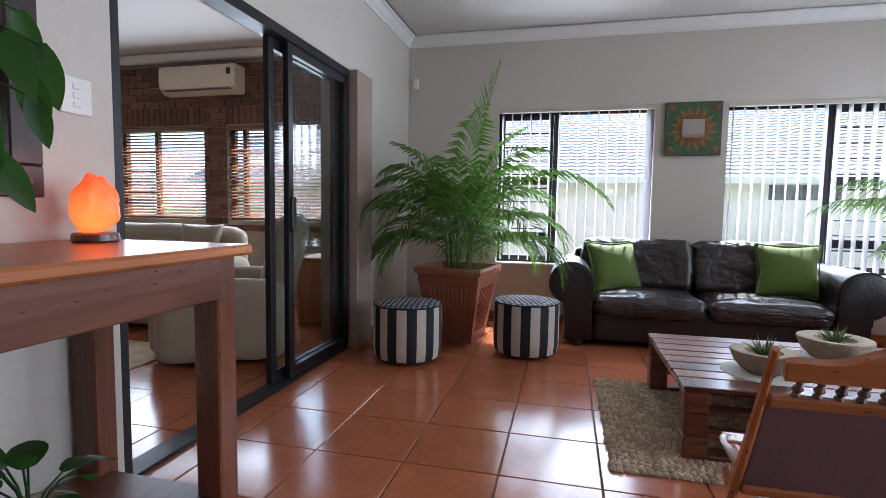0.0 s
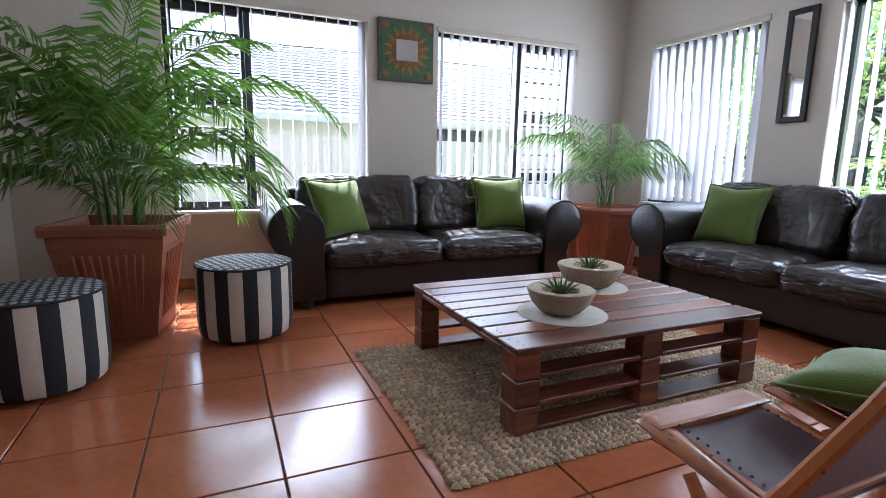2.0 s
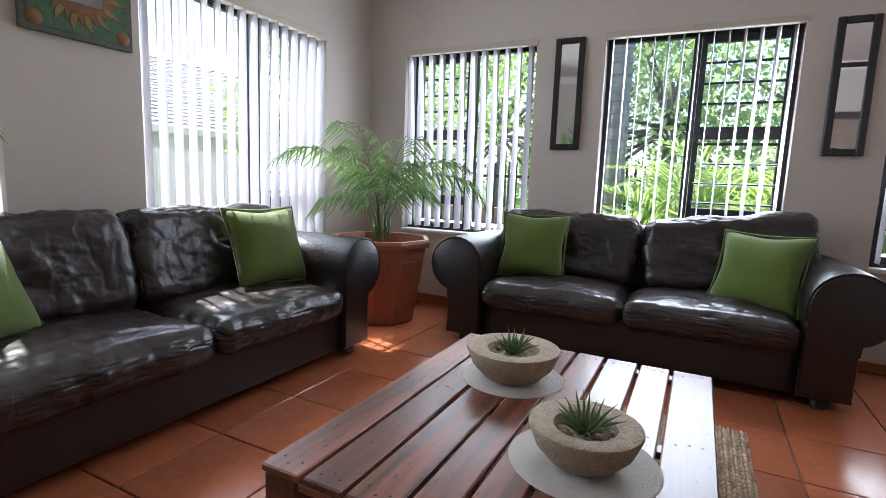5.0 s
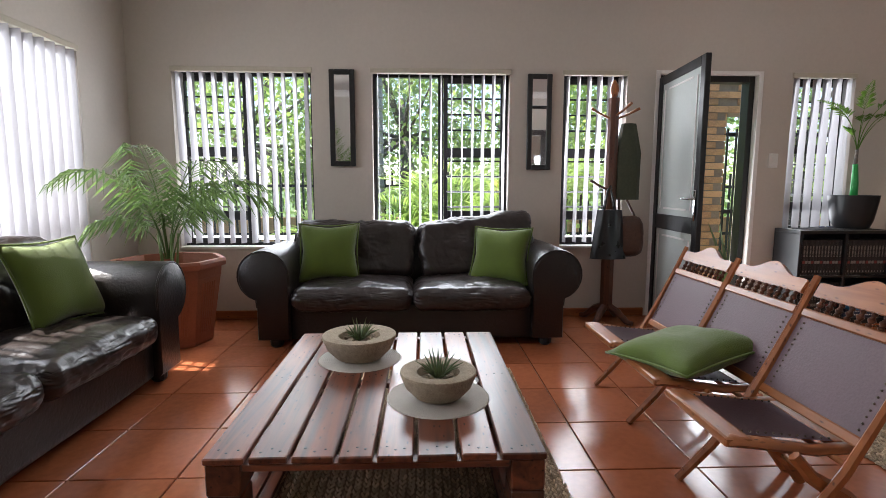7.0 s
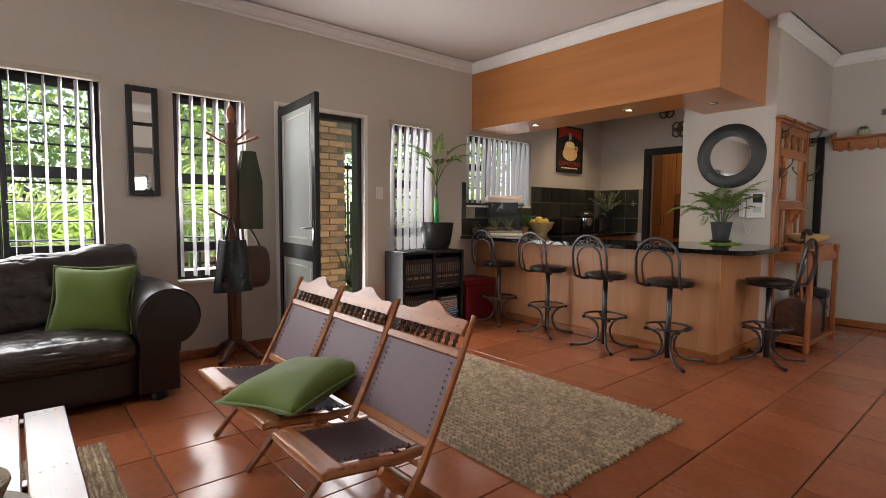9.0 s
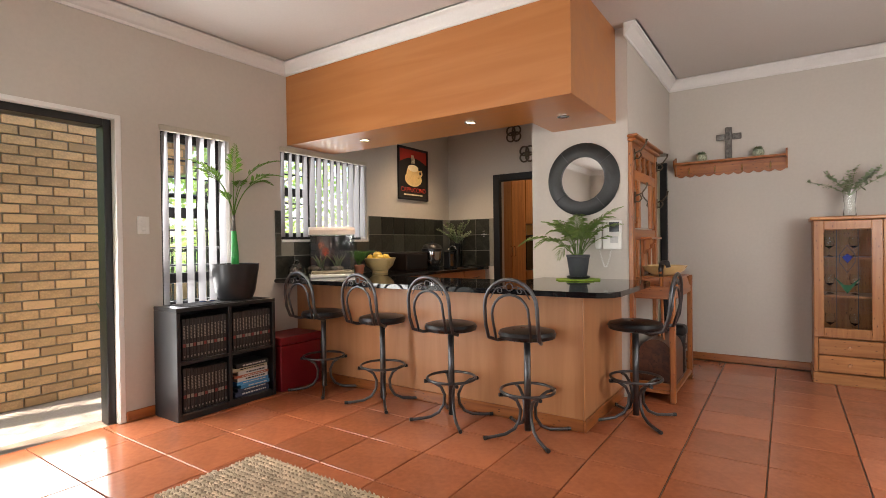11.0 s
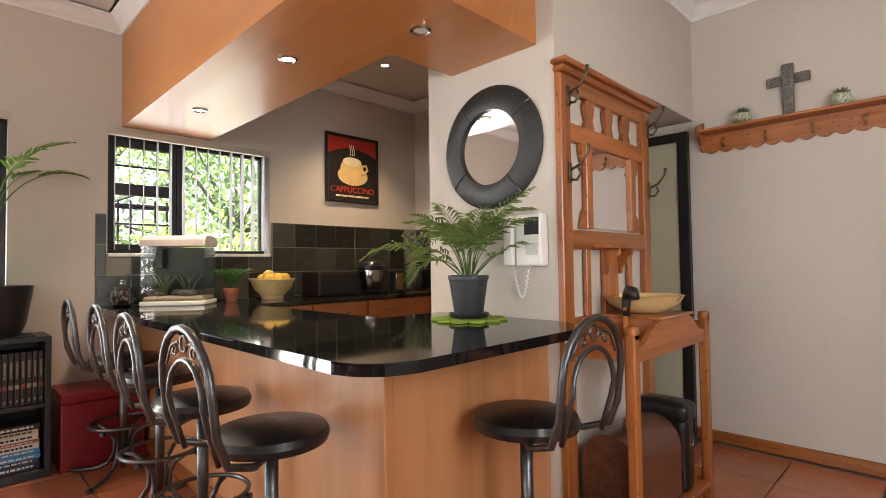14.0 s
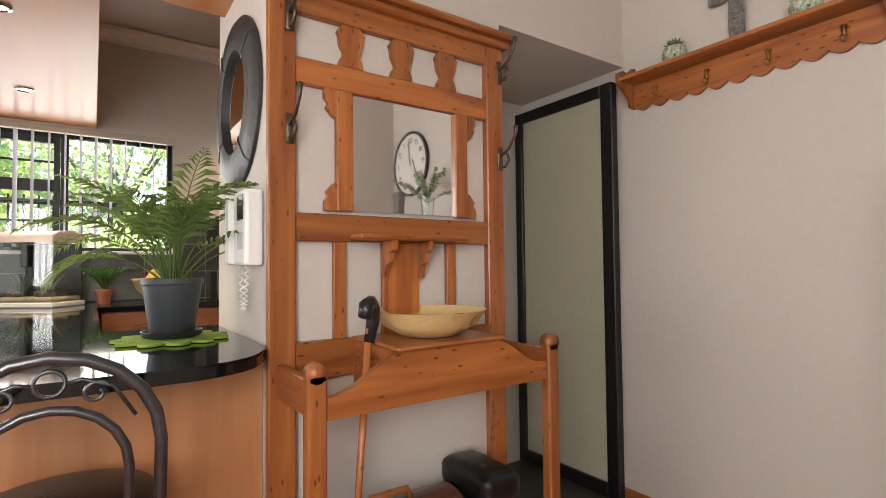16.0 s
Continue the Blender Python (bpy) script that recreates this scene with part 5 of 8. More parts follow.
# ---- bookcase, box ----
def bookcase():
    x0, x1, y0, y1, h = 3.40, EX - 0.022, -1.095, -0.285, 0.79
    b = thing("bookcase", pose(x0, y0, 0), "black open bookcase filled with dark-spined books", "bookcase")
    D, W = x1 - x0, y1 - y0
    t = 0.028
    part("top", span((0, 0, h - t), (D, W, h), 0.003), BLACKPLAST, b)
    part("bottom", span((0, t, 0.0), (D, W - t, 0.05), 0.003), BLACKPLAST, b)
    for y in (0, W / 2 - t / 2, W - t):
        part("upright", span((0, y, 0.0), (D, y + t, h - t), 0.003), BLACKPLAST, b)
    for y in (t, W / 2 + t / 2):
        part("shelf", span((0.004, y, 0.39), (D, y + W / 2 - 1.5 * t, 0.415), 0.003), BLACKPLAST, b)
    part("back", span((D - 0.008, t, 0.05), (D, W - t, h - t)), BLACKPLAST, b)
    rnd = random.Random(5)
    tones = [material("dark_book_spine", (0.022, 0.018, 0.016), 0.5, var=0.4, rand=0.6)]
    gold = material("gilt_lettering", (0.24, 0.215, 0.18), 0.5, var=0.1)
    redm = material("red_label", (0.2, 0.035, 0.03), 0.5, var=0.1)
    cols = [material("paper_spine", c, 0.6, var=0.1) for c in [(0.6, 0.58, 0.54), (0.05, 0.25, 0.5), (0.4, 0.12, 0.06), (0.03, 0.04, 0.08), (0.02, 0.02, 0.02), (0.5, 0.45, 0.3)]]
    for cell, (ya, yb, z) in enumerate([(t, W / 2 - t / 2, 0.416), (W / 2 + t / 2, W - t, 0.416), (W / 2 + t / 2, W - t, 0.051)]):
        y, i = ya + 0.004, 0
        while y < yb - 0.03:
            w = 0.026
            hh = 0.295 + (0.015 if i > 9 and cell == 2 else 0)
            bk = thing("book", pose(x0 + 0.022 + 0.004 * rnd.random(), y0 + y, z), "dark bound volume with gilt lettering in the bookcase", "book", "bound volumes")
            part("cover", span((0, 0, 0), (0.19, w - 0.002, hh), 0.003), tones[0], bk)
            lab = bmesh.new()
            for k in range(9):
                span_in(lab, (-0.0012, 0.007, hh * 0.52 + k * 0.0105), (0.0, w - 0.009, hh * 0.52 + k * 0.0105 + 0.007))
            span_in(lab, (-0.0012, 0.008, hh * 0.07), (0, w - 0.01, hh * 0.12))
            part("spine_lettering", lab, gold, bk, "gilt lettering bars")["kind"] = "stuff"
            part("spine_label", span((-0.001, 0.002, hh * 0.32), (0.0, w - 0.004, hh * 0.40)), redm if i % 3 == 0 else gold, bk)
            y += w
            i += 1
    z = 0.0505
    for k in range(9):
        th = rnd.uniform(0.018, 0.034)
        c = [3, 3, 1, 1, 0, 2, 0, 5, 4][k]
        ln = rnd.uniform(0.26, 0.31)
        bk = thing("book", pose(x0 + 0.03 + 0.02 * rnd.random(), y0 + t + 0.012 + 0.01 * rnd.random(), z), "paperback lying in a stack on the bookcase shelf", "book", "stacked books")
        cv = part("cover", span((0, 0, 0), (0.2, ln, th), 0.002), cols[c], bk)
        ti = bmesh.new()
        q = 0.03
        while q < ln * 0.75:
            w = rnd.uniform(0.01, 0.028)
            span_in(ti, (-0.0012, q, th * 0.35), (0, q + w, th * 0.68))
            q += w + 0.006
        part("spine_lettering", ti, cols[0] if c not in (0, 5) else cols[4], bk, "pale lettering bars")["kind"] = "stuff"
        z += th
    return b


bookcase()
rn = thing("table_runner", pose(3.55, -0.70, 0.79), "charcoal woven runner lying on the bookcase", "runner")
part("weave", bx((0, 0, 0.0025), (0.24, 0.66, 0.004), 0.001), material("charcoal_weave", (0.035, 0.035, 0.037), 0.9, var=0.5, scale=60, fine=240, bump=0.5), rn)
rb = thing("storage_box", pose(3.395, -1.572, 0), "red leatherette storage box with a lid", "box")
part("body", span((0, 0, 0), (0.33, 0.43, 0.382), 0.006), RED, rb)
part("lid", span((-0.006, -0.006, 0.384), (0.336, 0.436, 0.45), 0.012, 2), RED, rb)


# ---- wall mirrors and pictures ----
def slim_mirror(y0, y1, z0, z1):
    m = thing("wall_mirror", Matrix(), "narrow wall mirror in a wide black frame", "mirror", "narrow mirrors")
    x, f = EX - 0.03, 0.042
    fr = bmesh.new()
    for a, b in [((y0, z0), (y0 + f, z1)), ((y1 - f, z0), (y1, z1)), ((y0 + f, z0), (y1 - f, z0 + f)), ((y0 + f, z1 - f), (y1 - f, z1))]:
        span_in(fr, (x, a[0], a[1]), (EX - 0.002, b[0], b[1]), 0.005)
    part("frame", fr, BLACKPLAST, m)
    part("glass", span((x + 0.012, y0 + f, z0 + f), (x + 0.02, y1 - f, z1 - f)), MIRROR, m)


slim_mirror(3.39, 3.60, 1.315, 2.105)
slim_mirror(1.735, 1.942, 1.29, 2.085)
part("cross_bar", span((EX - 0.028, 1.777, 1.80), (EX - 0.006, 1.90, 1.825), 0.003), BLACKPLAST, [o for o in scene.objects if o.name.startswith("wall_mirror")][-1])

sp = thing("sun_picture", pose(1.36, NY - 0.02, 1.885, 90, 0, 0), "square green picture with a sun round a small mirror", "picture")
TEAL = material("painted_dark_teal", (0.075, 0.085, 0.06), 0.55, var=0.5, scale=12)
SUNRAY = material("painted_sun_gold", (0.24, 0.15, 0.04), 0.55, var=0.4, scale=14)
part("panel", bx((0, 0, 0), (0.485, 0.49, 0.03), 0.004), TEAL, sp)
GREENPAINT = material("painted_leaf_green", (0.05, 0.12, 0.045), 0.55, var=0.5, scale=18)
part("green_field", bx((0, 0, 0.0165), (0.435, 0.44, 0.004), 0.001), GREENPAINT, sp, "painted green field")
RAYDARK = material("painted_amber", (0.20, 0.085, 0.02), 0.55, var=0.4, scale=14)
for k in range(32):
    ry = bmesh.new()
    m = Matrix.Rotation(2 * math.pi * k / 32, 4, "Z")
    r0, r1 = 0.11, (0.212 if k % 2 else 0.18)
    slab(ry, [(r0, -0.013), (r1 * 0.8, -0.015), (r1, 0.006), (r1 * 0.82, 0.011), (r0, 0.013)], 0.003, m @ Matrix.Translation((0, 0, 0.0205 if k % 2 else 0.0215)))
    part("ray", ry, SUNRAY if k % 2 else RAYDARK, sp)
for cx_ in (-0.19, 0.19):
    for cy_ in (-0.19, 0.19):
        part("corner_flower", lathe(bmesh.new(), [(0.034, 0.0185), (0.03, 0.021), (0.001, 0.022)], 12, (cx_, cy_, 0)), RAYDARK, sp, "", True)
part("sun_disc", lathe(bmesh.new(), [(0.135, 0.018), (0.13, 0.0245), (0.001, 0.0245)], 28), RAYDARK, sp, "", True)
# Mirror colour lowered to give the darker reflection of a dim room.
part("glass", bx((0, 0, 0.028), (0.19, 0.17, 0.005)), material("dimmed_mirror", (0.45, 0.44, 0.44), 0.08, metal=1.0, var=0.05, rough_var=0.02), sp, "small square mirror")

# round mirror on the wall end
rm = thing("round_mirror", pose(1.295, -2.5, 1.722, -90, 0, 0), "round mirror in a wide dark leather frame", "mirror")
part("frame", lathe(bmesh.new(), [(0.18, 0.004), (0.18, 0.028), (0.2, 0.034), (0.275, 0.026), (0.295, 0.012), (0.295, 0.001)], 48, caps=False), material("dark_hide", (0.022, 0.024, 0.024), 0.45, var=0.3, scale=8, bump=0.2), rm, "stitched dark frame", True)
part("glass", lathe(bmesh.new(), [(0.182, 0.012), (0.001, 0.012)], 48, caps=False), MIRROR, rm)
for k in range(4):
    a = radians(38 + 90 * k)
    part("seam", tube(bmesh.new(), [(r * math.cos(a), r * math.sin(a), z) for r, z in [(0.181, 0.03), (0.2, 0.0355), (0.275, 0.0275), (0.294, 0.014)]], 0.003, 5), GUNMETAL, rm)

# intercom
ic = thing("intercom", pose(1.06, -2.5, 1.265, -90, 0, 180), "white wall intercom with handset and curly cord", "intercom")
part("body", bx((0.04, 0, 0.03), (0.14, 0.23, 0.055), 0.012, None, 2), PLASTIC, ic)
part("screen", bx((0.06, 0.06, 0.058), (0.075, 0.075, 0.004), 0.001), material("dark_screen", (0.03, 0.035, 0.04), 0.15, var=0.1), ic, "dark screen")
part("buttons", bx((0.06, -0.04, 0.058), (0.06, 0.05, 0.004), 0.001), material("grey_buttons", (0.5, 0.5, 0.48), 0.4), ic)
hs = part("handset", bx((-0.062, 0.0, 0.05), (0.05, 0.225, 0.05), 0.018, None, 2), PLASTIC, ic, "", True)
cd = []
for k in range(90):
    f = k / 89
    x = -0.06 + 0.09 * f
    y = -0.115 - 0.15 * math.sin(math.pi * f) * (1 - 0.15 * f)
    cd.append((x + 0.006 * math.cos(k * 1.3), y, 0.03 + 0.006 * math.sin(k * 1.3)))
part("cord", tube(bmesh.new(), cd, 0.0025, 5), PLASTIC, ic, "curly white cord", "all")
ic.matrix_basis = pose(1.095, -2.5, 1.268) @ Matrix(((-1, 0, 0, 0), (0, 0, 1, 0), (0, 1, 0, 0), (0, 0, 0, 1)))

for nm, px, py, pz, ax in [("light_switch", EX - 0.006, -0.235, 1.375, "x"), ("light_switch", WX + 0.006, 1.50, 1.47, "w"), ("light_switch", 3.186, SY + 0.006, 1.34, "y")]:
    sw = thing(nm, pose(px, py, pz), "white plastic wall switch plate", "switch", "switch plates")
    wsz = (0.011, 0.08, 0.125) if ax == "x" else (0.011, 0.115, 0.125) if ax == "w" else (0.08, 0.011, 0.12)
    part("plate", bx((0, 0, 0), wsz, 0.003), PLASTIC, sw)
    for k in (-1, 0, 1):
        part("rocker", bx((0.004 if ax == "w" else -0.004 if ax == "x" else 0, 0.004 if ax == "y" else 0, k * 0.03), (0.01, 0.03, 0.018) if ax != "y" else (0.03, 0.01, 0.018), 0.002), PLASTIC, sw)
pr = thing("motion_sensor", pose(-1.30, NY - 0.03, 2.40), "small white motion sensor near the corner", "sensor")
part("housing", bx((0, 0, 0), (0.055, 0.05, 0.10), 0.014, None, 2), PLASTIC, pr, "", True)

# poster
po = thing("coffee_poster", pose(EX - 0.012, -3.40, 2.078, 90, 0, -90), "framed coffee poster with a red top and a large cup", "picture")
PB = material("poster_black", (0.018, 0.014, 0.012), 0.45, var=0.2)
PR = material("poster_red", (0.50, 0.035, 0.02), 0.45, var=0.1)
PC = material("poster_cream", (0.72, 0.50, 0.22), 0.45, var=0.15)
PW = material("poster_light", (0.8, 0.68, 0.45), 0.45, var=0.1)
fr = bmesh.new()
for a, b in [((-0.298, -0.32), (-0.273, 0.32)), ((0.273, -0.32), (0.298, 0.32)), ((-0.273, -0.32), (0.273, -0.295)), ((-0.273, 0.295), (0.273, 0.32))]:
    span_in(fr, (a[0], a[1], -0.01), (b[0], b[1], 0.014), 0.003)
part("frame", fr, BLACKPLAST, po)
part("print", bx((0, 0, 0), (0.546, 0.59, 0.004)), PB, po, "black print")
arc = [(-0.27, 0.29), (-0.27, 0.13)] + [(-0.27 + 0.54 * k / 12, 0.13 + 0.07 * math.sin(math.pi * k / 12)) for k in range(13)] + [(0.27, 0.29)]
part("red_field", slab(bmesh.new(), arc[::-1], 0.0015, Matrix.Translation((0, 0, 0.0035))), PR, po)
part("saucer", lathe(bmesh.new(), [(0.17, 0.004), (0.165, 0.006), (0.001, 0.006)], 32, (0.0, -0.06, 0), sy=0.55), PC, po)
part("cup", lathe(bmesh.new(), [(0.13, 0.006), (0.125, 0.008), (0.001, 0.008)], 32, (-0.01, 0.0, 0), sy=0.85), PC, po)
part("cup_mouth", lathe(bmesh.new(), [(0.105, 0.008), (0.1, 0.01), (0.001, 0.01)], 28, (-0.01, 0.07, 0), sy=0.4), PW, po)
part("cup_handle", tube(bmesh.new(), [(0.1, 0.04, 0.008), (0.15, 0.05, 0.009), (0.165, 0.01, 0.009), (0.13, -0.03, 0.009), (0.09, -0.04, 0.008)], 0.011, 6), PC, po)
stm = bmesh.new()
for k in (-1, 0, 1):
    tube(stm, [(-0.01 + k * 0.022 + 0.006 * math.sin(q), 0.13 + 0.02 * q, 0.006) for q in range(6)], 0.005, 5)
part("steam", stm, PW, po)


def words(text, size, m, mat, parent, name="lettering", extrude=0.001):
    cu = bpy.data.curves.new(name, "FONT")
    cu.body, cu.size, cu.extrude, cu.align_x = text, size, extrude, "CENTER"
    tmp = bpy.data.objects.new(name, cu)
    scene.collection.objects.link(tmp)
    bpy.context.view_layer.update()
    me = bpy.data.meshes.new_from_object(tmp)
    bpy.data.objects.remove(tmp)
    me.materials.append(mat)
    o = new(name, me)
    o.parent = parent
    o.matrix_basis = m
    return o


words("CAPPUCCINO", 0.078, pose(0, -0.222, 0.004), PR, po, "lettering", 0.002)
for k, (qx, qw) in enumerate([(-0.165, 0.05), (-0.095, 0.07), (-0.015, 0.07), (0.075, 0.09), (0.155, 0.05)]):
    part("small_lettering", bx((qx, -0.256, 0.003), (qw, 0.016, 0.002)), PW, po, "word in small pale lettering")

# wall ornaments above the kitchen door
for k, (ox, oz, r) in enumerate([(2.74, 2.58, 0.11), (2.56, 2.31, 0.11)]):
    wo = thing("wall_ornament", pose(ox, SY + 0.012, oz, 90, 0, 0), "dark round iron wall ornament", "ornament", "iron ornaments")
    og = bmesh.new()
    for j in range(4):
        a = radians(90 * j + 45)
        tube(og, [(r * 0.5 * math.cos(a) + r * 0.5 * math.cos(q), r * 0.5 * math.sin(a) + r * 0.5 * math.sin(q), 0) for q in [2 * math.pi * i / 16 for i in range(16)]], 0.011, 6, True)
    tube(og, [(r * 0.25 * math.cos(q), r * 0.25 * math.sin(q), 0) for q in [2 * math.pi * i / 12 for i in range(12)]], 0.012, 6, True)
    part("scrollwork", og, BRONZE, wo, "", "all")


# ---- hall tree ----
def hall_tree():
    h = thing("hall_stand", Matrix(), "tall orange pine hall stand with mirror, hooks and umbrella boxes", "hall stand")
    xb, t = PX - 0.002, 0.032
    y0, y1 = -3.385, -2.49
    xa = xb - t
    for y in (y0, y1 - 0.08):
        part("post", span((xa, y, 0), (xb, y + 0.08, 1.985), 0.004), PINE[2], h)
    part("cornice_top", span((xa - 0.05, y0 - 0.045, 2.012), (xb, y1 + 0.035, 2.036), 0.008), PINE[1], h)
    part("cornice_moulding", span((xa - 0.025, y0 - 0.02, 1.985), (xb, y1 + 0.018, 2.012), 0.008), PINE[1], h)
    for z0, z1 in [(1.915, 1.985), (1.70, 1.78), (1.225, 1.31), (0.81, 0.925)]:
        part("rail", span((xa + 0.004, y0 + 0.08, z0), (xb, y1 - 0.08, z1), 0.003), PINE[1], h)
    for k in range(3):
        yc = y0 + 0.075 + (y1 - y0 - 0.15) * (k + 1) / 4
        out = []
        for i in range(17):
            f = i / 16
            out.append((0.02 + 0.022 * abs(math.cos(f * math.pi * 1.5)) ** 0.8 + (0.01 if f > 0.75 else 0), f * 0.134))
        pts = [(x, z) for x, z in out] + [(-x, z) for x, z in out[::-1]]
        part("splat", slab(bmesh.new(), pts, 0.02, Matrix.Translation((xa + 0.016, yc, 1.7805)) @ Matrix(((0, 0, 1, 0), (1, 0, 0, 0), (0, 1, 0, 0), (0, 0, 0, 1))), 0.002), PINE[2], h, "shaped splat", True)
    my0, my1 = -3.155, -2.755
    for ya, yb in [(my0 - 0.055, my0), (my1, my1 + 0.055)]:
        part("mirror_stile", span((xa, ya, 1.32), (xb - 0.004, yb, 1.70), 0.004), PINE[2], h)
    for yc, sg in [(my0 - 0.055, -1), (my1 + 0.055, 1)]:
        for zc, zs in [(1.70, -1), (1.32, 1)]:
            pts = [(0, 0), (0.04, 0), (0.04, 0.03), (0.028, 0.045), (0.034, 0.06), (0.012, 0.085), (0, 0.09)]
            m = Matrix.Translation((xa + 0.014, yc, zc)) @ Matrix(((0, 0, 1, 0), (sg, 0, 0, 0), (0, zs, 0, 0), (0, 0, 0, 1)))
            part("bracket", slab(bmesh.new(), pts, 0.018, m), PINE[2], h)
    part("mirror", span((xb - 0.016, my0, 1.325), (xb - 0.01, my1, 1.697)), MIRROR, h, "square mirror")
    for yc in (-3.136, -2.71):
        part("slat", span((xa + 0.006, yc - 0.02, 0.925), (xb - 0.006, yc + 0.02, 1.225), 0.003), PINE[2], h)
    part("centre_panel", span((xa + 0.006, -3.0, 0.925), (xb - 0.004, -2.86, 1.225), 0.003), PINE[2], h)
    part("small_shelf", span((xa - 0.085, -3.15, 1.23), (xa + 0.003, -2.74, 1.248), 0.006), PINE[1], h)
    for yc in (-3.0, -2.865):
        pts = [(0, 0), (0.075, 0), (0.07, -0.03), (0.045, -0.04), (0.045, -0.07), (0.018, -0.085), (0.012, -0.12), (0, -0.12)]
        part("bracket", slab(bmesh.new(), pts, 0.02, Matrix.Translation((xa + 0.004, yc, 1.2295)) @ Matrix(((-1, 0, 0, 0), (0, 0, 1, 0), (0, 1, 0, 0), (0, 0, 0, 1))), 0.002), PINE[2], h)
    # box front
    xf = 0.635
    for y in (y0 + 0.025, y1 - 0.06):
        part("front_leg", span((xf - 0.02, y, 0), (xf + 0.02, y + 0.05, 0.888), 0.006), PINE[2], h)
        part("leg_top", tube(bmesh.new(), [(xf - 0.02, y + 0.025, 0.89), (xf + 0.02, y + 0.025, 0.89)], 0.0255, 14), PINE[2], h, "", "all")
        part("side_board", span((xf + 0.02, y + 0.012, 0.775), (xa, y + 0.036, 0.868), 0.003), PINE[0], h)
        part("low_rail", span((xf + 0.02, y + 0.012, 0.09), (xa, y + 0.036, 0.14), 0.003), PINE[0], h)
    ya, yb = y0 + 0.075, y1 - 0.06
    pts = [(ya, 0.772), (yb, 0.772), (yb, 0.828)]
    for k in range(9):
        f = k / 8
        pts.append((yb - 0.02 - 0.2 * f, 0.828 + 0.09 * (f * f * (3 - 2 * f))))
    for k in range(9):
        f = k / 8
        pts.append((ya + 0.22 - 0.2 * f, 0.918 - 0.09 * (f * f * (3 - 2 * f))))
    pts.append((ya, 0.828))
    part("apron", slab(bmesh.new(), pts, 0.022, Matrix.Translation((xf, 0, 0)) @ Matrix(((0, 0, 1, 0), (1, 0, 0, 0), (0, 1, 0, 0), (0, 0, 0, 1))), 0.002), PINE[1], h, "curved apron", True)
    part("lid", span((xf - 0.03, ya + 0.19, 0.919), (xa - 0.001, yb - 0.19, 0.932), 0.006), PINE[1], h, "hinged glove-box lid")
    for y in (ya + 0.2, yb - 0.215):
        part("box_side", span((xf + 0.012, y, 0.775), (xa - 0.001, y + 0.015, 0.92)), PINE[0], h)
    part("bottom_shelf", span((xf - 0.015, y0 + 0.04, 0.06), (xb, y1 - 0.03, 0.085), 0.003), PINE[1], h)
    for yy in (y0 + 0.02, y1 - 0.06):
        for z in (1.91, 1.575):
            hk = bmesh.new()
            x = xa - 0.004
            tube(hk, [(x, yy, z - 0.05), (x - 0.03, yy, z - 0.055), (x - 0.05, yy, z - 0.03), (x - 0.04, yy, z - 0.005)], 0.006, 6)
            tube(hk, [(x, yy, z - 0.01), (x - 0.05, yy, z + 0.01), (x - 0.085, yy, z + 0.055), (x - 0.09, yy, z + 0.09)], [0.007, 0.006, 0.006, 0.009], 6)
            box(hk, (x, yy, z - 0.02), (0.008, 0.025, 0.09), 0.003)
            part("coat_hook", hk, BRONZE, h, "double bronze coat hook", "all")


hall_tree()
yb = thing("serving_bowl", pose(0.77, -2.945, 0.932) @ Matrix.Diagonal((1, 1, 0.85, 1)), "shallow yellow ceramic bowl on the hall stand", "bowl")
part("bowl", lathe(bmesh.new(), [(0.07, 0), (0.09, 0.004), (0.15, 0.045), (0.175, 0.09), (0.18, 0.094), (0.172, 0.094), (0.14, 0.05), (0.08, 0.014), (0.001, 0.012)], 40), YELLOW, yb, "", True)
cn = thing("walking_stick", pose(0, 0, 0), "wooden walking stick with a black curved handle", "walking stick")
part("shaft", tube(bmesh.new(), [(0.70, -2.62, 0.09), (0.73, -2.68, 0.5), (0.755, -2.73, 0.97)], [0.008, 0.01, 0.012], 8), PINE[2], cn, "", "all")
part("handle", tube(bmesh.new(), [(0.752, -2.728, 0.93), (0.757, -2.743, 0.99), (0.75, -2.74, 1.03), (0.735, -2.725, 1.045), (0.70, -2.695, 1.04), (0.69, -2.685, 1.01)], [0.016, 0.02, 0.021, 0.021, 0.022, 0.018], 8), BLACKPLAST, cn, "black handle", "all")
tk = thing("domed_case", pose(0.77, -2.80, 0.086), "dark brown domed wooden case under the hall stand", "case")
pts = [(-0.125, 0), (0.125, 0), (0.125, 0.24)] + [(0.125 * math.cos(radians(a)), 0.24 + 0.13 * math.sin(radians(a))) for a in range(15, 180, 15)] + [(-0.125, 0.24)]
part("body", slab(bmesh.new(), pts, 0.44, Matrix(((1, 0, 0, 0), (0, 0, 1, 0), (0, 1, 0, 0), (0, 0, 0, 1)))), DARKWOOD[1], tk, "", True)
part("handle", tube(bmesh.new(), [(0, -0.07, 0.37), (0, -0.06, 0.395), (0, 0.06, 0.395), (0, 0.07, 0.37)], 0.011, 8), PINE[1], tk, "carved wooden handle", "all")
part("plinth", bx((0, 0, 0.015), (0.26, 0.46, 0.03), 0.004), DARKWOOD[1], tk)
bg2 = thing("tube_bag", pose(0.76, -3.13, 0.086), "tall black leather tube bag with a buckle", "bag")
part("body", puff(bmesh.new(), 0.24, 0.12, 0.36, (0, 0, 0.18), 0.035, 0.004, 3, (10, 8), 0), VINYL, bg2, "", "all")
part("lid", puff(bmesh.new(), 0.26, 0.15, 0.09, (0, 0, 0.37), 0.03, 0.003, 5, (10, 8), 0.01), VINYL, bg2, "", "all")
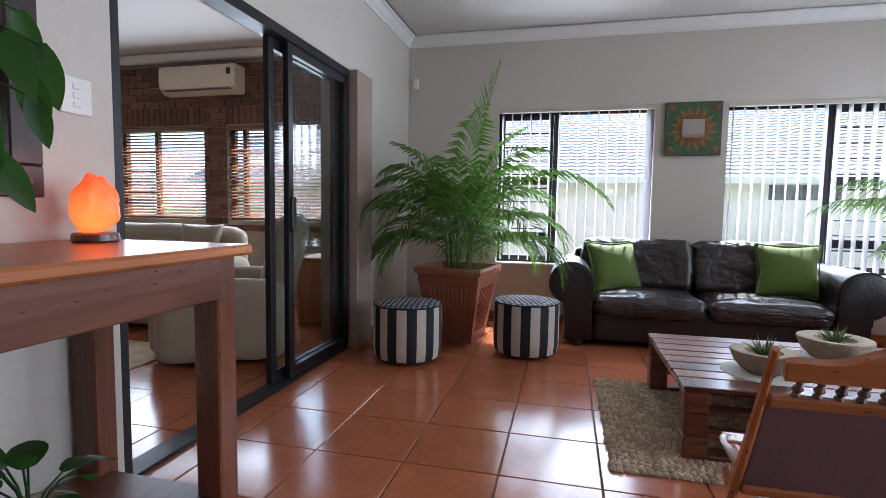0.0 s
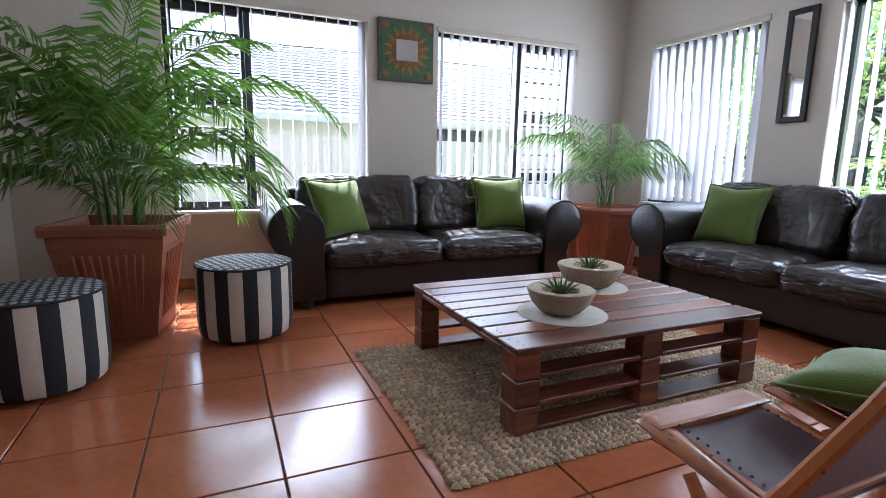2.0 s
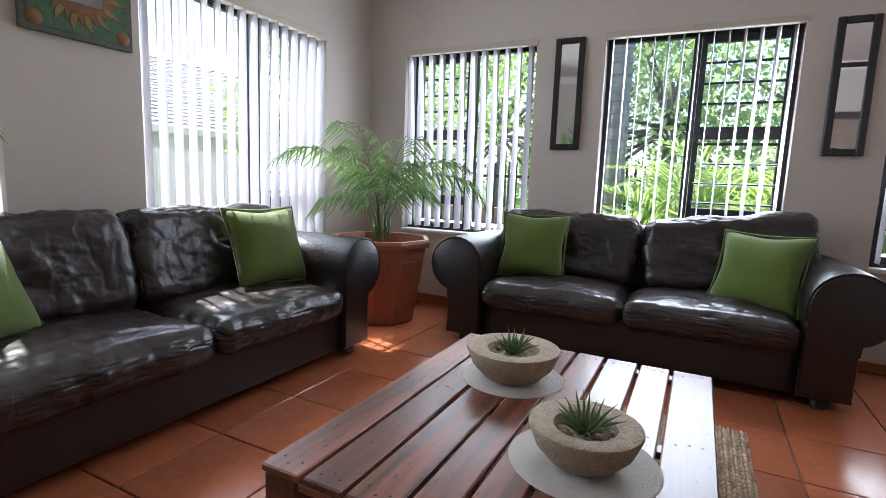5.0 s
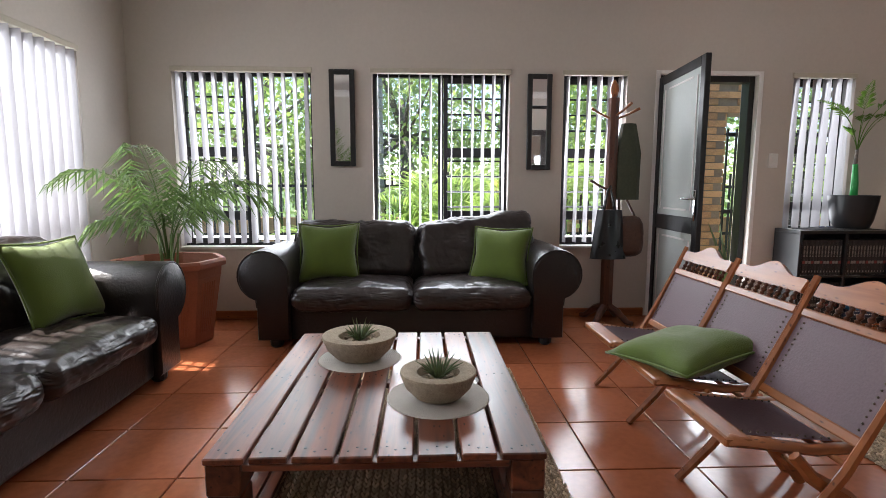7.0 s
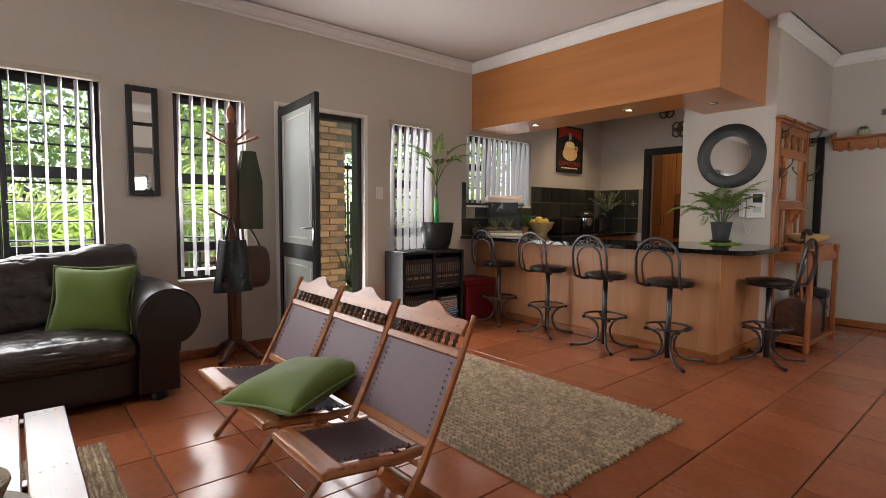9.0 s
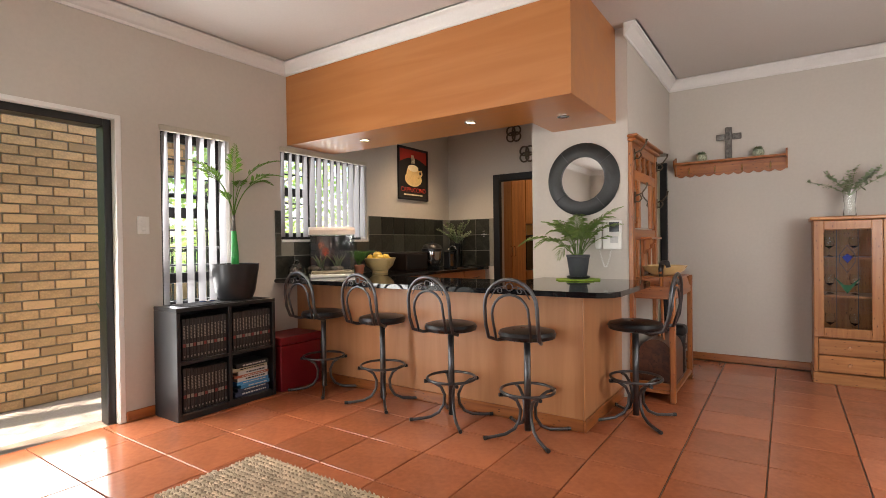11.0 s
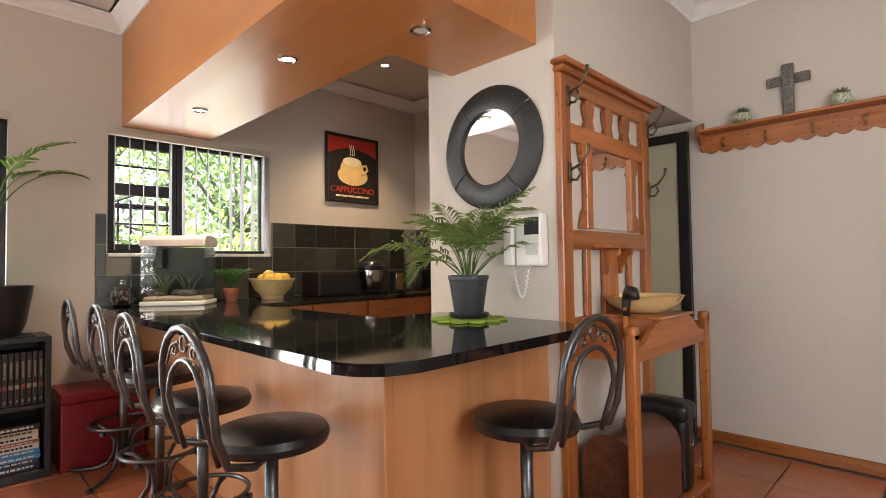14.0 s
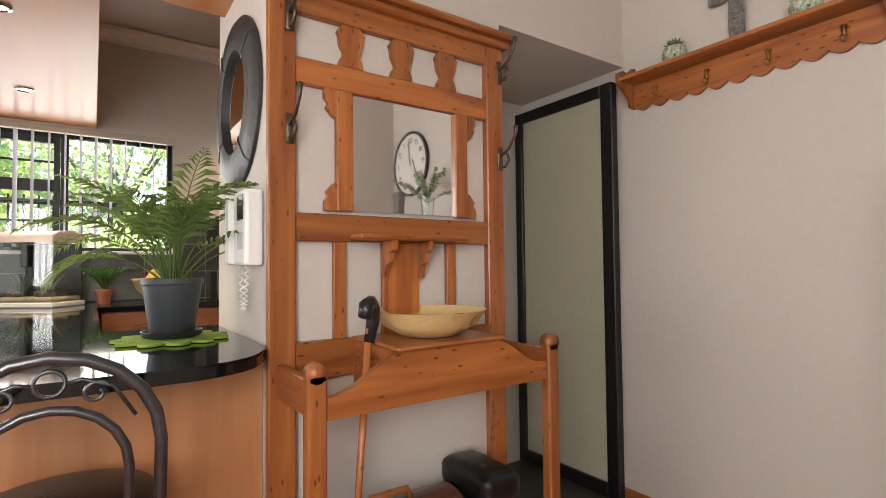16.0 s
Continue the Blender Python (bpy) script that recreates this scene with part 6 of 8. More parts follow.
part("buckle", tube(bmesh.new(), [(-0.124, -0.02, 0.26), (-0.124, 0.02, 0.26), (-0.124, 0.02, 0.22), (-0.124, -0.02, 0.22)], 0.004, 6, True), CHROME, bg2)

# ---- wall shelf with cross and pots ----
ws = thing("wall_shelf", Matrix(), "orange pine wall shelf with scalloped edge and brass hooks", "shelf")
xs0, xs1 = -0.07, 0.87
part("board", span((xs0, SY + 0.002, 1.99), (xs1, SY + 0.13, 2.008), 0.003), PINE[0], ws)
pts = [(xs0, 1.989), (xs0, 1.89)]
for k in range(11):
    for j in range(6):
        f = (k + j / 6) / 11
        pts.append((xs0 + (xs1 - xs0) * f, 1.885 - 0.022 * abs(math.sin(math.pi * (j / 6)))))
pts += [(xs1, 1.885), (xs1, 1.989)]
part("scalloped_board", slab(bmesh.new(), pts, 0.018, Matrix.Translation((0, SY + 0.0115, 0)) @ Matrix(((1, 0, 0, 0), (0, 0, 1, 0), (0, 1, 0, 0), (0, 0, 0, 1)))), PINE[0], ws, "", True)
for x in (xs0 - 0.016, xs1):
    pts = [(0.002, 1.88), (0.04, 1.885), (0.05, 1.92), (0.10, 1.96), (0.135, 1.98), (0.135, 2.03), (0.10, 2.045), (0.06, 2.04), (0.03, 2.07), (0.002, 2.075)]
    part("side_bracket", slab(bmesh.new(), pts, 0.016, Matrix.Translation((x + 0.008, SY, 0)) @ Matrix(((0, 0, 1, 0), (1, 0, 0, 0), (0, 1, 0, 0), (0, 0, 0, 1)))), PINE[2], ws)
for k in range(4):
    x = xs1 - 0.12 - k * (xs1 - xs0 - 0.24) / 3
    part("hook", tube(bmesh.new(), [(x, SY + 0.02, 1.95), (x, SY + 0.045, 1.945), (x, SY + 0.03, 1.92), (x, SY + 0.04, 1.895), (x, SY + 0.06, 1.905)], 0.007, 6), BRASS, ws, "brass hook", "all")
cr = thing("wall_cross", pose(0.395, SY + 0.03, 2.008), "ornate pewter cross standing on the shelf", "cross")
PEW = material("pewter_relief", (0.24, 0.23, 0.21), 0.45, metal=0.6, var=0.6, scale=60, fine=160, bump=0.8)
part("upright", bx((0, 0, 0.16), (0.06, 0.02, 0.32), 0.006), PEW, cr)
for sg in (-1, 1):
    part("arm", bx((sg * 0.07, 0, 0.225), (0.08, 0.018, 0.06), 0.006), PEW, cr)
bo = bmesh.new()
for k in range(7):
    lathe(bo, [(0.014, 0), (0.01, 0.005), (0.001, 0.007)], 8, (0, 0, 0))
    bmesh.ops.transform(bo, matrix=pose(0, 0.01, 0.03 + k * 0.043, -90, 0, 0), verts=bo.verts[-24:])
part("bosses", bo, PEW, cr)
for x, s in [(0.63, 1.0), (0.145, 1.05)]:
    pp = thing("pot_plant", pose(x, SY + 0.075, 2.008), "small succulent in a green latticed pot on the shelf", "pot plant", "shelf pots")
    part("pot", lathe(bmesh.new(), [(0.03, 0), (0.045, 0.012), (0.052, 0.035), (0.044, 0.06), (0.04, 0.064), (0.03, 0.055), (0.001, 0.055)], 18), material("latticed_pot", (0.42, 0.46, 0.33), 0.5, var=0.95, scale=90, fine=120), pp, "", True)
    su = bmesh.new()
    for i in range(22):
        a, e = i * 2.4, radians(70 - 2.5 * i)
        d = Vector((math.cos(a) * math.cos(e), math.sin(a) * math.cos(e), math.sin(e)))
        tube(su, [Vector((0, 0, 0.055)), Vector((0, 0, 0.055)) + d * 0.025, Vector((0, 0, 0.055)) + d * 0.05], [0.006, 0.009, 0.001], 5)
    part("succulent", su, SUCC, pp, "", True)


# ---- display cabinet ----
def display_cabinet():
    c = thing("display_cabinet", pose(-1.16, SY + 0.022, 0), "pale pine display cabinet with leaded glass doors", "cabinet")
    W, D, H = 0.90, 0.43, 1.40
    part("plinth", span((-0.01, 0, 0), (W + 0.01, D + 0.015, 0.09), 0.005), PALE_PINE[0], c)
    for x in (0, W - 0.03):
        part("side", span((x, 0, 0.09), (x + 0.03, D - 0.022, H - 0.03), 0.003), PALE_PINE[2], c)
    part("back", span((0.03, 0, 0.09), (W - 0.03, 0.012, H - 0.03)), PALE_PINE[2], c)
    part("top", span((-0.025, 0, H - 0.03), (W + 0.025, D + 0.03, H), 0.008), PALE_PINE[0], c)
    for z in (0.38, 0.72, 1.04):
        part("shelf", span((0.03, 0.012, z), (W - 0.03, D - 0.05, z + 0.018)), PALE_PINE[0], c)
    for z0, z1 in [(0.10, 0.235), (0.245, 0.375)]:
        for xa, xb in [(0.03, W / 2 - 0.003), (W / 2 + 0.003, W - 0.03)]:
            d = part("drawer", span((xa, D - 0.04, z0), (xb, D, z1), 0.004), PALE_PINE[0], c)
            part("knob", lathe(bmesh.new(), [(0.008, 0), (0.01, 0.008), (0.017, 0.014), (0.015, 0.024), (0.001, 0.028)], 12, ((xa + xb) / 2, D, (z0 + z1) / 2)), PALE_PINE[0], d, "", True)
            for o in d.children:
                cx, cz = (xa + xb) / 2, (z0 + z1) / 2
                for v in o.data.vertices:
                    dz = v.co.z - cz
                    v.co.z, v.co.y = cz + (v.co.y - D), D + dz
    lead = GUNMETAL
    for xa, xb in [(0.0, W / 2 - 0.002), (W / 2 + 0.002, W)]:
        f = bmesh.new()
        for a, b in [((xa, 0.39), (xa + 0.07, H - 0.035)), ((xb - 0.07, 0.39), (xb, H - 0.035)), ((xa + 0.07, 0.39), (xb - 0.07, 0.47)), ((xa + 0.07, H - 0.11), (xb - 0.07, H - 0.035))]:
            span_in(f, (a[0], D - 0.02, a[1]), (b[0], D + 0.002, b[1]), 0.004)
        dr = part("door", f, PALE_PINE[2], c, "pine door with leaded glass")
        g = part("pane", span((xa + 0.065, D - 0.012, 0.465), (xb - 0.065, D - 0.008, H - 0.105)), GLASSWARE, dr)
        xm = (xa + xb) / 2
        ld = bmesh.new()
        for x in (xm - 0.07, xm + 0.07):
            tube(ld, [(x, D - 0.006, 0.47), (x, D - 0.006, H - 0.11)], 0.0025, 5)
        tube(ld, [(xm, D - 0.006, 1.16), (xm - 0.05, D - 0.006, 1.08), (xm - 0.05, D - 0.006, 1.02), (xm, D - 0.006, 0.93), (xm + 0.05, D - 0.006, 1.02), (xm + 0.05, D - 0.006, 1.08)], 0.003, 5, True)
        part("leading", ld, lead, dr)
        part("blue_glass", slab(bmesh.new(), [(0, 0.03), (0.035, 0), (0, -0.05), (-0.035, 0)], 0.004, pose(xm, D - 0.006, 1.06, 90, 0, 0)), material("blue_glass", (0.02, 0.03, 0.18), 0.1), dr)
        part("green_glass", slab(bmesh.new(), [(0, -0.1), (0.09, 0.04), (0.02, -0.03), (-0.02, -0.03), (-0.09, 0.04)], 0.004, pose(xm, D - 0.006, 0.86, 90, 0, 0)), material("green_glass", (0.03, 0.10, 0.05), 0.1), dr)
    rnd = random.Random(3)
    for z in (0.739, 1.059, 0.399):
        for k in range(5):
            gx = 0.1 + k * 0.17
            gl = thing("drinking_glass", pose(-1.16 + gx, SY + 0.022 + rnd.uniform(0.14, 0.26), z), "clear glass on a cabinet shelf", "glass", "glasses in the cabinet")
            part("bowl", lathe(bmesh.new(), [(0.03, 0), (0.028, 0.004), (0.006, 0.012), (0.006, 0.07), (0.03, 0.09), (0.038, 0.13), (0.033, 0.17), (0.031, 0.17), (0.035, 0.13), (0.028, 0.094), (0.001, 0.08)], 16), GLASSWARE, gl, "", True)


display_cabinet()
CLOCKFACE = material("clock_face", (0.72, 0.70, 0.64), 0.5, var=0.1, scale=6)
ck = thing("wall_clock", pose(-1.08, SY + 0.015, 1.97, 90, 0, 180), "large round white clock with black numerals", "clock")
part("rim", lathe(bmesh.new(), [(0.245, -0.012), (0.26, -0.01), (0.262, 0.012), (0.245, 0.016), (0.24, 0.006)], 48, caps=False), BLACKPLAST, ck, "", True)
part("face", lathe(bmesh.new(), [(0.246, 0.004), (0.001, 0.004)], 48, caps=False), CLOCKFACE, ck)
for n in range(1, 13):
    a = radians(90 - 30 * n)
    words(str(n), 0.06, pose(0.19 * math.cos(a), 0.19 * math.sin(a) - 0.021, 0.005), BLACKPLAST, ck, "numeral")
part("hour_hand", bx((-0.045, -0.075, 0.008), (0.012, 0.18, 0.002), 0, Matrix.Rotation(radians(-25), 4, "Z")), BLACKPLAST, ck)
part("minute_hand", bx((0.0, 0.08, 0.01), (0.01, 0.2, 0.002), 0, Matrix.Rotation(radians(-6), 4, "Z")), BLACKPLAST, ck)

# ---- plants ----
def frond(bm, base, az, e0, bend, length, leaf, n=34, droop=0.35, width=0.011, start=0.22, seed=0, twist=0.0):
    """A feather-palm frond: a thin arching rib with paired drooping leaflets."""
    rnd = random.Random(seed)
    N = 18
    pts, dirs = [Vector(base)], []
    for i in range(N):
        s = i / (N - 1)
        e = e0 - bend * s ** 1.4
        d = Vector((math.cos(az + twist * s) * math.cos(e), math.sin(az + twist * s) * math.cos(e), math.sin(e)))
        dirs.append(d)
        pts.append(pts[-1] + d * length / N)
    tube(bm, pts, [0.0055 * (1 - 0.85 * i / N) * (length ** 0.4) for i in range(N + 1)], 4)
    for k in range(n):
        s = start + (1 - start) * k / (n - 1)
        f = s * N
        i = min(int(f), N - 1)
        p = pts[i].lerp(pts[i + 1], f - i)
        d = dirs[i]
        side = d.cross(Vector((0, 0, 1)))
        side = side.normalized() if side.length > 1e-3 else Vector((1, 0, 0))
        up = side.cross(d)
        L = leaf * (0.45 + 0.75 * math.sin(math.pi * min(1, 0.15 + s * 0.85)) ) * (1 - 0.45 * max(0, s - 0.7) / 0.3)
        for sg in (-1, 1):
            q = (d * (0.55 + 0.5 * s) + side * sg * (1.0 - 0.3 * s) + up * 0.35).normalized()
            q = (q + Vector((rnd.uniform(-1, 1), rnd.uniform(-1, 1), rnd.uniform(-1, 1))) * 0.1).normalized()
            l = L * rnd.uniform(0.85, 1.1)
            a = p
            b = p + q * l * 0.45 + Vector((0, 0, -droop * l * 0.08))
            c = p + q * l * 0.95 + Vector((0, 0, -droop * l * 0.55))
            w = d * width * 0.5 * (0.6 + 0.6 * l / leaf)
            va = bm.verts.new(a)
            v1, v2 = bm.verts.new(b + w), bm.verts.new(b - w)
            vc = bm.verts.new(c)
            vm = bm.verts.new(b + up * width * 0.25)
            bm.faces.new((va, v1, vm))
            bm.faces.new((va, vm, v2))
            bm.faces.new((v1, vc, vm))
            bm.faces.new((vm, vc, v2))
    return bm


def fluted_pot(parent, rb, rt, h, sides, turn):
    k = 1 / math.cos(math.pi / sides)
    prof = [(rb * k * 0.97, 0), (rb * k, 0.02), (rb * k * 1.01, 0.06), (rt * k * 0.93, h - 0.13), (rt * k * 0.94, h - 0.125), (rt * k * 0.955, h - 0.06), (rt * k * 1.03, h - 0.055), (rt * k * 1.05, h - 0.02), (rt * k * 1.03, h), (rt * k * 0.94, h), (rt * k * 0.91, h - 0.05), (rt * k * 0.9, h - 0.09)]
    pot = part("pot", lathe(bmesh.new(), prof, sides, turn=turn), TERRA, parent, "terracotta coloured pot")
    ri = bmesh.new()
    for s in range(sides):
        a = turn + (s + 0.5) * 2 * math.pi / sides
        wb, wt = rb * math.tan(math.pi / sides), rt * 0.93 * math.tan(math.pi / sides)
        nr = 9 if sides == 4 else 6
        for j in range(nr):
            u = (j / (nr - 1) * 2 - 1) * (0.62 if sides == 4 else 0.5)
            t = Vector((-math.sin(a), math.cos(a), 0))
            o = Vector((math.cos(a), math.sin(a), 0))
            p0 = o * (rb * 1.015) + t * u * wb + Vector((0, 0, 0.09))
            p1 = o * (rt * 0.918) + t * u * wt + Vector((0, 0, h - 0.16))
            tube(ri, [p0, p1], 0.0085, 6)
    part("ribs", ri, TERRA, pot)
    part("soil", lathe(bmesh.new(), [(rt * k * 0.9, h - 0.085), (0.001, h - 0.07)], sides, turn=turn, caps=False), SOIL, parent)


def big_palm():
    p = thing("potted_palm", pose(-0.63, 4.34, 0), "large bushy areca palm in a square ribbed terracotta pot", "potted plant")
    fluted_pot(p, 0.19, 0.28, 0.63, 4, radians(45 - 9))
    rnd = random.Random(11)
    for i in range(9):
        a = i * 2.4
        r = 0.06 + 0.05 * rnd.random()
        part("stem", tube(bmesh.new(), [(r * math.cos(a), r * math.sin(a), 0.54), (1.3 * r * math.cos(a), 1.3 * r * math.sin(a), 0.85), (2.0 * r * math.cos(a), 2.0 * r * math.sin(a), 1.05)], [0.014, 0.012, 0.007], 6), STEM, p, "", "all")
    k = 0
    for ring, (count, e, bend, ln, z) in enumerate([(5, 86, 62, 1.15, 0.95), (7, 79, 100, 1.3, 0.9), (8, 70, 128, 1.4, 0.82), (8, 58, 135, 1.3, 0.76), (7, 44, 122, 1.0, 0.7)]):
        for i in range(count):
            az = 2 * math.pi * (i + 0.37 * ring) / count + rnd.uniform(-0.2, 0.2)
            r = 0.08
            s = ln * rnd.uniform(0.85, 1.1)
            # keep clear of the walls
            ex, ey = math.cos(az), math.sin(az)
            if ey > 0.2:
                s *= 1 - 0.5 * ey
            if ex < -0.5:
                s *= 0.86
            bm = frond(bmesh.new(), (r * ex, r * ey, z), az, radians(e + rnd.uniform(-6, 6)), radians(bend + rnd.uniform(-12, 12)), s, 0.29, 30, 0.95, 0.021, 0.24, k, rnd.uniform(-0.25, 0.25))
            part("frond", bm, LEAF, p)
            k += 1
    part("frond", frond(bmesh.new(), (0.05, -0.03, 1.0), radians(-5), radians(82), radians(10), 1.32, 0.26, 30, 0.1, 0.0125, 0.45, 99), LEAF, p, "tall young frond")


def corner_palm():
    p = thing("potted_palm", pose(3.10, 4.68, 0), "slender areca palm in an octagonal ribbed terracotta pot", "potted plant")
    fluted_pot(p, 0.255, 0.345, 0.62, 8, radians(10))
    rnd = random.Random(21)
    for i in range(5):
        a = i * 1.3
        part("stem", tube(bmesh.new(), [(0.05 * math.cos(a), 0.05 * math.sin(a), 0.54), (0.07 * math.cos(a), 0.07 * math.sin(a), 0.8)], [0.009, 0.007], 6), STEM, p, "", "all")
    for i in range(9):
        az = 2 * math.pi * i / 9 + rnd.uniform(-0.2, 0.2)
        ex, ey = math.cos(az), math.sin(az)
        s = rnd.uniform(0.75, 1.0)
        if ex > 0.2 or ey > 0.2:
            s *= 0.62
        bm = frond(bmesh.new(), (0.03 * ex, 0.03 * ey, 0.62), az, radians(rnd.uniform(76, 89)), radians(rnd.uniform(95, 140)), s * 1.35, 0.28, 22, 1.45, 0.017, 0.3, 200 + i, rnd.uniform(-0.2, 0.2))
        part("frond", bm, LEAF_GREY, p)
    for az, ln in [(radians(195), 1.15), (radians(262), 1.05), (radians(232), 1.0)]:
        part("frond", frond(bmesh.new(), (0, 0, 0.62), az, radians(76), radians(100), ln, 0.28, 24, 1.3, 0.017, 0.32, int(ln * 100)), LEAF_GREY, p)


big_palm()
corner_palm()


def counter_palm():
    p = thing("potted_palm", pose(1.27, -2.29, CT + 0.011), "small parlour palm in a dark grey pot on the worktop", "potted plant")
    part("pot", lathe(bmesh.new(), [(0.062, 0.014), (0.065, 0.02), (0.086, 0.165), (0.09, 0.168), (0.09, 0.185), (0.082, 0.185), (0.078, 0.165), (0.001, 0.165)], 28), material("dark_grey_plastic", (0.035, 0.04, 0.045), 0.5, var=0.2), p, "dark grey plastic pot", True)
    part("saucer", lathe(bmesh.new(), [(0.07, 0), (0.085, 0.004), (0.09, 0.02), (0.086, 0.02), (0.075, 0.008), (0.001, 0.007)], 28), BLACKPLAST, p, "black saucer", True)
    rnd = random.Random(31)
    for i in range(22):
        az = 2.4 * i
        e = rnd.uniform(64, 82) if i < 14 else rnd.uniform(34, 58)
        bm = frond(bmesh.new(), (0.02 * math.cos(az), 0.02 * math.sin(az), 0.165), az, radians(e + 10), radians(rnd.uniform(58, 112)), rnd.uniform(0.34, 0.52), 0.115, 16, 0.75, 0.0135, 0.36, 300 + i, rnd.uniform(-0.5, 0.5))
        part("frond", bm, LEAF_LIME, p)
    m = thing("flower_mat", pose(1.27, -2.29, CT), "petal-shaped lime green felt mat on the worktop", "mat")
    out = [((0.13 + 0.04 * abs(math.sin(a * 5.5))) * math.cos(a), (0.13 + 0.04 * abs(math.sin(a * 5.5))) * math.sin(a)) for a in [2 * math.pi * k / 110 for k in range(110)]]
    part("felt", slab(bmesh.new(), out, 0.008, Matrix.Translation((0, 0, 0.005))), material("lime_felt", (0.22, 0.33, 0.035), 0.95, var=0.15, scale=30), m)


counter_palm()


def shelf_palm():
    p = thing("potted_palm", pose(3.565, -0.85, 0.7945) @ Matrix.Scale(1.16, 4), "young palm with green stem in a black pot on the bookcase", "potted plant")
    part("pot", lathe(bmesh.new(), [(0.095, 0), (0.107, 0.004), (0.128, 0.06), (0.15, 0.2), (0.155, 0.245), (0.147, 0.245), (0.138, 0.21), (0.001, 0.21)], 30), BLACKPLAST, p, "black plastic pot", True)
    part("wrap", tube(bmesh.new(), [(0, 0, 0.2), (0.003, 0.0, 0.33), (0.006, 0.005, 0.47)], [0.026, 0.024, 0.017], 12), material("green_wrap", (0.03, 0.36, 0.08), 0.35, var=0.2), p, "bright green wrapped stem", "all")
    part("stem", tube(bmesh.new(), [(0.006, 0.005, 0.46), (0.004, 0.004, 0.58)], [0.014, 0.009], 8), BARK, p, "", "all")
    for i, (az, e, b, l) in enumerate([(200, 72, 86, 0.46), (20, 78, 40, 0.2), (285, 68, 84, 0.5), (110, 72, 80, 0.46), (150, 84, 58, 0.5), (250, 84, 76, 0.52), (85, 80, 70, 0.46), (310, 76, 72, 0.4)]):
        part("frond", frond(bmesh.new(), (0.004, 0.004, 0.56), radians(az), radians(e), radians(b), l * 1.1, 0.085, 17, 0.4, 0.016, 0.56, 400 + i), LEAF, p)


shelf_palm()
cb2 = thing("sunglasses", pose(3.47, -0.55, 0.7945), "dark blue sunglasses lying on the bookcase", "sunglasses")
for k in (-1, 1):
    part("lens", lathe(bmesh.new(), [(0.026, 0.018), (0.022, 0.026), (0.001, 0.028)], 14, (0, k * 0.034, 0.0)), material("blue_lens", (0.02, 0.04, 0.09), 0.1), cb2, "", True)
    part("temple", tube(bmesh.new(), [(0, k * 0.06, 0.02), (0.1, k * 0.055, 0.01), (0.13, k * 0.05, 0.006)], 0.004, 5), BLACKPLAST, cb2)


# ---- eucalyptus vases ----
def spray(parent, n, ln, seed, z0, spread=1.0):
    rnd = random.Random(seed)
    for i in range(n):
        az, e = rnd.random() * 6.28, radians(rnd.uniform(35, 80))
        bm = bmesh.new()
        d = Vector((math.cos(az) * math.cos(e) * spread, math.sin(az) * math.cos(e) * spread, math.sin(e)))
        l = ln * rnd.uniform(0.7, 1.1)
        pts = [Vector((0, 0, z0)) + d * l * s + Vector((0, 0, -0.25 * l * s * s)) for s in (0, 0.33, 0.66, 1)]
        tube(bm, pts, [0.003, 0.0025, 0.002, 0.001], 4)
        for k in range(16):
            s = 0.25 + 0.75 * k / 15
            j = min(int(s * 3), 2)
            p = pts[j].lerp(pts[j + 1], s * 3 - j)
            for sg in (-1, 1):
                q = Vector((rnd.uniform(-1, 1), rnd.uniform(-1, 1), rnd.uniform(-0.4, 0.8))).normalized()
                w = q.cross(Vector((0.3, 0.2, 1))).normalized()
                L = rnd.uniform(0.025, 0.04)
                vs = [bm.verts.new(p + q * L * a + w * L * b) for a, b in ((0, 0), (0.35, 0.36), (0.8, 0.3), (1, 0), (0.8, -0.3), (0.35, -0.36))]
                bm.faces.new(vs)
        part("sprig", bm, EUCA, parent)


v1 = thing("eucalyptus_vase", pose(3.50, -4.04, CT), "black vase of grey-green eucalyptus on the worktop", "vase")
part("vase", lathe(bmesh.new(), [(0.04, 0), (0.045, 0.01), (0.035, 0.15), (0.045, 0.29), (0.04, 0.3), (0.03, 0.28), (0.001, 0.27)], 18), BLACKPLAST, v1, "black vase", True)
spray(v1, 17, 0.44, 5, 0.29)
v2 = thing("eucalyptus_vase", pose(-0.52, SY + 0.22, 1.40), "clear glass vase of eucalyptus on the cabinet", "vase")
part("vase", lathe(bmesh.new(), [(0.045, 0), (0.048, 0.005), (0.038, 0.1), (0.05, 0.22), (0.047, 0.22), (0.034, 0.1), (0.042, 0.012), (0.001, 0.01)], 20), GLASSWARE, v2, "", True)
spray(v2, 11, 0.36, 8, 0.18, 1.5)
v3 = thing("glass_vase", pose(-0.92, SY + 0.22, 1.40), "tall dark glass vase on the cabinet", "vase")
part("vase", lathe(bmesh.new(), [(0.05, 0), (0.045, 0.02), (0.04, 0.2), (0.05, 0.3), (0.046, 0.3), (0.036, 0.2), (0.001, 0.02)], 20), PEW, v3, "", True)

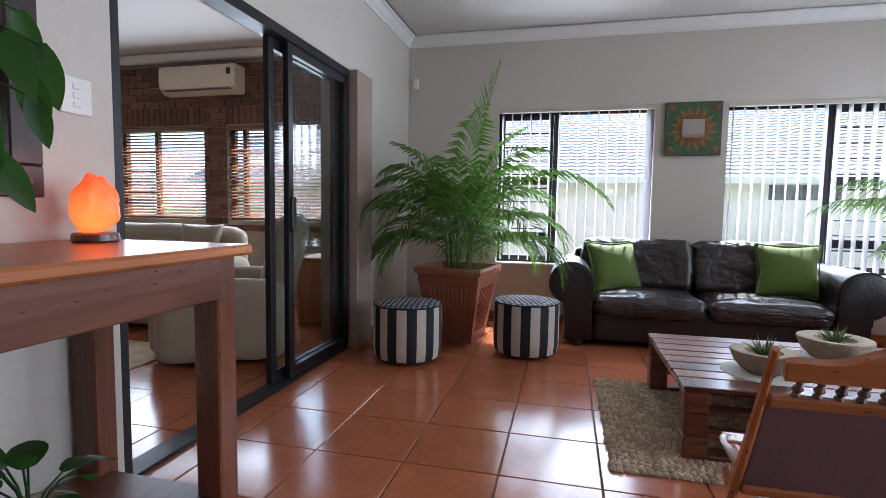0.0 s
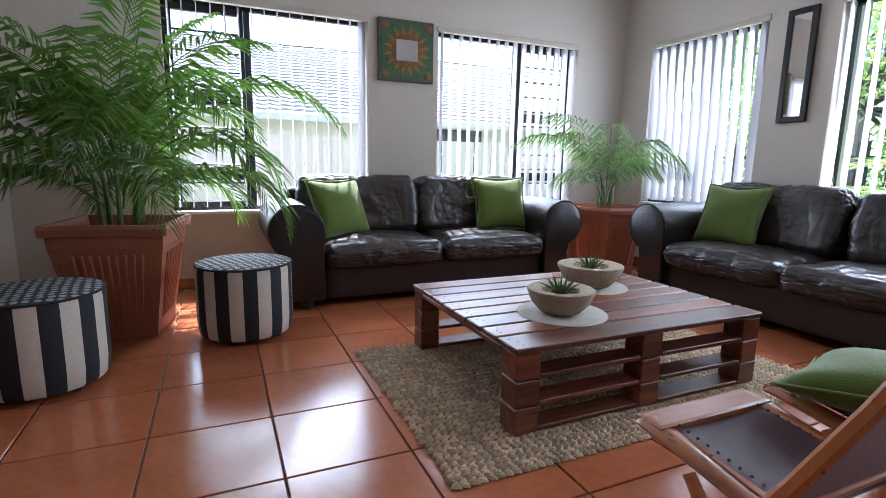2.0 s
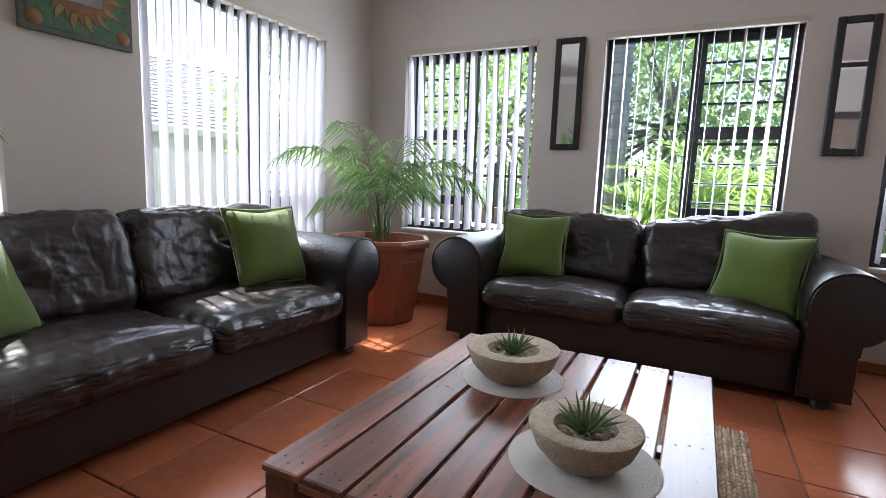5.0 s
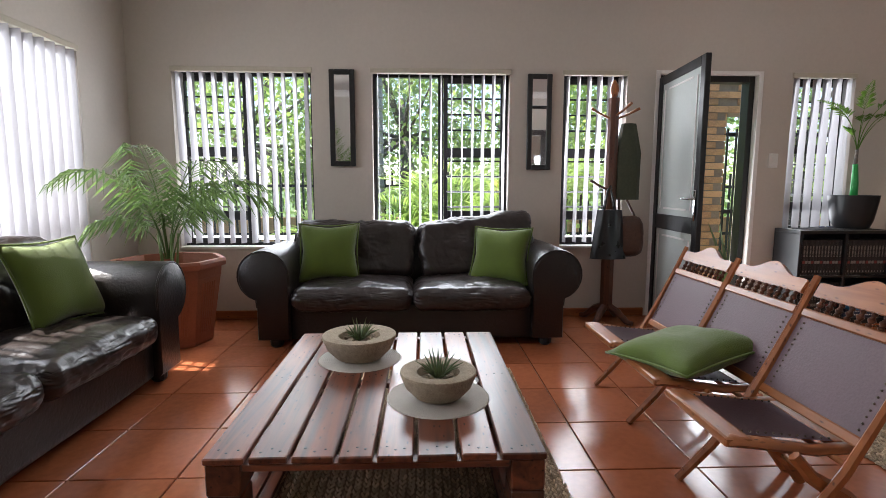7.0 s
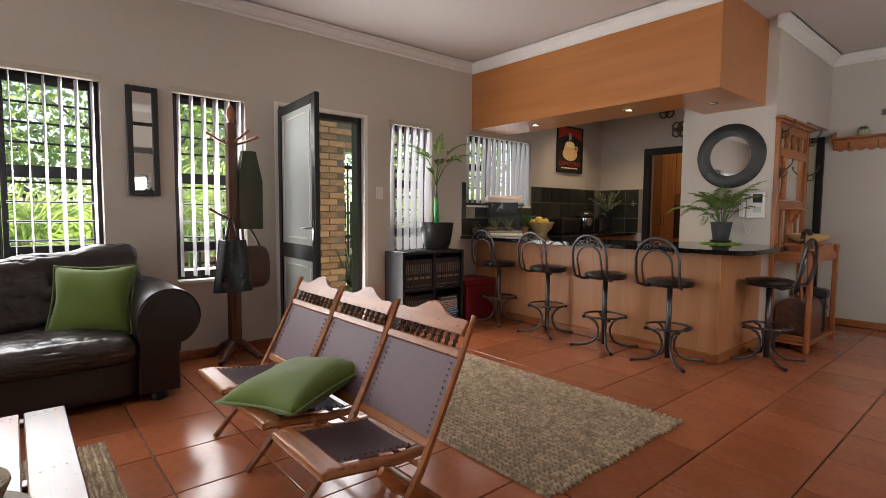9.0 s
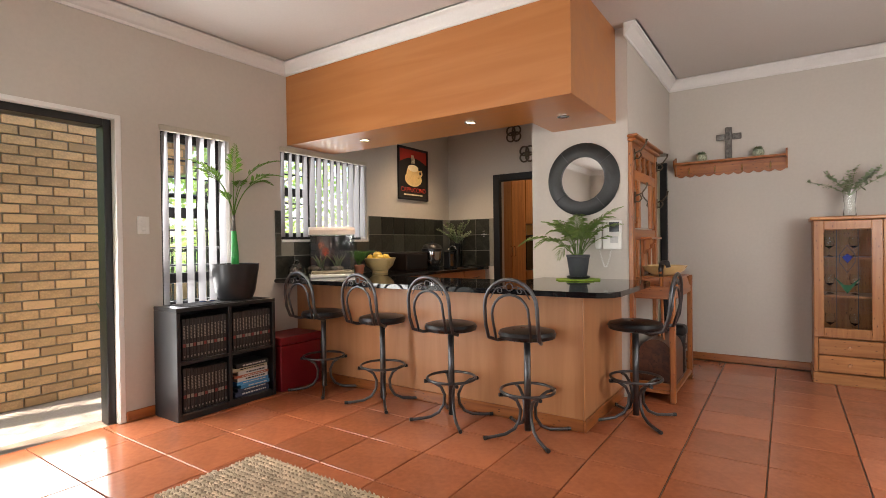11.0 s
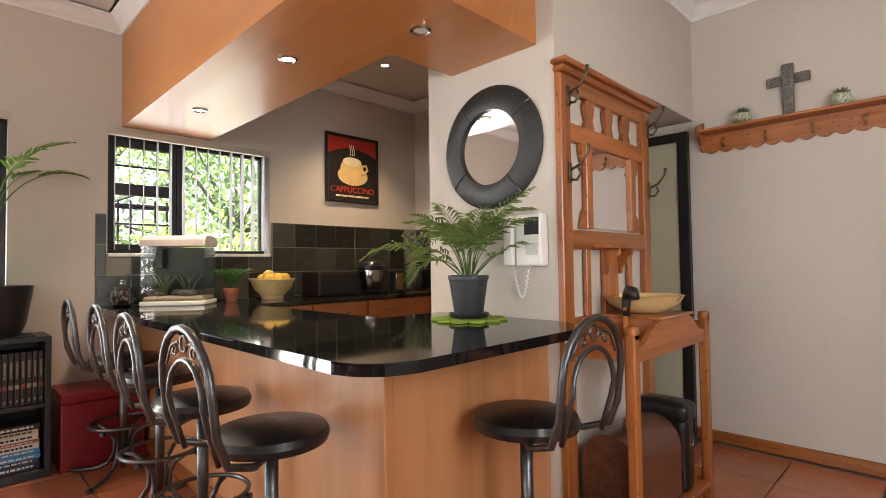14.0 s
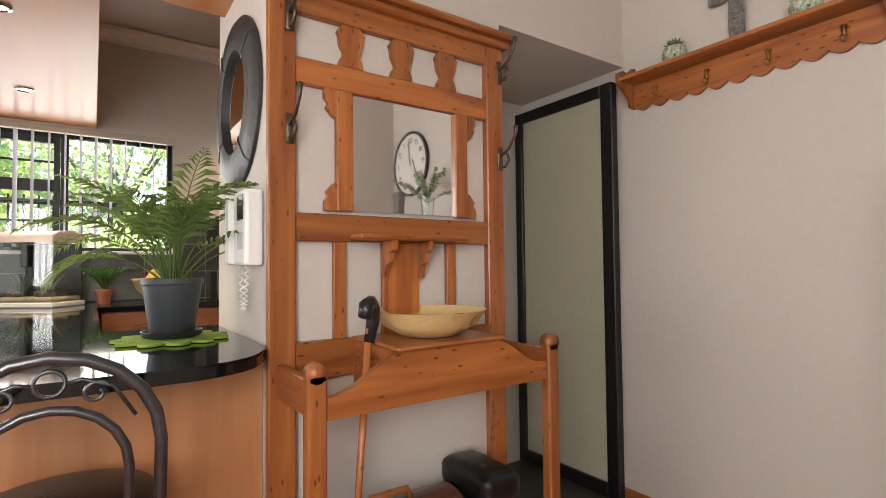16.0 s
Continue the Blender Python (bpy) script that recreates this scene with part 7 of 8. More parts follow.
# ---- things on the kitchen worktops ----
aq = thing("aquarium", pose(3.47, -1.90, CT, 0, 0, -38.3 + 90 - 90 + 90), "glass aquarium with white gravel, plants and a pale wooden lid", "aquarium")
aq.matrix_basis = pose(3.48, -1.80, CT) @ Matrix.Rotation(math.atan2(-0.79, -0.62) + math.pi, 4, "Z")
W, D, H = 0.40, 0.25, 0.485
part("base", bx((0, 0, 0.015), (W + 0.01, D + 0.01, 0.03), 0.006), PLASTIC, aq, "white base")
part("gravel", bx((0, 0, 0.045), (W - 0.02, D - 0.02, 0.03), 0.01), CONCRETE, aq, "white gravel")
for a, b in [((-W / 2, -D / 2, 0.03), (W / 2, -D / 2 + 0.005, H - 0.09)), ((-W / 2, D / 2 - 0.005, 0.03), (W / 2, D / 2, H - 0.09)), ((-W / 2, -D / 2 + 0.005, 0.03), (-W / 2 + 0.005, D / 2 - 0.005, H - 0.09)), ((W / 2 - 0.005, -D / 2 + 0.005, 0.03), (W / 2, D / 2 - 0.005, H - 0.09))]:
    gp = part("pane", span(a, b), TANKGLASS, aq, "clear glass tank side")
    gp.visible_shadow = False
LIMED = material("limed_wood", (0.55, 0.47, 0.42), 0.4, var=0.2, scale=4, stretch=(1, 12, 12))
lid_side = [(-D / 2 - 0.006, -0.045), (D / 2 + 0.006, -0.045), (D / 2 + 0.006, -0.005), (D / 2 - 0.03, 0.018), (0, 0.03), (-D / 2 + 0.03, 0.018), (-D / 2 - 0.006, -0.005)]
part("lid", slab(bmesh.new(), lid_side, W + 0.012, Matrix.Translation((0, 0, H - 0.045)) @ Matrix(((0, 0, 1, 0), (1, 0, 0, 0), (0, 1, 0, 0), (0, 0, 0, 1))), 0.004), LIMED, aq, "pale wooden lid with a curved top", True)
part("back_panel", bx((0, -D / 2 + 0.012, H / 2 - 0.03), (W - 0.02, 0.006, H - 0.13), 0.001), BLACKPLAST, aq, "black backing sheet")
part("filter", bx((W / 2 - 0.04, -D / 2 + 0.04, H - 0.17), (0.05, 0.04, 0.14), 0.006), BLACKPLAST, aq, "black filter box")
rk = bmesh.new()
rnd = random.Random(2)
for k in range(9):
    bmesh.ops.create_icosphere(rk, subdivisions=2, radius=rnd.uniform(0.025, 0.05), matrix=pose(rnd.uniform(-0.18, 0.18), rnd.uniform(-0.08, 0.06), 0.075) @ Matrix.Diagonal((1.2, 0.9, 0.7, 1)))
part("stones", rk, material("aquarium_stone", (0.14, 0.12, 0.1), 0.9, var=0.6, scale=40, bump=0.8), aq, "", "all")
for k in range(14):
    wx, az = (0.1 if k < 8 else -0.06) + 0.012 * math.sin(k * 5), k * 2.4
    e = radians(80 - 3 * (k % 8))
    d = Vector((math.cos(az) * math.cos(e), math.sin(az) * math.cos(e), math.sin(e)))
    p0 = Vector((wx, 0.02 * math.sin(k), 0.06))
    part("water_plant", tube(bmesh.new(), [p0, p0 + d * 0.09, p0 + d * 0.17 + Vector((0.02 * math.cos(az), 0.01 * math.sin(az), -0.015))], [0.007, 0.008, 0.001], 6, flat=0.3), SUCC, aq, "", True)
wb = thing("potpourri_jar", pose(3.60, -1.49, CT), "round glass jar of potpourri with a knobbed lid", "jar")
part("jar", lathe(bmesh.new(), [(0.045, 0), (0.06, 0.008), (0.078, 0.05), (0.072, 0.095), (0.045, 0.125), (0.042, 0.125), (0.068, 0.093), (0.073, 0.05), (0.055, 0.012), (0.001, 0.008)], 24), GLASSWARE, wb, "clear glass jar", True)
part("lid", lathe(bmesh.new(), [(0.046, 0.126), (0.046, 0.132), (0.02, 0.142), (0.014, 0.15), (0.022, 0.162), (0.012, 0.174), (0.001, 0.176)], 18), GLASSWARE, wb, "knobbed glass lid", True)
rnd = random.Random(17)
POTS = [material("dried_petal", c, 0.9, var=0.4, scale=40, bump=0.5) for c in ((0.20, 0.09, 0.06), (0.34, 0.25, 0.17), (0.09, 0.06, 0.045))]
for k in range(36):
    a, q, zz = rnd.random() * 6.28, 0.05 * math.sqrt(rnd.random()), rnd.uniform(0.02, 0.09)
    pe = bmesh.new()
    bmesh.ops.create_icosphere(pe, subdivisions=1, radius=rnd.uniform(0.009, 0.015), matrix=pose(q * math.cos(a), q * math.sin(a), zz, rnd.random() * 90, rnd.random() * 90, 0) @ Matrix.Diagonal((1.2, 0.8, 0.4, 1)))
    part("petal", pe, POTS[k % 3], wb)
lb = thing("fruit_bowl", pose(3.46, -2.46, CT) @ Matrix.Scale(1.15, 4), "yellow ceramic bowl heaped with lemons", "bowl")
part("bowl", lathe(bmesh.new(), [(0.07, 0), (0.075, 0.015), (0.07, 0.02), (0.12, 0.07), (0.14, 0.125), (0.148, 0.13), (0.147, 0.138), (0.135, 0.135), (0.11, 0.075), (0.001, 0.05)], 36), YELLOW, lb, "", True)
for k in range(9):
    a, r = k * 2.4, 0.03 + 0.06 * ((k % 3) / 2)
    le = bmesh.new()
    bmesh.ops.create_icosphere(le, subdivisions=2, radius=0.034, matrix=pose(r * math.cos(a), r * math.sin(a), 0.135 + (0.02 if r < 0.05 else 0), 0, 20 * k, 40 * k) @ Matrix.Diagonal((1.25, 1, 1, 1)))
    part("lemon", le, LEMON, lb, "", "all")
sp2 = thing("pot_plant", pose(3.45, -2.14, CT) @ Matrix.Scale(1.25, 4), "tiny spiky plant in a terracotta pot", "pot plant")
part("pot", lathe(bmesh.new(), [(0.03, 0), (0.04, 0.06), (0.044, 0.06), (0.044, 0.078), (0.036, 0.078), (0.001, 0.065)], 18), TERRA, sp2, "", True)
for k in range(10):
    part("leaf", frond(bmesh.new(), (0, 0, 0.065), k * 0.75, radians(66), radians(60), 0.19, 0.06, 10, 0.2, 0.012, 0.25, 600 + k), LEAF_DARK, sp2)
bb = thing("bread_bin", pose(3.52, -3.02, CT), "nearly black glossy wooden bread bin", "bread bin")
part("body", bx((0, 0, 0.10), (0.26, 0.40, 0.20), 0.012, None, 2), BLACKWOOD, bb)
part("front", bx((-0.131, 0, 0.10), (0.006, 0.36, 0.16), 0.003), BLACKPLAST, bb)
cm = thing("countertop_cooker", pose(3.46, -3.41, CT) @ Matrix.Scale(1.2, 4), "black and polished steel cooker with a domed lid", "cooker")
part("base", lathe(bmesh.new(), [(0.075, 0), (0.08, 0.012), (0.07, 0.03)], 24), BLACKPLAST, cm, "", True)
part("body", lathe(bmesh.new(), [(0.072, 0.031), (0.092, 0.07), (0.1, 0.14), (0.1, 0.172)], 28), CHROME, cm, "polished steel body", True)
part("collar", lathe(bmesh.new(), [(0.1, 0.173), (0.107, 0.178), (0.107, 0.2), (0.1, 0.205)], 28), BLACKPLAST, cm, "black collar", True)
part("lid", lathe(bmesh.new(), [(0.1, 0.206), (0.085, 0.235), (0.05, 0.25), (0.018, 0.255), (0.018, 0.275), (0.001, 0.278)], 28), BLACKPLAST, cm, "black domed lid", True)
part("side_handle", tube(bmesh.new(), [(-0.03, 0.1, 0.17), (-0.03, 0.135, 0.165), (-0.03, 0.135, 0.1), (-0.03, 0.1, 0.08)], 0.008, 8), BLACKPLAST, cm, "", "all")
kt = thing("kettle_base", pose(3.36, -3.62, CT), "upright black appliance with a steel edge", "appliance")
part("body", bx((0, 0, 0.1), (0.09, 0.1, 0.2), 0.012, None, 2), BLACKPLAST, kt)
part("trim", bx((-0.046, 0, 0.1), (0.004, 0.07, 0.15), 0.001), CHROME, kt, "steel trim")

# ---- coat stand ----
cs = thing("coat_stand", pose(3.545, 1.265, 0), "dark wooden coat stand hung with a jacket and bags", "coat stand")
part("pole", lathe(bmesh.new(), [(0.054, 0.1), (0.055, 0.5), (0.049, 1.0), (0.045, 1.75), (0.045, 1.86), (0.03, 1.87)], 8), DARKWOOD[2], cs)
part("finial", lathe(bmesh.new(), [(0.018, 1.87), (0.025, 1.885), (0.036, 1.92), (0.03, 1.96), (0.012, 1.995), (0.001, 2.01)], 16), PINE[2], cs, "orange turned finial", True)
for k in range(4):
    a = radians(45 + 90 * k)
    c, d = math.cos(a), math.sin(a)
    part("foot", tube(bmesh.new(), [(0.02 * c, 0.02 * d, 0.14), (0.1 * c, 0.1 * d, 0.1), (0.19 * c, 0.19 * d, 0.025), (0.235 * c, 0.235 * d, 0.02)], [0.032, 0.032, 0.024, 0.02], 8), DARKWOOD[0], cs, "", True)
for k, (az, z) in enumerate([(100, 1.70), (200, 1.72), (255, 1.70), (320, 1.7), (110, 1.12), (255, 1.12)]):
    a = radians(az)
    c, d = math.cos(a), math.sin(a)
    if c > 0.3:
        continue
    part("peg", tube(bmesh.new(), [(0.03 * c, 0.03 * d, z), (0.12 * c, 0.12 * d, z + 0.035), (0.2 * c, 0.2 * d, z + 0.075)], [0.011, 0.01, 0.013], 7), DARKWOOD[0] if z < 1.5 else CHAIRWOOD[0], cs, "turned wooden peg", True)
jk = thing("jacket", pose(3.545, 1.135, 0), "olive green jacket hanging on the coat stand", "jacket")
bm = bmesh.new()
rows = []
for i in range(14):
    z = 1.66 - 0.62 * i / 13
    w = 0.05 + 0.05 * min(1, i / 5)
    rows.append([bm.verts.new((w * 0.7 * math.sin(t) + 0.006 * math.sin(t * 5 + i * 0.3), w * math.cos(t) * 1.05 + 0.006 * math.sin(t * 7), z)) for t in [2 * math.pi * k / 20 for k in range(20)]])
for A, B in zip(rows, rows[1:]):
    for k in range(20):
        bm.faces.new((A[k], A[(k + 1) % 20], B[(k + 1) % 20], B[k]))
bm.faces.new(rows[0])
bm.faces.new(rows[-1][::-1])
part("cloth", bm, material("olive_cloth", (0.06, 0.065, 0.04), 0.9, var=0.25, scale=10), jk, "", True)
b1_ = thing("handbag", pose(3.43, 1.31, 0.56), "black leather tote bag hanging from the coat stand", "bag")
bm = bmesh.new()
rows = []
for i in range(10):
    f = i / 9
    w, t_ = 0.15 - 0.05 * f, 0.06 - 0.025 * f
    rows.append([bm.verts.new((t_ * math.cos(t) + 0.012 * math.sin(4 * t) * f, w * math.sin(t), 0.40 * f)) for t in [2 * math.pi * k / 24 for k in range(24)]])
for A, B in zip(rows, rows[1:]):
    for k in range(24):
        bm.faces.new((A[k], A[(k + 1) % 24], B[(k + 1) % 24], B[k]))
bm.faces.new(rows[0][::-1])
bm.faces.new(rows[-1])
part("body", bm, VINYL, b1_, "", True)
for k in (-1, 1):
    part("strap", tube(bmesh.new(), [(0.02 * k, -0.05, 0.38), (0.06, -0.03, 0.55), (0.09, -0.045, 0.62), (0.06, 0.0, 0.55), (0.02 * k, 0.05, 0.38)], 0.008, 6), VINYL, b1_, "", "all")
b2_ = thing("handbag", pose(3.46, 1.13, 0.57) @ Matrix.Scale(1.15, 4), "brown slouchy leather bag hanging from the coat stand", "bag")
part("body", puff(bmesh.new(), 0.12, 0.19, 0.27, (0, 0, 0.14), 0.06, 0.014, 9, (12, 10), 0.02), material("brown_bag_leather", (0.07, 0.03, 0.018), 0.4, var=0.3, scale=12, bump=0.4), b2_, "", "all")
part("strap", tube(bmesh.new(), [(0, -0.06, 0.25), (0.03, 0.02, 0.42), (0.06, 0.05, 0.52), (0.03, 0.07, 0.4), (0, 0.07, 0.25)], 0.008, 6), DARKWOOD[2], b2_, "", "all")

# ---- console table by the sliding door ----
ct = thing("console_table", Matrix(), "tall red-brown pine console table with a glossy top", "table")
TX0, TX1, TY0, TY1, TZ = WX + 0.005, -0.74, -0.1, 1.555, 0.98
part("tabletop", span((TX0, TY0, TZ - 0.035), (TX1, TY1, TZ), 0.008), PINE[1], ct, "glossy orange-brown top")
for x in (TX0 + 0.02, TX1 - 0.135):
    for y in (TY0 + 0.04, TY1 - 0.125):
        part("leg", span((x, y, 0), (x + 0.095, y + 0.085, TZ - 0.035), 0.006), CONSOLE[2], ct)
for x in (TX0 + 0.03, TX1 - 0.06):
    part("apron", span((x, TY0 + 0.12, TZ - 0.165), (x + 0.028, TY1 - 0.12, TZ - 0.036), 0.003), CONSOLE[1], ct)
for y in (TY0 + 0.07, TY1 - 0.095):
    part("apron", span((TX0 + 0.115, y, TZ - 0.165), (TX1 - 0.135, y + 0.028, TZ - 0.036), 0.003), CONSOLE[0], ct)
    part("low_rail", span((TX0 + 0.115, y, 0.10), (TX1 - 0.135, y + 0.04, 0.15), 0.003), CONSOLE[0], ct)
part("low_shelf", span((TX0 + 0.03, TY0 + 0.1, 0.15), (TX1 - 0.06, TY1 - 0.07, 0.168), 0.003), CONSOLE[1], ct)
sl = thing("salt_lamp", pose(-1.22, 1.41, TZ), "glowing orange salt crystal lamp on a dark base", "lamp")
part("base", lathe(bmesh.new(), [(0.062, 0), (0.068, 0.006), (0.066, 0.026), (0.06, 0.03)], 24), DARKWOOD[0], sl, "", True)
bm = bmesh.new()
bmesh.ops.create_icosphere(bm, subdivisions=4, radius=1)
for v in bm.verts:
    n = 1 + 0.14 * noise.noise(v.co * 2.2) + 0.05 * noise.noise(v.co * 6)
    v.co = Vector((v.co.x * 0.068 * n * (1 - 0.18 * v.co.z), v.co.y * 0.068 * n * (1 - 0.18 * v.co.z), 0.122 + v.co.z * 0.094 * n))
SALT = material("salt_crystal", (0.62, 0.13, 0.05), 0.5, var=0.3, scale=14, bump=0.3)
sb = SALT.node_tree.nodes["Principled BSDF"]
sb.inputs["Emission Color"].default_value = (1.0, 0.10, 0.012, 1)
nt = SALT.node_tree
co = nt.nodes.new("ShaderNodeTexCoord")
vd = nt.nodes.new("ShaderNodeVectorMath")
vd.operation = "DISTANCE"
vd.inputs[1].default_value = (0.035, -0.04, 0.07)
nt.links.new(co.outputs["Object"], vd.inputs[0])
for sock, near_, far_ in (("Emission Strength", 0.85, 0.2),):
    mr = nt.nodes.new("ShaderNodeMapRange")
    mr.inputs[1].default_value, mr.inputs[2].default_value = 0.02, 0.12
    mr.inputs[3].default_value, mr.inputs[4].default_value = near_, far_
    nt.links.new(vd.outputs["Value"], mr.inputs[0])
    nt.links.new(mr.outputs[0], sb.inputs[sock])
part("crystal", bm, SALT, sl, "glowing salt crystal", True)
slp = new("salt_lamp_bulb", bpy.data.lights.new("salt_lamp_bulb", "POINT"))
slp.data.energy, slp.data.color, slp.data.shadow_soft_size = 0.11, (1.0, 0.22, 0.05), 0.06
slp.matrix_world = Matrix.Translation((-1.12, 1.45, TZ + 0.25))
wm = thing("wall_mirror", Matrix(), "wall mirror in a riveted dark wooden frame", "mirror")
fr = bmesh.new()
for a, b in [((0.55, 1.12), (1.36, 1.22)), ((1.26, 1.22), (1.36, 2.1)), ((0.55, 1.22), (0.65, 2.1)), ((0.55, 2.1), (1.36, 2.2))]:
    span_in(fr, (WX + 0.002, a[0], a[1]), (WX + 0.035, b[0], b[1]), 0.005)
part("frame", fr, BLACKWOOD, wm)
part("glass", span((WX + 0.008, 0.65, 1.22), (WX + 0.016, 1.26, 2.1)), MIRROR, wm)
for z in (1.17, 1.4, 1.65):
    part("rivet", lathe(bmesh.new(), [(0.012, 0), (0.009, 0.006), (0.001, 0.009)], 10, (0, 0, 0)), BRONZE, wm, "", True, pose(WX + 0.035, 1.31, z, 0, 90, 0))


def leaf_plant(m, label, n, size, seed, name="leafy_plant", pot=None):
    p = thing(name, m, label, "potted plant")
    if pot:
        part("pot", lathe(bmesh.new(), [(pot[0] * 0.7, 0), (pot[0] * 0.95, 0.02), (pot[0], pot[1] * 0.6), (pot[0] * 0.93, pot[1]), (pot[0] * 0.85, pot[1]), (pot[0] * 0.85, pot[1] - 0.02), (0.001, pot[1] - 0.02)], 26), CONCRETE, p, "pale rounded pot", True)
    rnd = random.Random(seed)
    z0 = pot[1] - 0.02 if pot else 0
    for i in range(n):
        bm = bmesh.new()
        az, e = rnd.random() * 6.28, radians(rnd.uniform(5, 80))
        d = Vector((math.cos(az) * math.cos(e), math.sin(az) * math.cos(e), math.sin(e)))
        l = size * rnd.uniform(0.7, 1.5)
        pts = [Vector((0, 0, z0)), Vector((0, 0, z0)) + d * l * 0.5 + Vector((0, 0, l * 0.15)), Vector((0, 0, z0)) + d * l]
        tube(bm, pts, 0.003, 5)
        t = (d + Vector((0, 0, -0.8))).normalized()
        s = t.cross(Vector((0, 0, 1))).normalized()
        u = s.cross(t)
        L = size * rnd.uniform(0.7, 1.0)
        col = []
        for k in range(7):
            f = k / 6
            w = L * 0.42 * (math.sin(math.pi * min(1, f * 0.92 + 0.08)) ** 0.8) * (1 - 0.25 * f)
            c = pts[-1] + t * L * f + u * 0.06 * L * math.sin(3 * f)
            col.append([bm.verts.new(c - s * w + u * w * 0.25), bm.verts.new(c), bm.verts.new(c + s * w + u * w * 0.25)])
        for A, B in zip(col, col[1:]):
            for q in range(2):
                bm.faces.new((A[q], A[q + 1], B[q + 1], B[q]))
        part("leaf", bm, LEAF_DARK, p, "", "all")
    return p


leaf_plant(pose(-1.02, 1.02, 0.168), "trailing green plant in a pale rounded pot on the low shelf", 14, 0.12, 3, "potted_plant", (0.115, 0.16))
hp_ = leaf_plant(pose(-1.10, 0.60, TZ), "glossy pothos in a pale pot on the console table", 3, 0.12, 6, "potted_plant", (0.1, 0.15))
rnd = random.Random(12)
for k, (x, y, z, s) in enumerate([(0.05, 0.30, 0.50, 0.15), (0.0, 0.38, 0.38, 0.16), (0.08, 0.34, 0.28, 0.14), (-0.04, 0.28, 0.58, 0.12), (0.02, 0.42, 0.24, 0.13), (0.1, 0.24, 0.42, 0.15), (0.06, 0.2, 0.3, 0.14), (-0.1, 0.58, 1.62 - TZ, 0.12), (-0.1, 0.63, 1.55 - TZ, 0.16), (-0.09, 0.59, 1.46 - TZ, 0.15), (-0.1, 0.61, 1.40 - TZ, 0.12), (-0.1, 0.54, 1.55 - TZ, 0.16)]):
    bm = bmesh.new()
    tip = Vector((x, y, z))
    tube(bm, [Vector((0, 0.02, 0.13)), Vector((x * 0.5, y * 0.4, z * 0.9 + 0.1)), tip], 0.0035, 5)
    d = Vector((rnd.uniform(-0.3, 0.5), rnd.uniform(0.1, 0.6), -0.9)).normalized()
    sd = d.cross(Vector((0.7, -0.6, 0.2))).normalized()
    u = sd.cross(d)
    col = []
    for i in range(9):
        f = i / 8
        w = s * 0.27 * math.sin(math.pi * min(1, f * 0.9 + 0.1)) ** 0.7 * (1.15 - 0.5 * f)
        c = tip + d * s * 1.25 * f + u * 0.05 * s * math.sin(3 * f)
        col.append([bm.verts.new(c - sd * w + u * w * 0.3), bm.verts.new(c), bm.verts.new(c + sd * w + u * w * 0.3)])
    for A, B in zip(col, col[1:]):
        for q in range(2):
            bm.faces.new((A[q], A[q + 1], B[q + 1], B[q]))
    part("leaf", bm, LEAF_DARK, hp_, "", "all")

# ---- lounge things ----
def recliner(m):
    r = thing("recliner", m, "beige suede recliner armchair", "armchair")
    part("seat", puff(bmesh.new(), 0.58, 0.66, 0.24, (0, 0.0, 0.36), 0.09, 0.008, 2, (12, 10), 0.03), BEIGE, r, "", "all")
    for sg in (-1, 1):
        part("arm", puff(bmesh.new(), 0.2, 0.85, 0.56, (sg * 0.38, 0.0, 0.31), 0.09, 0.008, 5 + sg, (12, 10), 0.02), BEIGE, r, "", "all")
    bm = puff(bmesh.new(), 0.62, 0.26, 0.72, (0, 0, 0), 0.12, 0.014, 8, (12, 10), 0.02)
    bmesh.ops.transform(bm, matrix=pose(0, 0.40, 0.70, -14, 0, 0), verts=bm.verts)
    part("backrest", bm, BEIGE, r, "", "all")
    part("footrest", puff(bmesh.new(), 0.58, 0.12, 0.34, (0, -0.44, 0.24), 0.06, 0.006, 4, (10, 8), 0), BEIGE, r, "", "all")
    part("base", bx((0, 0, 0.04), (0.7, 0.7, 0.06), 0.01), BLACKPLAST, r)


recliner(pose(-2.22, 3.42, 0, 0, 0, -62))


def beige_sofa():
    s = thing("lounge_sofa", pose(-3.9, 4.15, 0), "beige suede lounge sofa with scatter cushions", "sofa")
    part("base", puff(bmesh.new(), 2.0, 0.85, 0.36, (0, 0, 0.22), 0.06, 0.006, 2, (14, 10), 0), BEIGE, s, "", "all")
    part("back", puff(bmesh.new(), 2.1, 0.26, 0.55, (0, 0.36, 0.62), 0.12, 0.012, 3, (16, 10), 0.03), BEIGE, s, "", "all")
    for sg in (-1, 1):
        part("arm", puff(bmesh.new(), 0.24, 0.85, 0.58, (sg * 0.98, 0, 0.33), 0.1, 0.01, 6 + sg, (12, 10), 0.02), BEIGE, s, "", "all")
        part("seat_cushion", puff(bmesh.new(), 0.86, 0.6, 0.18, (sg * 0.44, -0.08, 0.45), 0.07, 0.01, 9 + sg, (12, 10), 0.03), BEIGE, s, "", "all")
    part("loose_cushion", cushion(bmesh.new(), 0.42, 0.42, 0.15, pose(0.72, 0.12, 0.74, 68, 0, 14)), BEIGE, s, "beige loose cushion", "all")


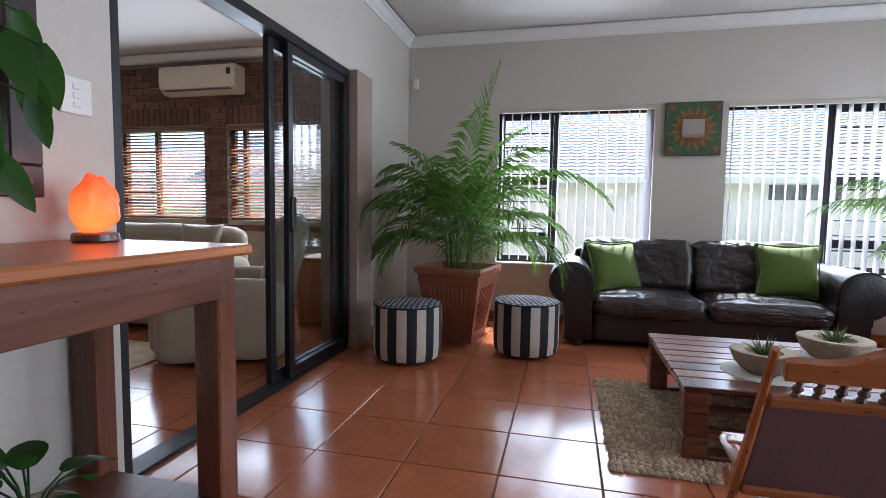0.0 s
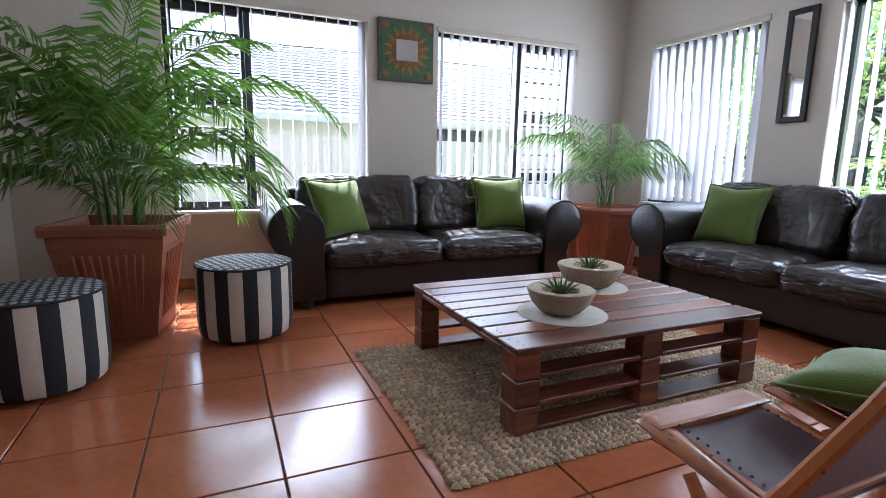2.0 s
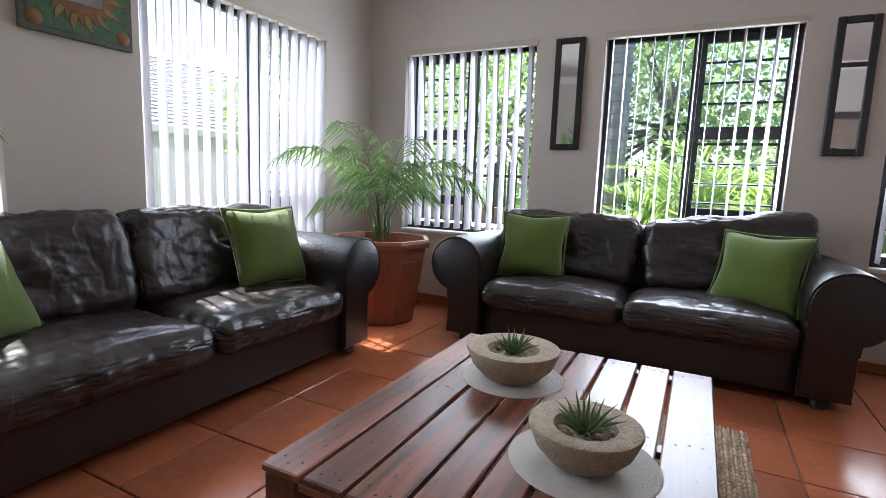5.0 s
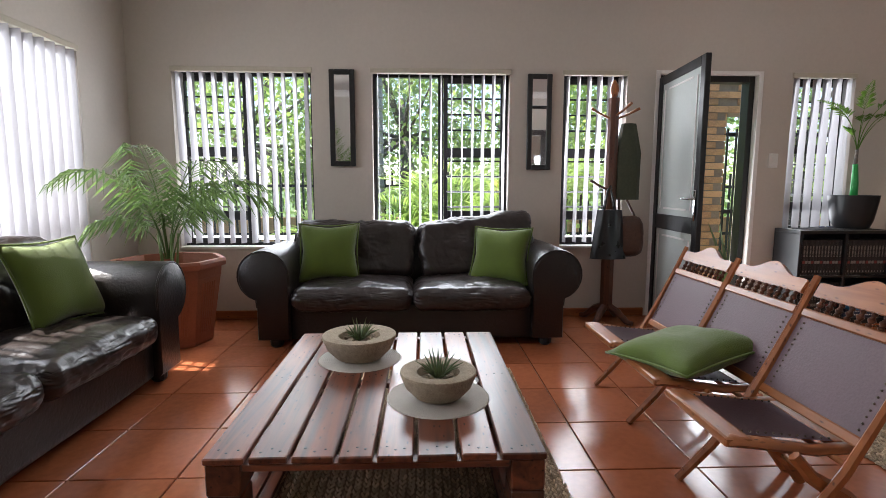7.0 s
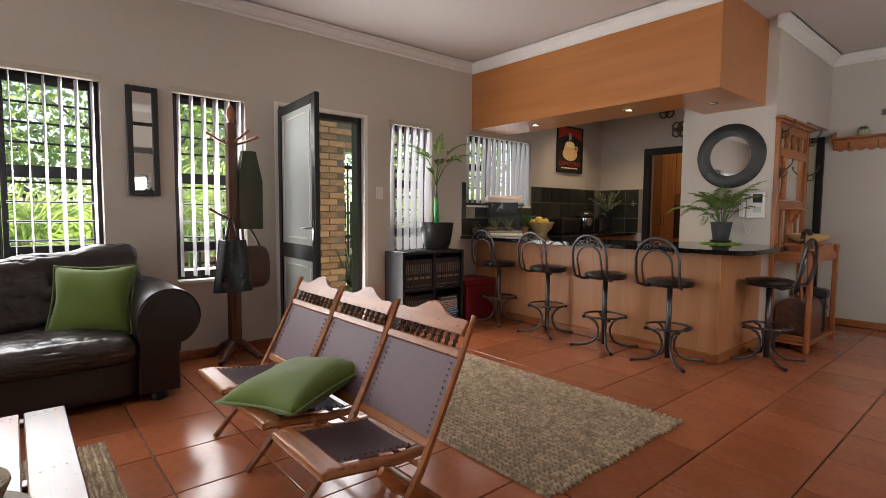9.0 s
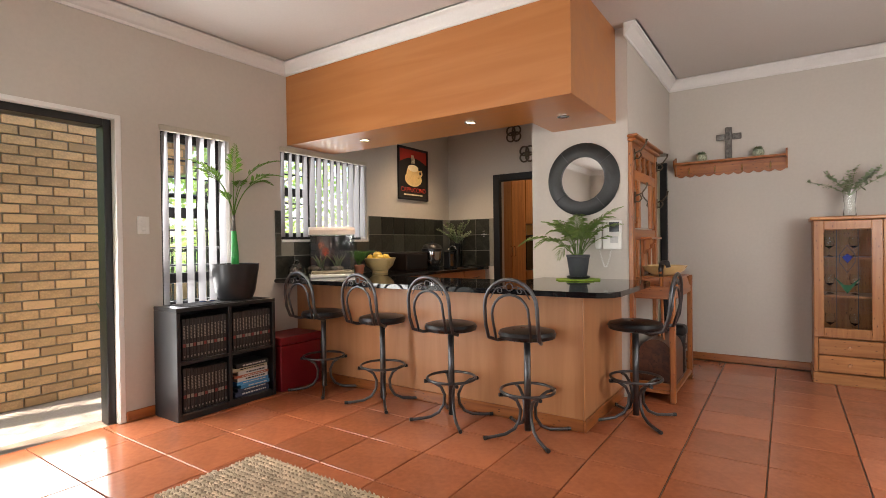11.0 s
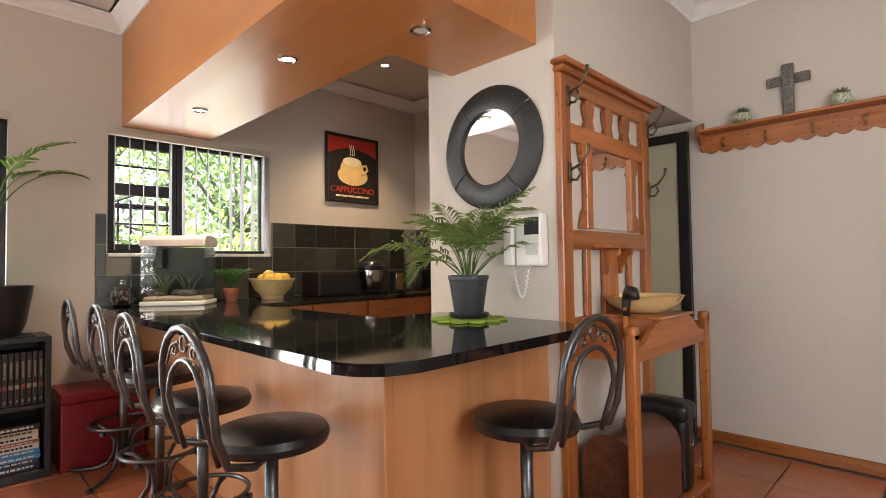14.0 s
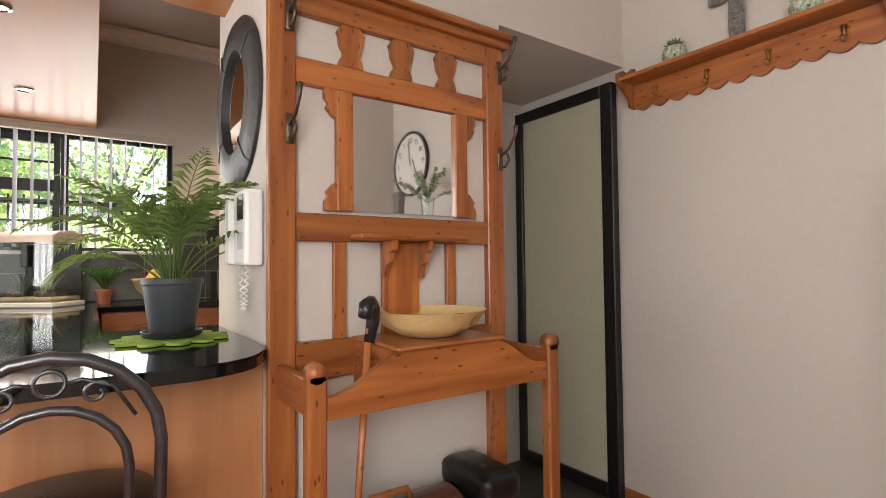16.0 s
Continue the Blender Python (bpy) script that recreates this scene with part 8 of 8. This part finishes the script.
beige_sofa()
lr = thing("rug", pose(-3.5, 2.6, 0), "sandy woven lounge rug", "rug")
part("weave", bx((0, 0, 0.006), (1.9, 1.6, 0.012), 0.003), JUTE, lr)
ac = thing("air_conditioner", pose(-3.84, 5.258, 2.53), "cream wall air conditioner on the brick wall", "air conditioner")
pts = [(0, -0.15), (-0.12, -0.15), (-0.19, -0.10), (-0.205, 0.0), (-0.20, 0.12), (-0.185, 0.15), (0, 0.15)]
part("body", slab(bmesh.new(), pts, 1.0, Matrix(((0, 0, 1, 0), (1, 0, 0, 0), (0, 1, 0, 0), (0, 0, 0, 1))), 0.008), AC_PLASTIC, ac, "", True)
part("outlet", bx((0, -0.165, -0.115), (0.86, 0.05, 0.012), 0.003, None), GUNMETAL, ac, "grey outlet flap")
part("badge", bx((0.42, -0.205, 0.07), (0.05, 0.006, 0.07), 0.002), BLACKPLAST, ac)
ch = thing("slatted_chest", pose(-1.98, 4.55, 0), "reddish wooden slatted chest", "chest")
part("body", span((-0.2, -0.22, 0.0), (0.2, 0.22, 0.62), 0.01), PINE[0], ch)
for k in range(6):
    part("slat", span((0.2, -0.2, 0.06 + k * 0.092), (0.215, 0.2, 0.13 + k * 0.092), 0.004), PINE[1], ch)
part("top", span((-0.22, -0.24, 0.62), (0.23, 0.24, 0.645), 0.006), PINE[1], ch)
VB = wood("blind_wood", (0.22, 0.10, 0.05), (0.13, 0.055, 0.025), 0, knots=False)
for k, (xa, xb) in enumerate([(-5.15, -3.9), (-3.6, -2.05)]):
    wn_ = tagged(new("window_%d" % (8 + k)), "wooden lounge window with venetian blind", "window", "", "structure")
    f = bmesh.new()
    xm = xa + (xb - xa) * (0.38 if k == 0 else 0.1)
    for a, b in [((xa, 0.95), (xa + 0.05, 2.04)), ((xb - 0.05, 0.95), (xb, 2.04)), ((xa + 0.05, 0.95), (xb - 0.05, 1.0)), ((xa + 0.05, 1.99), (xb - 0.05, 2.04)), ((xm, 1.0), (xm + 0.05, 1.99))]:
        span_in(f, (a[0], 5.34, a[1]), (b[0], 5.40, b[1]), 0.003)
    part("window_frame", f, VB, wn_)
    for z in (1.25, 1.5, 1.75):
        part("glazing_bar", span((xa + 0.05, 5.35, z), (xm, 5.385, z + 0.03)), VB, wn_)
    p = part("pane", span((xa + 0.04, 5.366, 0.99), (xb - 0.04, 5.37, 2.0)), GLASS, wn_)
    p.visible_shadow = False
    vb = thing("venetian_blind", Matrix(), "brown wooden venetian blind", "blind", "venetian blinds")
    part("head_rail", span((xa + 0.01, 5.27, 1.99), (xb - 0.01, 5.31, 2.035), 0.003), VB, vb)
    base = None
    for j in range(27):
        z = 0.985 + j * 0.037
        if base is None:
            o = part("slat", bx((0, 0, 0), (xb - xa - 0.03, 0.042, 0.003)), VB, vb)
            base = o.data
        else:
            o = new("slat", base)
            o.parent = vb
        o.matrix_basis = pose((xa + xb) / 2, 5.29, z, 30, 0, 0)

# back room glimpse
def pantry_unit(y0, y1, z0, z1, doors, label):
    """A pine kitchen unit standing against the east wall of the back room, its doors facing west."""
    u = thing("pantry_cupboard", pose(3.73, (y0 + y1) / 2, z0), label, "cupboard", "back kitchen units")
    w, h = y1 - y0, z1 - z0
    part("body", span((-0.58, -w / 2, 0), (-0.005, w / 2, h), 0.003), DRAWERWOOD, u)
    for k in range(doors):
        a = -w / 2 + w * k / doors
        d = part("door", span((-0.602, a + 0.004, 0.01), (-0.582, a + w / doors - 0.004, h - 0.01), 0.004), PALE_PINE[2], u)
        y = a + w / doors - 0.05 if k % 2 == 0 else a + 0.05
        z = h * 0.5
        part("handle", tube(bmesh.new(), [(-0.603, y, z - 0.07), (-0.63, y, z - 0.06), (-0.63, y, z + 0.06), (-0.603, y, z + 0.07)], 0.006, 6), CHROME, d, "", "all")
    return u


pantry_unit(-5.35, -4.45, 0.0, 2.2, 2, "tall pine larder cupboard with steel handles")
pantry_unit(-5.98, -5.36, 1.5, 2.2, 2, "pine wall cupboard above the oven")
pantry_unit(-5.98, -5.36, 0.0, 0.8, 2, "pine cupboard under the oven")
pantry_unit(-7.25, -5.99, 0.0, 0.88, 3, "pine base cupboard under a dark worktop")
ov = thing("built_in_oven", pose(3.73, -5.67, 0.802), "black built-in oven between pine cupboards", "oven")
part("body", span((-0.57, -0.305, 0), (-0.005, 0.305, 0.696), 0.003), BLACKPLAST, ov)
part("door", span((-0.6, -0.3, 0.02), (-0.572, 0.3, 0.52), 0.006), GRANITE, ov, "dark glass door")
part("control_panel", span((-0.6, -0.3, 0.53), (-0.572, 0.3, 0.69), 0.004), CHROME, ov, "steel control panel")
part("handle", tube(bmesh.new(), [(-0.6, -0.24, 0.48), (-0.635, -0.23, 0.48), (-0.635, 0.23, 0.48), (-0.6, 0.24, 0.48)], 0.009, 8), CHROME, ov, "", "all")
bw = thing("worktop", pose(3.73, -6.62, 0.882), "dark worktop in the back kitchen", "worktop")
part("slab", span((-0.61, -0.63, 0), (-0.005, 0.63, 0.035), 0.004), GRANITE, bw)
for k in range(3):
    jr = thing("storage_jar", pose(3.45, -6.15 - 0.2 * k, 0.9175), "small pale jar with a dark lid", "jar", "jars on the back worktop")
    part("jar", lathe(bmesh.new(), [(0.045, 0), (0.05, 0.01), (0.05, 0.11), (0.04, 0.12)], 18), PLASTIC, jr, "", True)
    part("lid", lathe(bmesh.new(), [(0.043, 0.121), (0.043, 0.14), (0.001, 0.142)], 18), BLACKPLAST, jr, "dark lid", True)
window_light("back_room_light", (2.2, -5.9, 2.8), (2.6, -5.9, 0.6), 0.5, 0.5, 2.6, (1.0, 0.82, 0.6))

# ---- outdoors ----
gr = part("ground", bmesh.new(), GRASS)
bm = bmesh.new()
for a in [(-400, -400), (400, -400), (400, 400), (-400, 400)]:
    bm.verts.new((*a, -0.15))
bm.faces.new(bm.verts)
bm.to_mesh(gr.data)
bm.free()
tagged(gr, "green garden lawn around the house", "ground", "", "structure")
pv = tagged(part("pavement", span((EX + 0.24, -6, -0.149), (7.2, 1.9, -0.06)), PAVING), "pale paved terrace outside the front door", "pavement", "", "structure")
tagged(part("pavement_north", span((-7, 5.5, -0.149), (7, 9.0, -0.1)), PAVING), "pale paved yard strip", "pavement", "", "structure")
tagged(part("roof", span((-7, -8, CEIL + 0.14), (EX + 0.55, 5.75, CEIL + 0.3)), WHITE), "flat roof slab over the house", "roof", "", "structure")


def neighbour_house():
    h = thing("house", pose(0, 12.2, -0.15), "pale neighbouring house with a tiled pitched roof", "house")
    part("wall", span((-9, 0, 0), (12, 7.0, 2.15)), OUTWALL, h)
    bm = bmesh.new()
    courses, n = 22, 150
    x0, x1 = -9.6, 12.6
    for side in (0, 1):
        prev = None
        for c in range(courses + 1):
            for lip in ((0,) if c == 0 else (0, 1)):
                f = c / courses
                y = -0.5 + f * 4.0 if side == 0 else 7.5 - f * 4.0
                z = 2.0 + f * 2.1 + (0.03 if lip else 0.0)
                row = [bm.verts.new((x0 + (x1 - x0) * i / n, y, z + 0.025 * abs(math.sin(i * 1.57)))) for i in range(n + 1)]
                if prev:
                    for i in range(n):
                        bm.faces.new((prev[i], prev[i + 1], row[i + 1], row[i]))
                prev = row
    part("roof", bm, ROOFTILE, h, "pale interlocking roof tiles")
    part("fascia", span((x0, -0.55, 1.9), (x1, -0.48, 2.03)), OUTWALL, h)
    for x in (-4.0, 4.4):
        w = part("window", span((x, -0.01, 0.9), (x + 1.4, 0.02, 1.9)), GUNMETAL, h)
        part("frame", span((x - 0.05, -0.02, 0.86), (x + 1.45, -0.011, 0.9)), CORNICE, w)


neighbour_house()


def slat_fence(name, x0, y0, x1, y1, h, pitch, w, mat, label, rails=(0.3, 0.85)):
    f = thing(name, pose(0, 0, -0.15), label, "fence")
    a, b = Vector((x0, y0, 0)), Vector((x1, y1, 0))
    L = (b - a).length
    d = (b - a) / L
    n = int(L / pitch)
    base = None
    rz = math.degrees(math.atan2(d.y, d.x))
    for i in range(n):
        p = a + d * (i + 0.5) * pitch
        if base is None:
            bm = span((-w / 2, -0.012, 0), (w / 2, 0.012, h))
            o = part("slat", bm, mat, f)
            base = o.data
        else:
            o = new("slat", base)
            o.parent = f
        o.matrix_basis = pose(p.x, p.y, 0, 0, 0, rz)
    for r in rails:
        c = (a + b) / 2
        part("rail", bx((0, 0.03, 0), (L, 0.03, 0.05)), mat, f, "", False, pose(c.x, c.y, h * r, 0, 0, rz))


slat_fence("fence", -5, 9.3, 8, 9.3, 1.5, 0.16, 0.13, OUTWALL, "pale slatted boundary fence")
slat_fence("palisade_fence", 8.4, 8.5, 8.4, -7, 1.55, 0.13, 0.035, BLACKMETAL, "black palisade fence along the garden")
bwl = thing("garden_wall", pose(8.6, 0, -0.15), "low sandy brick garden wall", "wall")
part("wall", span((0, -8, 0), (0.2, 9, 0.75)), BRICK_PALE, bwl)


def leaf_cloud(bm, c, r, n, size, rnd, flat=0.8):
    for i in range(n):
        d = Vector((rnd.gauss(0, 1), rnd.gauss(0, 1), rnd.gauss(0, 1))).normalized()
        q = r * rnd.random() ** 0.4
        p = Vector(c) + Vector((d.x * q, d.y * q, d.z * q * flat))
        t = Vector((rnd.gauss(0, 1), rnd.gauss(0, 1), rnd.gauss(0, 1))).normalized()
        s = t.cross(Vector((rnd.gauss(0, 1), rnd.gauss(0, 1), rnd.gauss(0, 1)))).normalized()
        L = size * rnd.uniform(0.6, 1.3)
        vs = [bm.verts.new(p + t * L * a + s * L * b) for a, b in ((-0.5, 0), (0, 0.28), (0.5, 0), (0, -0.28))]
        bm.faces.new(vs)


def tree(x, y, h, r, seed, mat):
    rnd = random.Random(seed)
    t = thing("garden_tree", pose(x, y, -0.15), "leafy green garden tree", "tree", "garden trees")
    tr = bmesh.new()
    tube(tr, [(0, 0, 0), (0.05, 0.03, h * 0.3), (0.0, 0.1, h * 0.55)], [0.16, 0.12, 0.08], 8)
    part("trunk", tr, BARK, t, "", "all")
    cr = bmesh.new()
    for i in range(19):
        a, q = rnd.random() * 6.28, r * math.sqrt(rnd.random())
        c = (q * math.cos(a), q * math.sin(a), h * rnd.uniform(0.1, 1.0))
        part("limb", tube(bmesh.new(), [(0, 0.05, h * 0.4), (c[0] * 0.5, c[1] * 0.5, (h * 0.4 + c[2]) / 2), c], [0.05, 0.035, 0.015], 5), BARK, t, "", "all")
        leaf_cloud(cr, c, r * 0.5, 380, 0.14, rnd)
    part("crown", cr, mat, t, "crown of small leaves")


OUTLEAF = leafy("garden_leaf", (0.19, 0.26, 0.15))
OUTLEAF2 = leafy("light_garden_leaf", (0.26, 0.36, 0.14))
for k, (x, y, h, r) in enumerate([(10.5, 6.5, 5.5, 2.2), (11.2, 3.2, 6.0, 2.4), (10.2, 0.4, 5.0, 2.2), (11.5, -2.5, 6.0, 2.5), (10.0, -5.0, 5.0, 2.2), (13.5, 9.5, 6.5, 2.8), (9.8, 10.5, 5.0, 2.0), (14.5, 5, 7.5, 3.0), (14.5, -0.5, 7.5, 3.0)]):
    tree(x, y, h, r, 50 + k, OUTLEAF if k % 2 else OUTLEAF2)


def garden_palm(x, y, n, ln, z, seed, label="bright green clump of garden palm"):
    rnd = random.Random(seed)
    p = thing("garden_palm", pose(x, y, -0.15), label, "palm", "garden palms")
    part("trunk", tube(bmesh.new(), [(0, 0, 0), (0.02, 0, z)], [0.07, 0.045], 8), STEM, p, "", "all")
    for i in range(n):
        az = 2 * math.pi * i / n + rnd.uniform(-0.2, 0.2)
        part("frond", frond(bmesh.new(), (0.02, 0, z), az, radians(rnd.uniform(50, 82)), radians(rnd.uniform(60, 110)), ln * rnd.uniform(0.8, 1.1), 0.42, 24, 0.4, 0.035, 0.2, seed * 50 + i), OUTLEAF2, p)


garden_palm(5.9, 1.75, 12, 1.7, 0.6, 1)
garden_palm(5.4, 2.75, 12, 1.6, 0.45, 2)
garden_palm(5.0, 2.2, 10, 1.5, 0.5, 12)
garden_palm(6.2, 0.9, 11, 1.8, 0.9, 3)
garden_palm(5.5, -2.6, 12, 1.7, 0.8, 4)
garden_palm(6.3, -3.6, 11, 1.7, 0.5, 5)
garden_palm(7.2, 4.2, 9, 1.2, 0.1, 6)
garden_palm(3.2, 8.2, 9, 1.0, 0.1, 7, "low green palm by the boundary fence")
garden_palm(2.3, 8.4, 9, 0.9, 0.1, 8, "low green palm by the boundary fence")
PALMBARK = material("pale_palm_bark", (0.36, 0.35, 0.35), 0.9, var=0.35, scale=10, stretch=(1, 1, 4), bump=0.6)
tp = thing("palm_tree", pose(5.55, 3.45, -0.15), "tall palm with a thick ringed grey trunk", "palm")
prof = []
for k in range(46):
    prof += [(0.175 - 0.0009 * k, k * 0.13), (0.16 - 0.0009 * k, k * 0.13 + 0.11)]
part("trunk", lathe(bmesh.new(), prof, 18), PALMBARK, tp, "ringed grey trunk", True)
for i in range(14):
    part("frond", frond(bmesh.new(), (0, 0, 5.9), i * 0.45, radians(50), radians(95), 2.6, 0.5, 26, 0.4, 0.03, 0.15, 900 + i), OUTLEAF, tp)

# porch
pier = thing("porch_pier", pose(0, 0, -0.06), "sandy face brick porch pier and beam", "pier")
part("core", span((5.01, -0.55, 0), (5.33, 0.49, 2.6)), MORTAR, pier)
part("beam_core", span((5.01, -1.3, 2.03), (5.33, -0.55, 2.6)), MORTAR, pier)
def brick_mesh(w, d, h, name, mat):
    bm = bx((0, 0, 0), (w, d, h), 0.003)
    me = bpy.data.meshes.new(name)
    bm.to_mesh(me)
    bm.free()
    me.materials.append(mat)
    return me


bmx = brick_mesh(0.03, 0.212, 0.066, "brick", BRICK_PALE)
bmy = brick_mesh(0.15, 0.03, 0.066, "brick", BRICK_PALE)
for r in range(33):
    z = 0.04 + r * 0.078
    for j in range(5):
        y = -0.56 + (j + (0.5 if r % 2 else 0.0)) * 0.224 + 0.106
        if -0.57 < y - 0.1 and y + 0.1 < 0.5:
            o = new("brick", bmx)
            o.parent = pier
            o.location = (5.005, y, z)
    if z < 2.0:
        for j in range(2):
            o = new("brick", bmy)
            o.parent = pier
            o.location = (5.09 + j * 0.16, -0.555, z)
    else:
        for j in range(3):
            o = new("brick", bmx)
            o.parent = pier
            o.location = (5.005, -0.67 - (j + (0.5 if r % 2 else 0)) * 0.224, z)
slat_fence("security_gate", 5.5, -0.5, 5.5, -2.4, 2.0, 0.11, 0.016, BLACKMETAL, "black barred security gate on the porch", (0.05, 0.5, 0.97))
al = thing("aloe_plant", pose(5.05, -0.72, -0.06), "spiky aloe in a green pot on the porch", "potted plant")
part("pot", lathe(bmesh.new(), [(0.12, 0), (0.15, 0.28), (0.14, 0.3), (0.001, 0.28)], 18), STEM, al, "", True)
for i in range(14):
    az, e = i * 2.4, radians(30 + 4 * (i % 8))
    d = Vector((math.cos(az) * math.cos(e), math.sin(az) * math.cos(e), math.sin(e)))
    b0 = Vector((0, 0, 0.28))
    part("leaf", tube(bmesh.new(), [b0, b0 + d * 0.3, b0 + d * 0.55 + Vector((0, 0, 0.08))], [0.03, 0.022, 0.003], 6, flat=0.4), SUCC, al, "", "all")

# ---- bricks, slate and floor tiles ----
wb_ = [o for o in scene.objects if o.name == "wall_lounge_brick"][0]
wb_.data.materials[0] = MORTAR
bme = brick_mesh(0.212, 0.02, 0.068, "brick", BRICK)
bsl = brick_mesh(0.068, 0.02, 0.2, "brick", BRICK)
holes = [(-5.15, -3.9, 0.93, 2.04), (-3.6, -2.05, 0.93, 2.04)]
for r in range(24):
    z = 0.86 + r * 0.08
    for j in range(18):
        x = -5.5 + (j + (0.5 if r % 2 else 0)) * 0.222
        if x > -1.75 or z > 2.76:
            continue
        if any(a - 0.1 < x < b + 0.1 + (0.3 if b < -3.8 else 0) and c - 0.02 < z < (d + 0.24) for a, b, c, d in holes):
            continue
        o = new("brick", bme)
        o.parent = wb_
        o.location = (x, 5.252, z)
bmh = brick_mesh(0.072, 0.02, 0.068, "brick", BRICK)
for r in range(1, 18):
    for me_, x in ((bme, -3.79 if r % 2 else -3.71), (bmh, -3.64 if r % 2 else -3.86)):
        o = new("brick", me_)
        o.parent = wb_
        o.location = (x, 5.2535, 0.86 + r * 0.08)
for a, b, c, d in holes:
    n = int((b - a + 0.1) / 0.079)
    for j in range(n):
        o = new("brick", bsl)
        o.parent = wb_
        o.location = (a - 0.02 + j * 0.079, 5.25, d + 0.115)

sm = bpy.data.meshes.new("slate_tile")
bm = bx((0, 0, 0), (0.012, 0.1975, 0.1975), 0.002)
bm.to_mesh(sm)
bm.free()
sm.materials.append(SLATE)
bs = tagged(part("backsplash", span((EX - 0.006, SY + 0.001, CT), (EX - 0.001, -1.36, CT + 0.617)), SLATEGROUT), "dark slate tiled backsplash", "backsplash", "", "structure")
bm = bmesh.new()
span_in(bm, (EX - 0.006, SY + 0.001, CT), (EX - 0.001, -2.585, CT + 0.617))
span_in(bm, (EX - 0.006, -2.585, CT), (EX - 0.001, -1.42, 1.265))
span_in(bm, (EX - 0.006, -1.42, CT), (EX - 0.001, -1.36, CT + 0.617))
span_in(bm, (3.045, SY + 0.001, CT), (EX - 0.006, SY + 0.006, CT + 0.617))
bm.to_mesh(bs.data)
bm.free()
for r in range(3):
    for j in range(14):
        y = -1.36 - 0.1028 - j * 0.2056
        z = CT + 0.1028 + r * 0.2056
        za, zb, ya, yb2 = z - 0.1, z + 0.1, y - 0.1, y + 0.1
        if yb2 <= -1.42 and ya >= -2.6 and zb > 1.265:
            zb = 1.262
        if zb - za < 0.03 or ya < SY:
            continue
        o = new("slate_tile", sm)
        o.parent = bs
        if j == 0 and zb > 1.265:
            yb2 = -1.362
            ya = -1.42
            part("slate_tile", span((EX - 0.014, ya, za), (EX - 0.004, yb2, zb), 0.002), SLATE, bs)
            bpy.data.objects.remove(o)
            continue
        o.matrix_basis = Matrix.Translation((EX - 0.009, (ya + yb2) / 2, (za + zb) / 2)) @ Matrix.Diagonal((1, (yb2 - ya) / 0.2, (zb - za) / 0.2, 1))
    for j in range(3):
        o = new("slate_tile", sm)
        o.parent = bs
        o.matrix_basis = pose(EX - 0.12 - j * 0.2056, SY + 0.009, CT + 0.1028 + r * 0.2056, 0, 0, 90)

P, OX, OY = 0.418, 0.017, 2.96
fl = [o for o in scene.objects if o.name == "floor"][0]
tm = bpy.data.meshes.new("floor_tile")
bm = bx((0, 0, -0.006), (P - 0.007, P - 0.007, 0.012), 0.0022)
bm.to_mesh(tm)
bm.free()
tm.materials.append(TILE)
rest = bmesh.new()
rng = random.Random(4)
for i in range(-15, 10):
    for j in range(-20, 6):
        x, y = OX + (i + 0.5) * P, OY + (j + 0.5) * P
        if y > NY + 0.1 or x > EX + 0.15:
            continue
        near = x > WX - 0.3 and y > SY - 0.1
        if near:
            o = new("floor_tile", tm)
            o.parent = fl
            o.matrix_basis = pose(x, y, rng.uniform(-0.0006, 0.0), rng.uniform(-0.05, 0.05), rng.uniform(-0.05, 0.05), 0)
        elif (x <= WX - 0.3 and y > -1.2) or (x > 0.8 and y <= SY - 0.1):
            box(rest, (x, y, -0.006), (P - 0.007, P - 0.007, 0.012))
o = part("outer_tiles", rest, TILE, fl)
o["kind"] = "stuff"
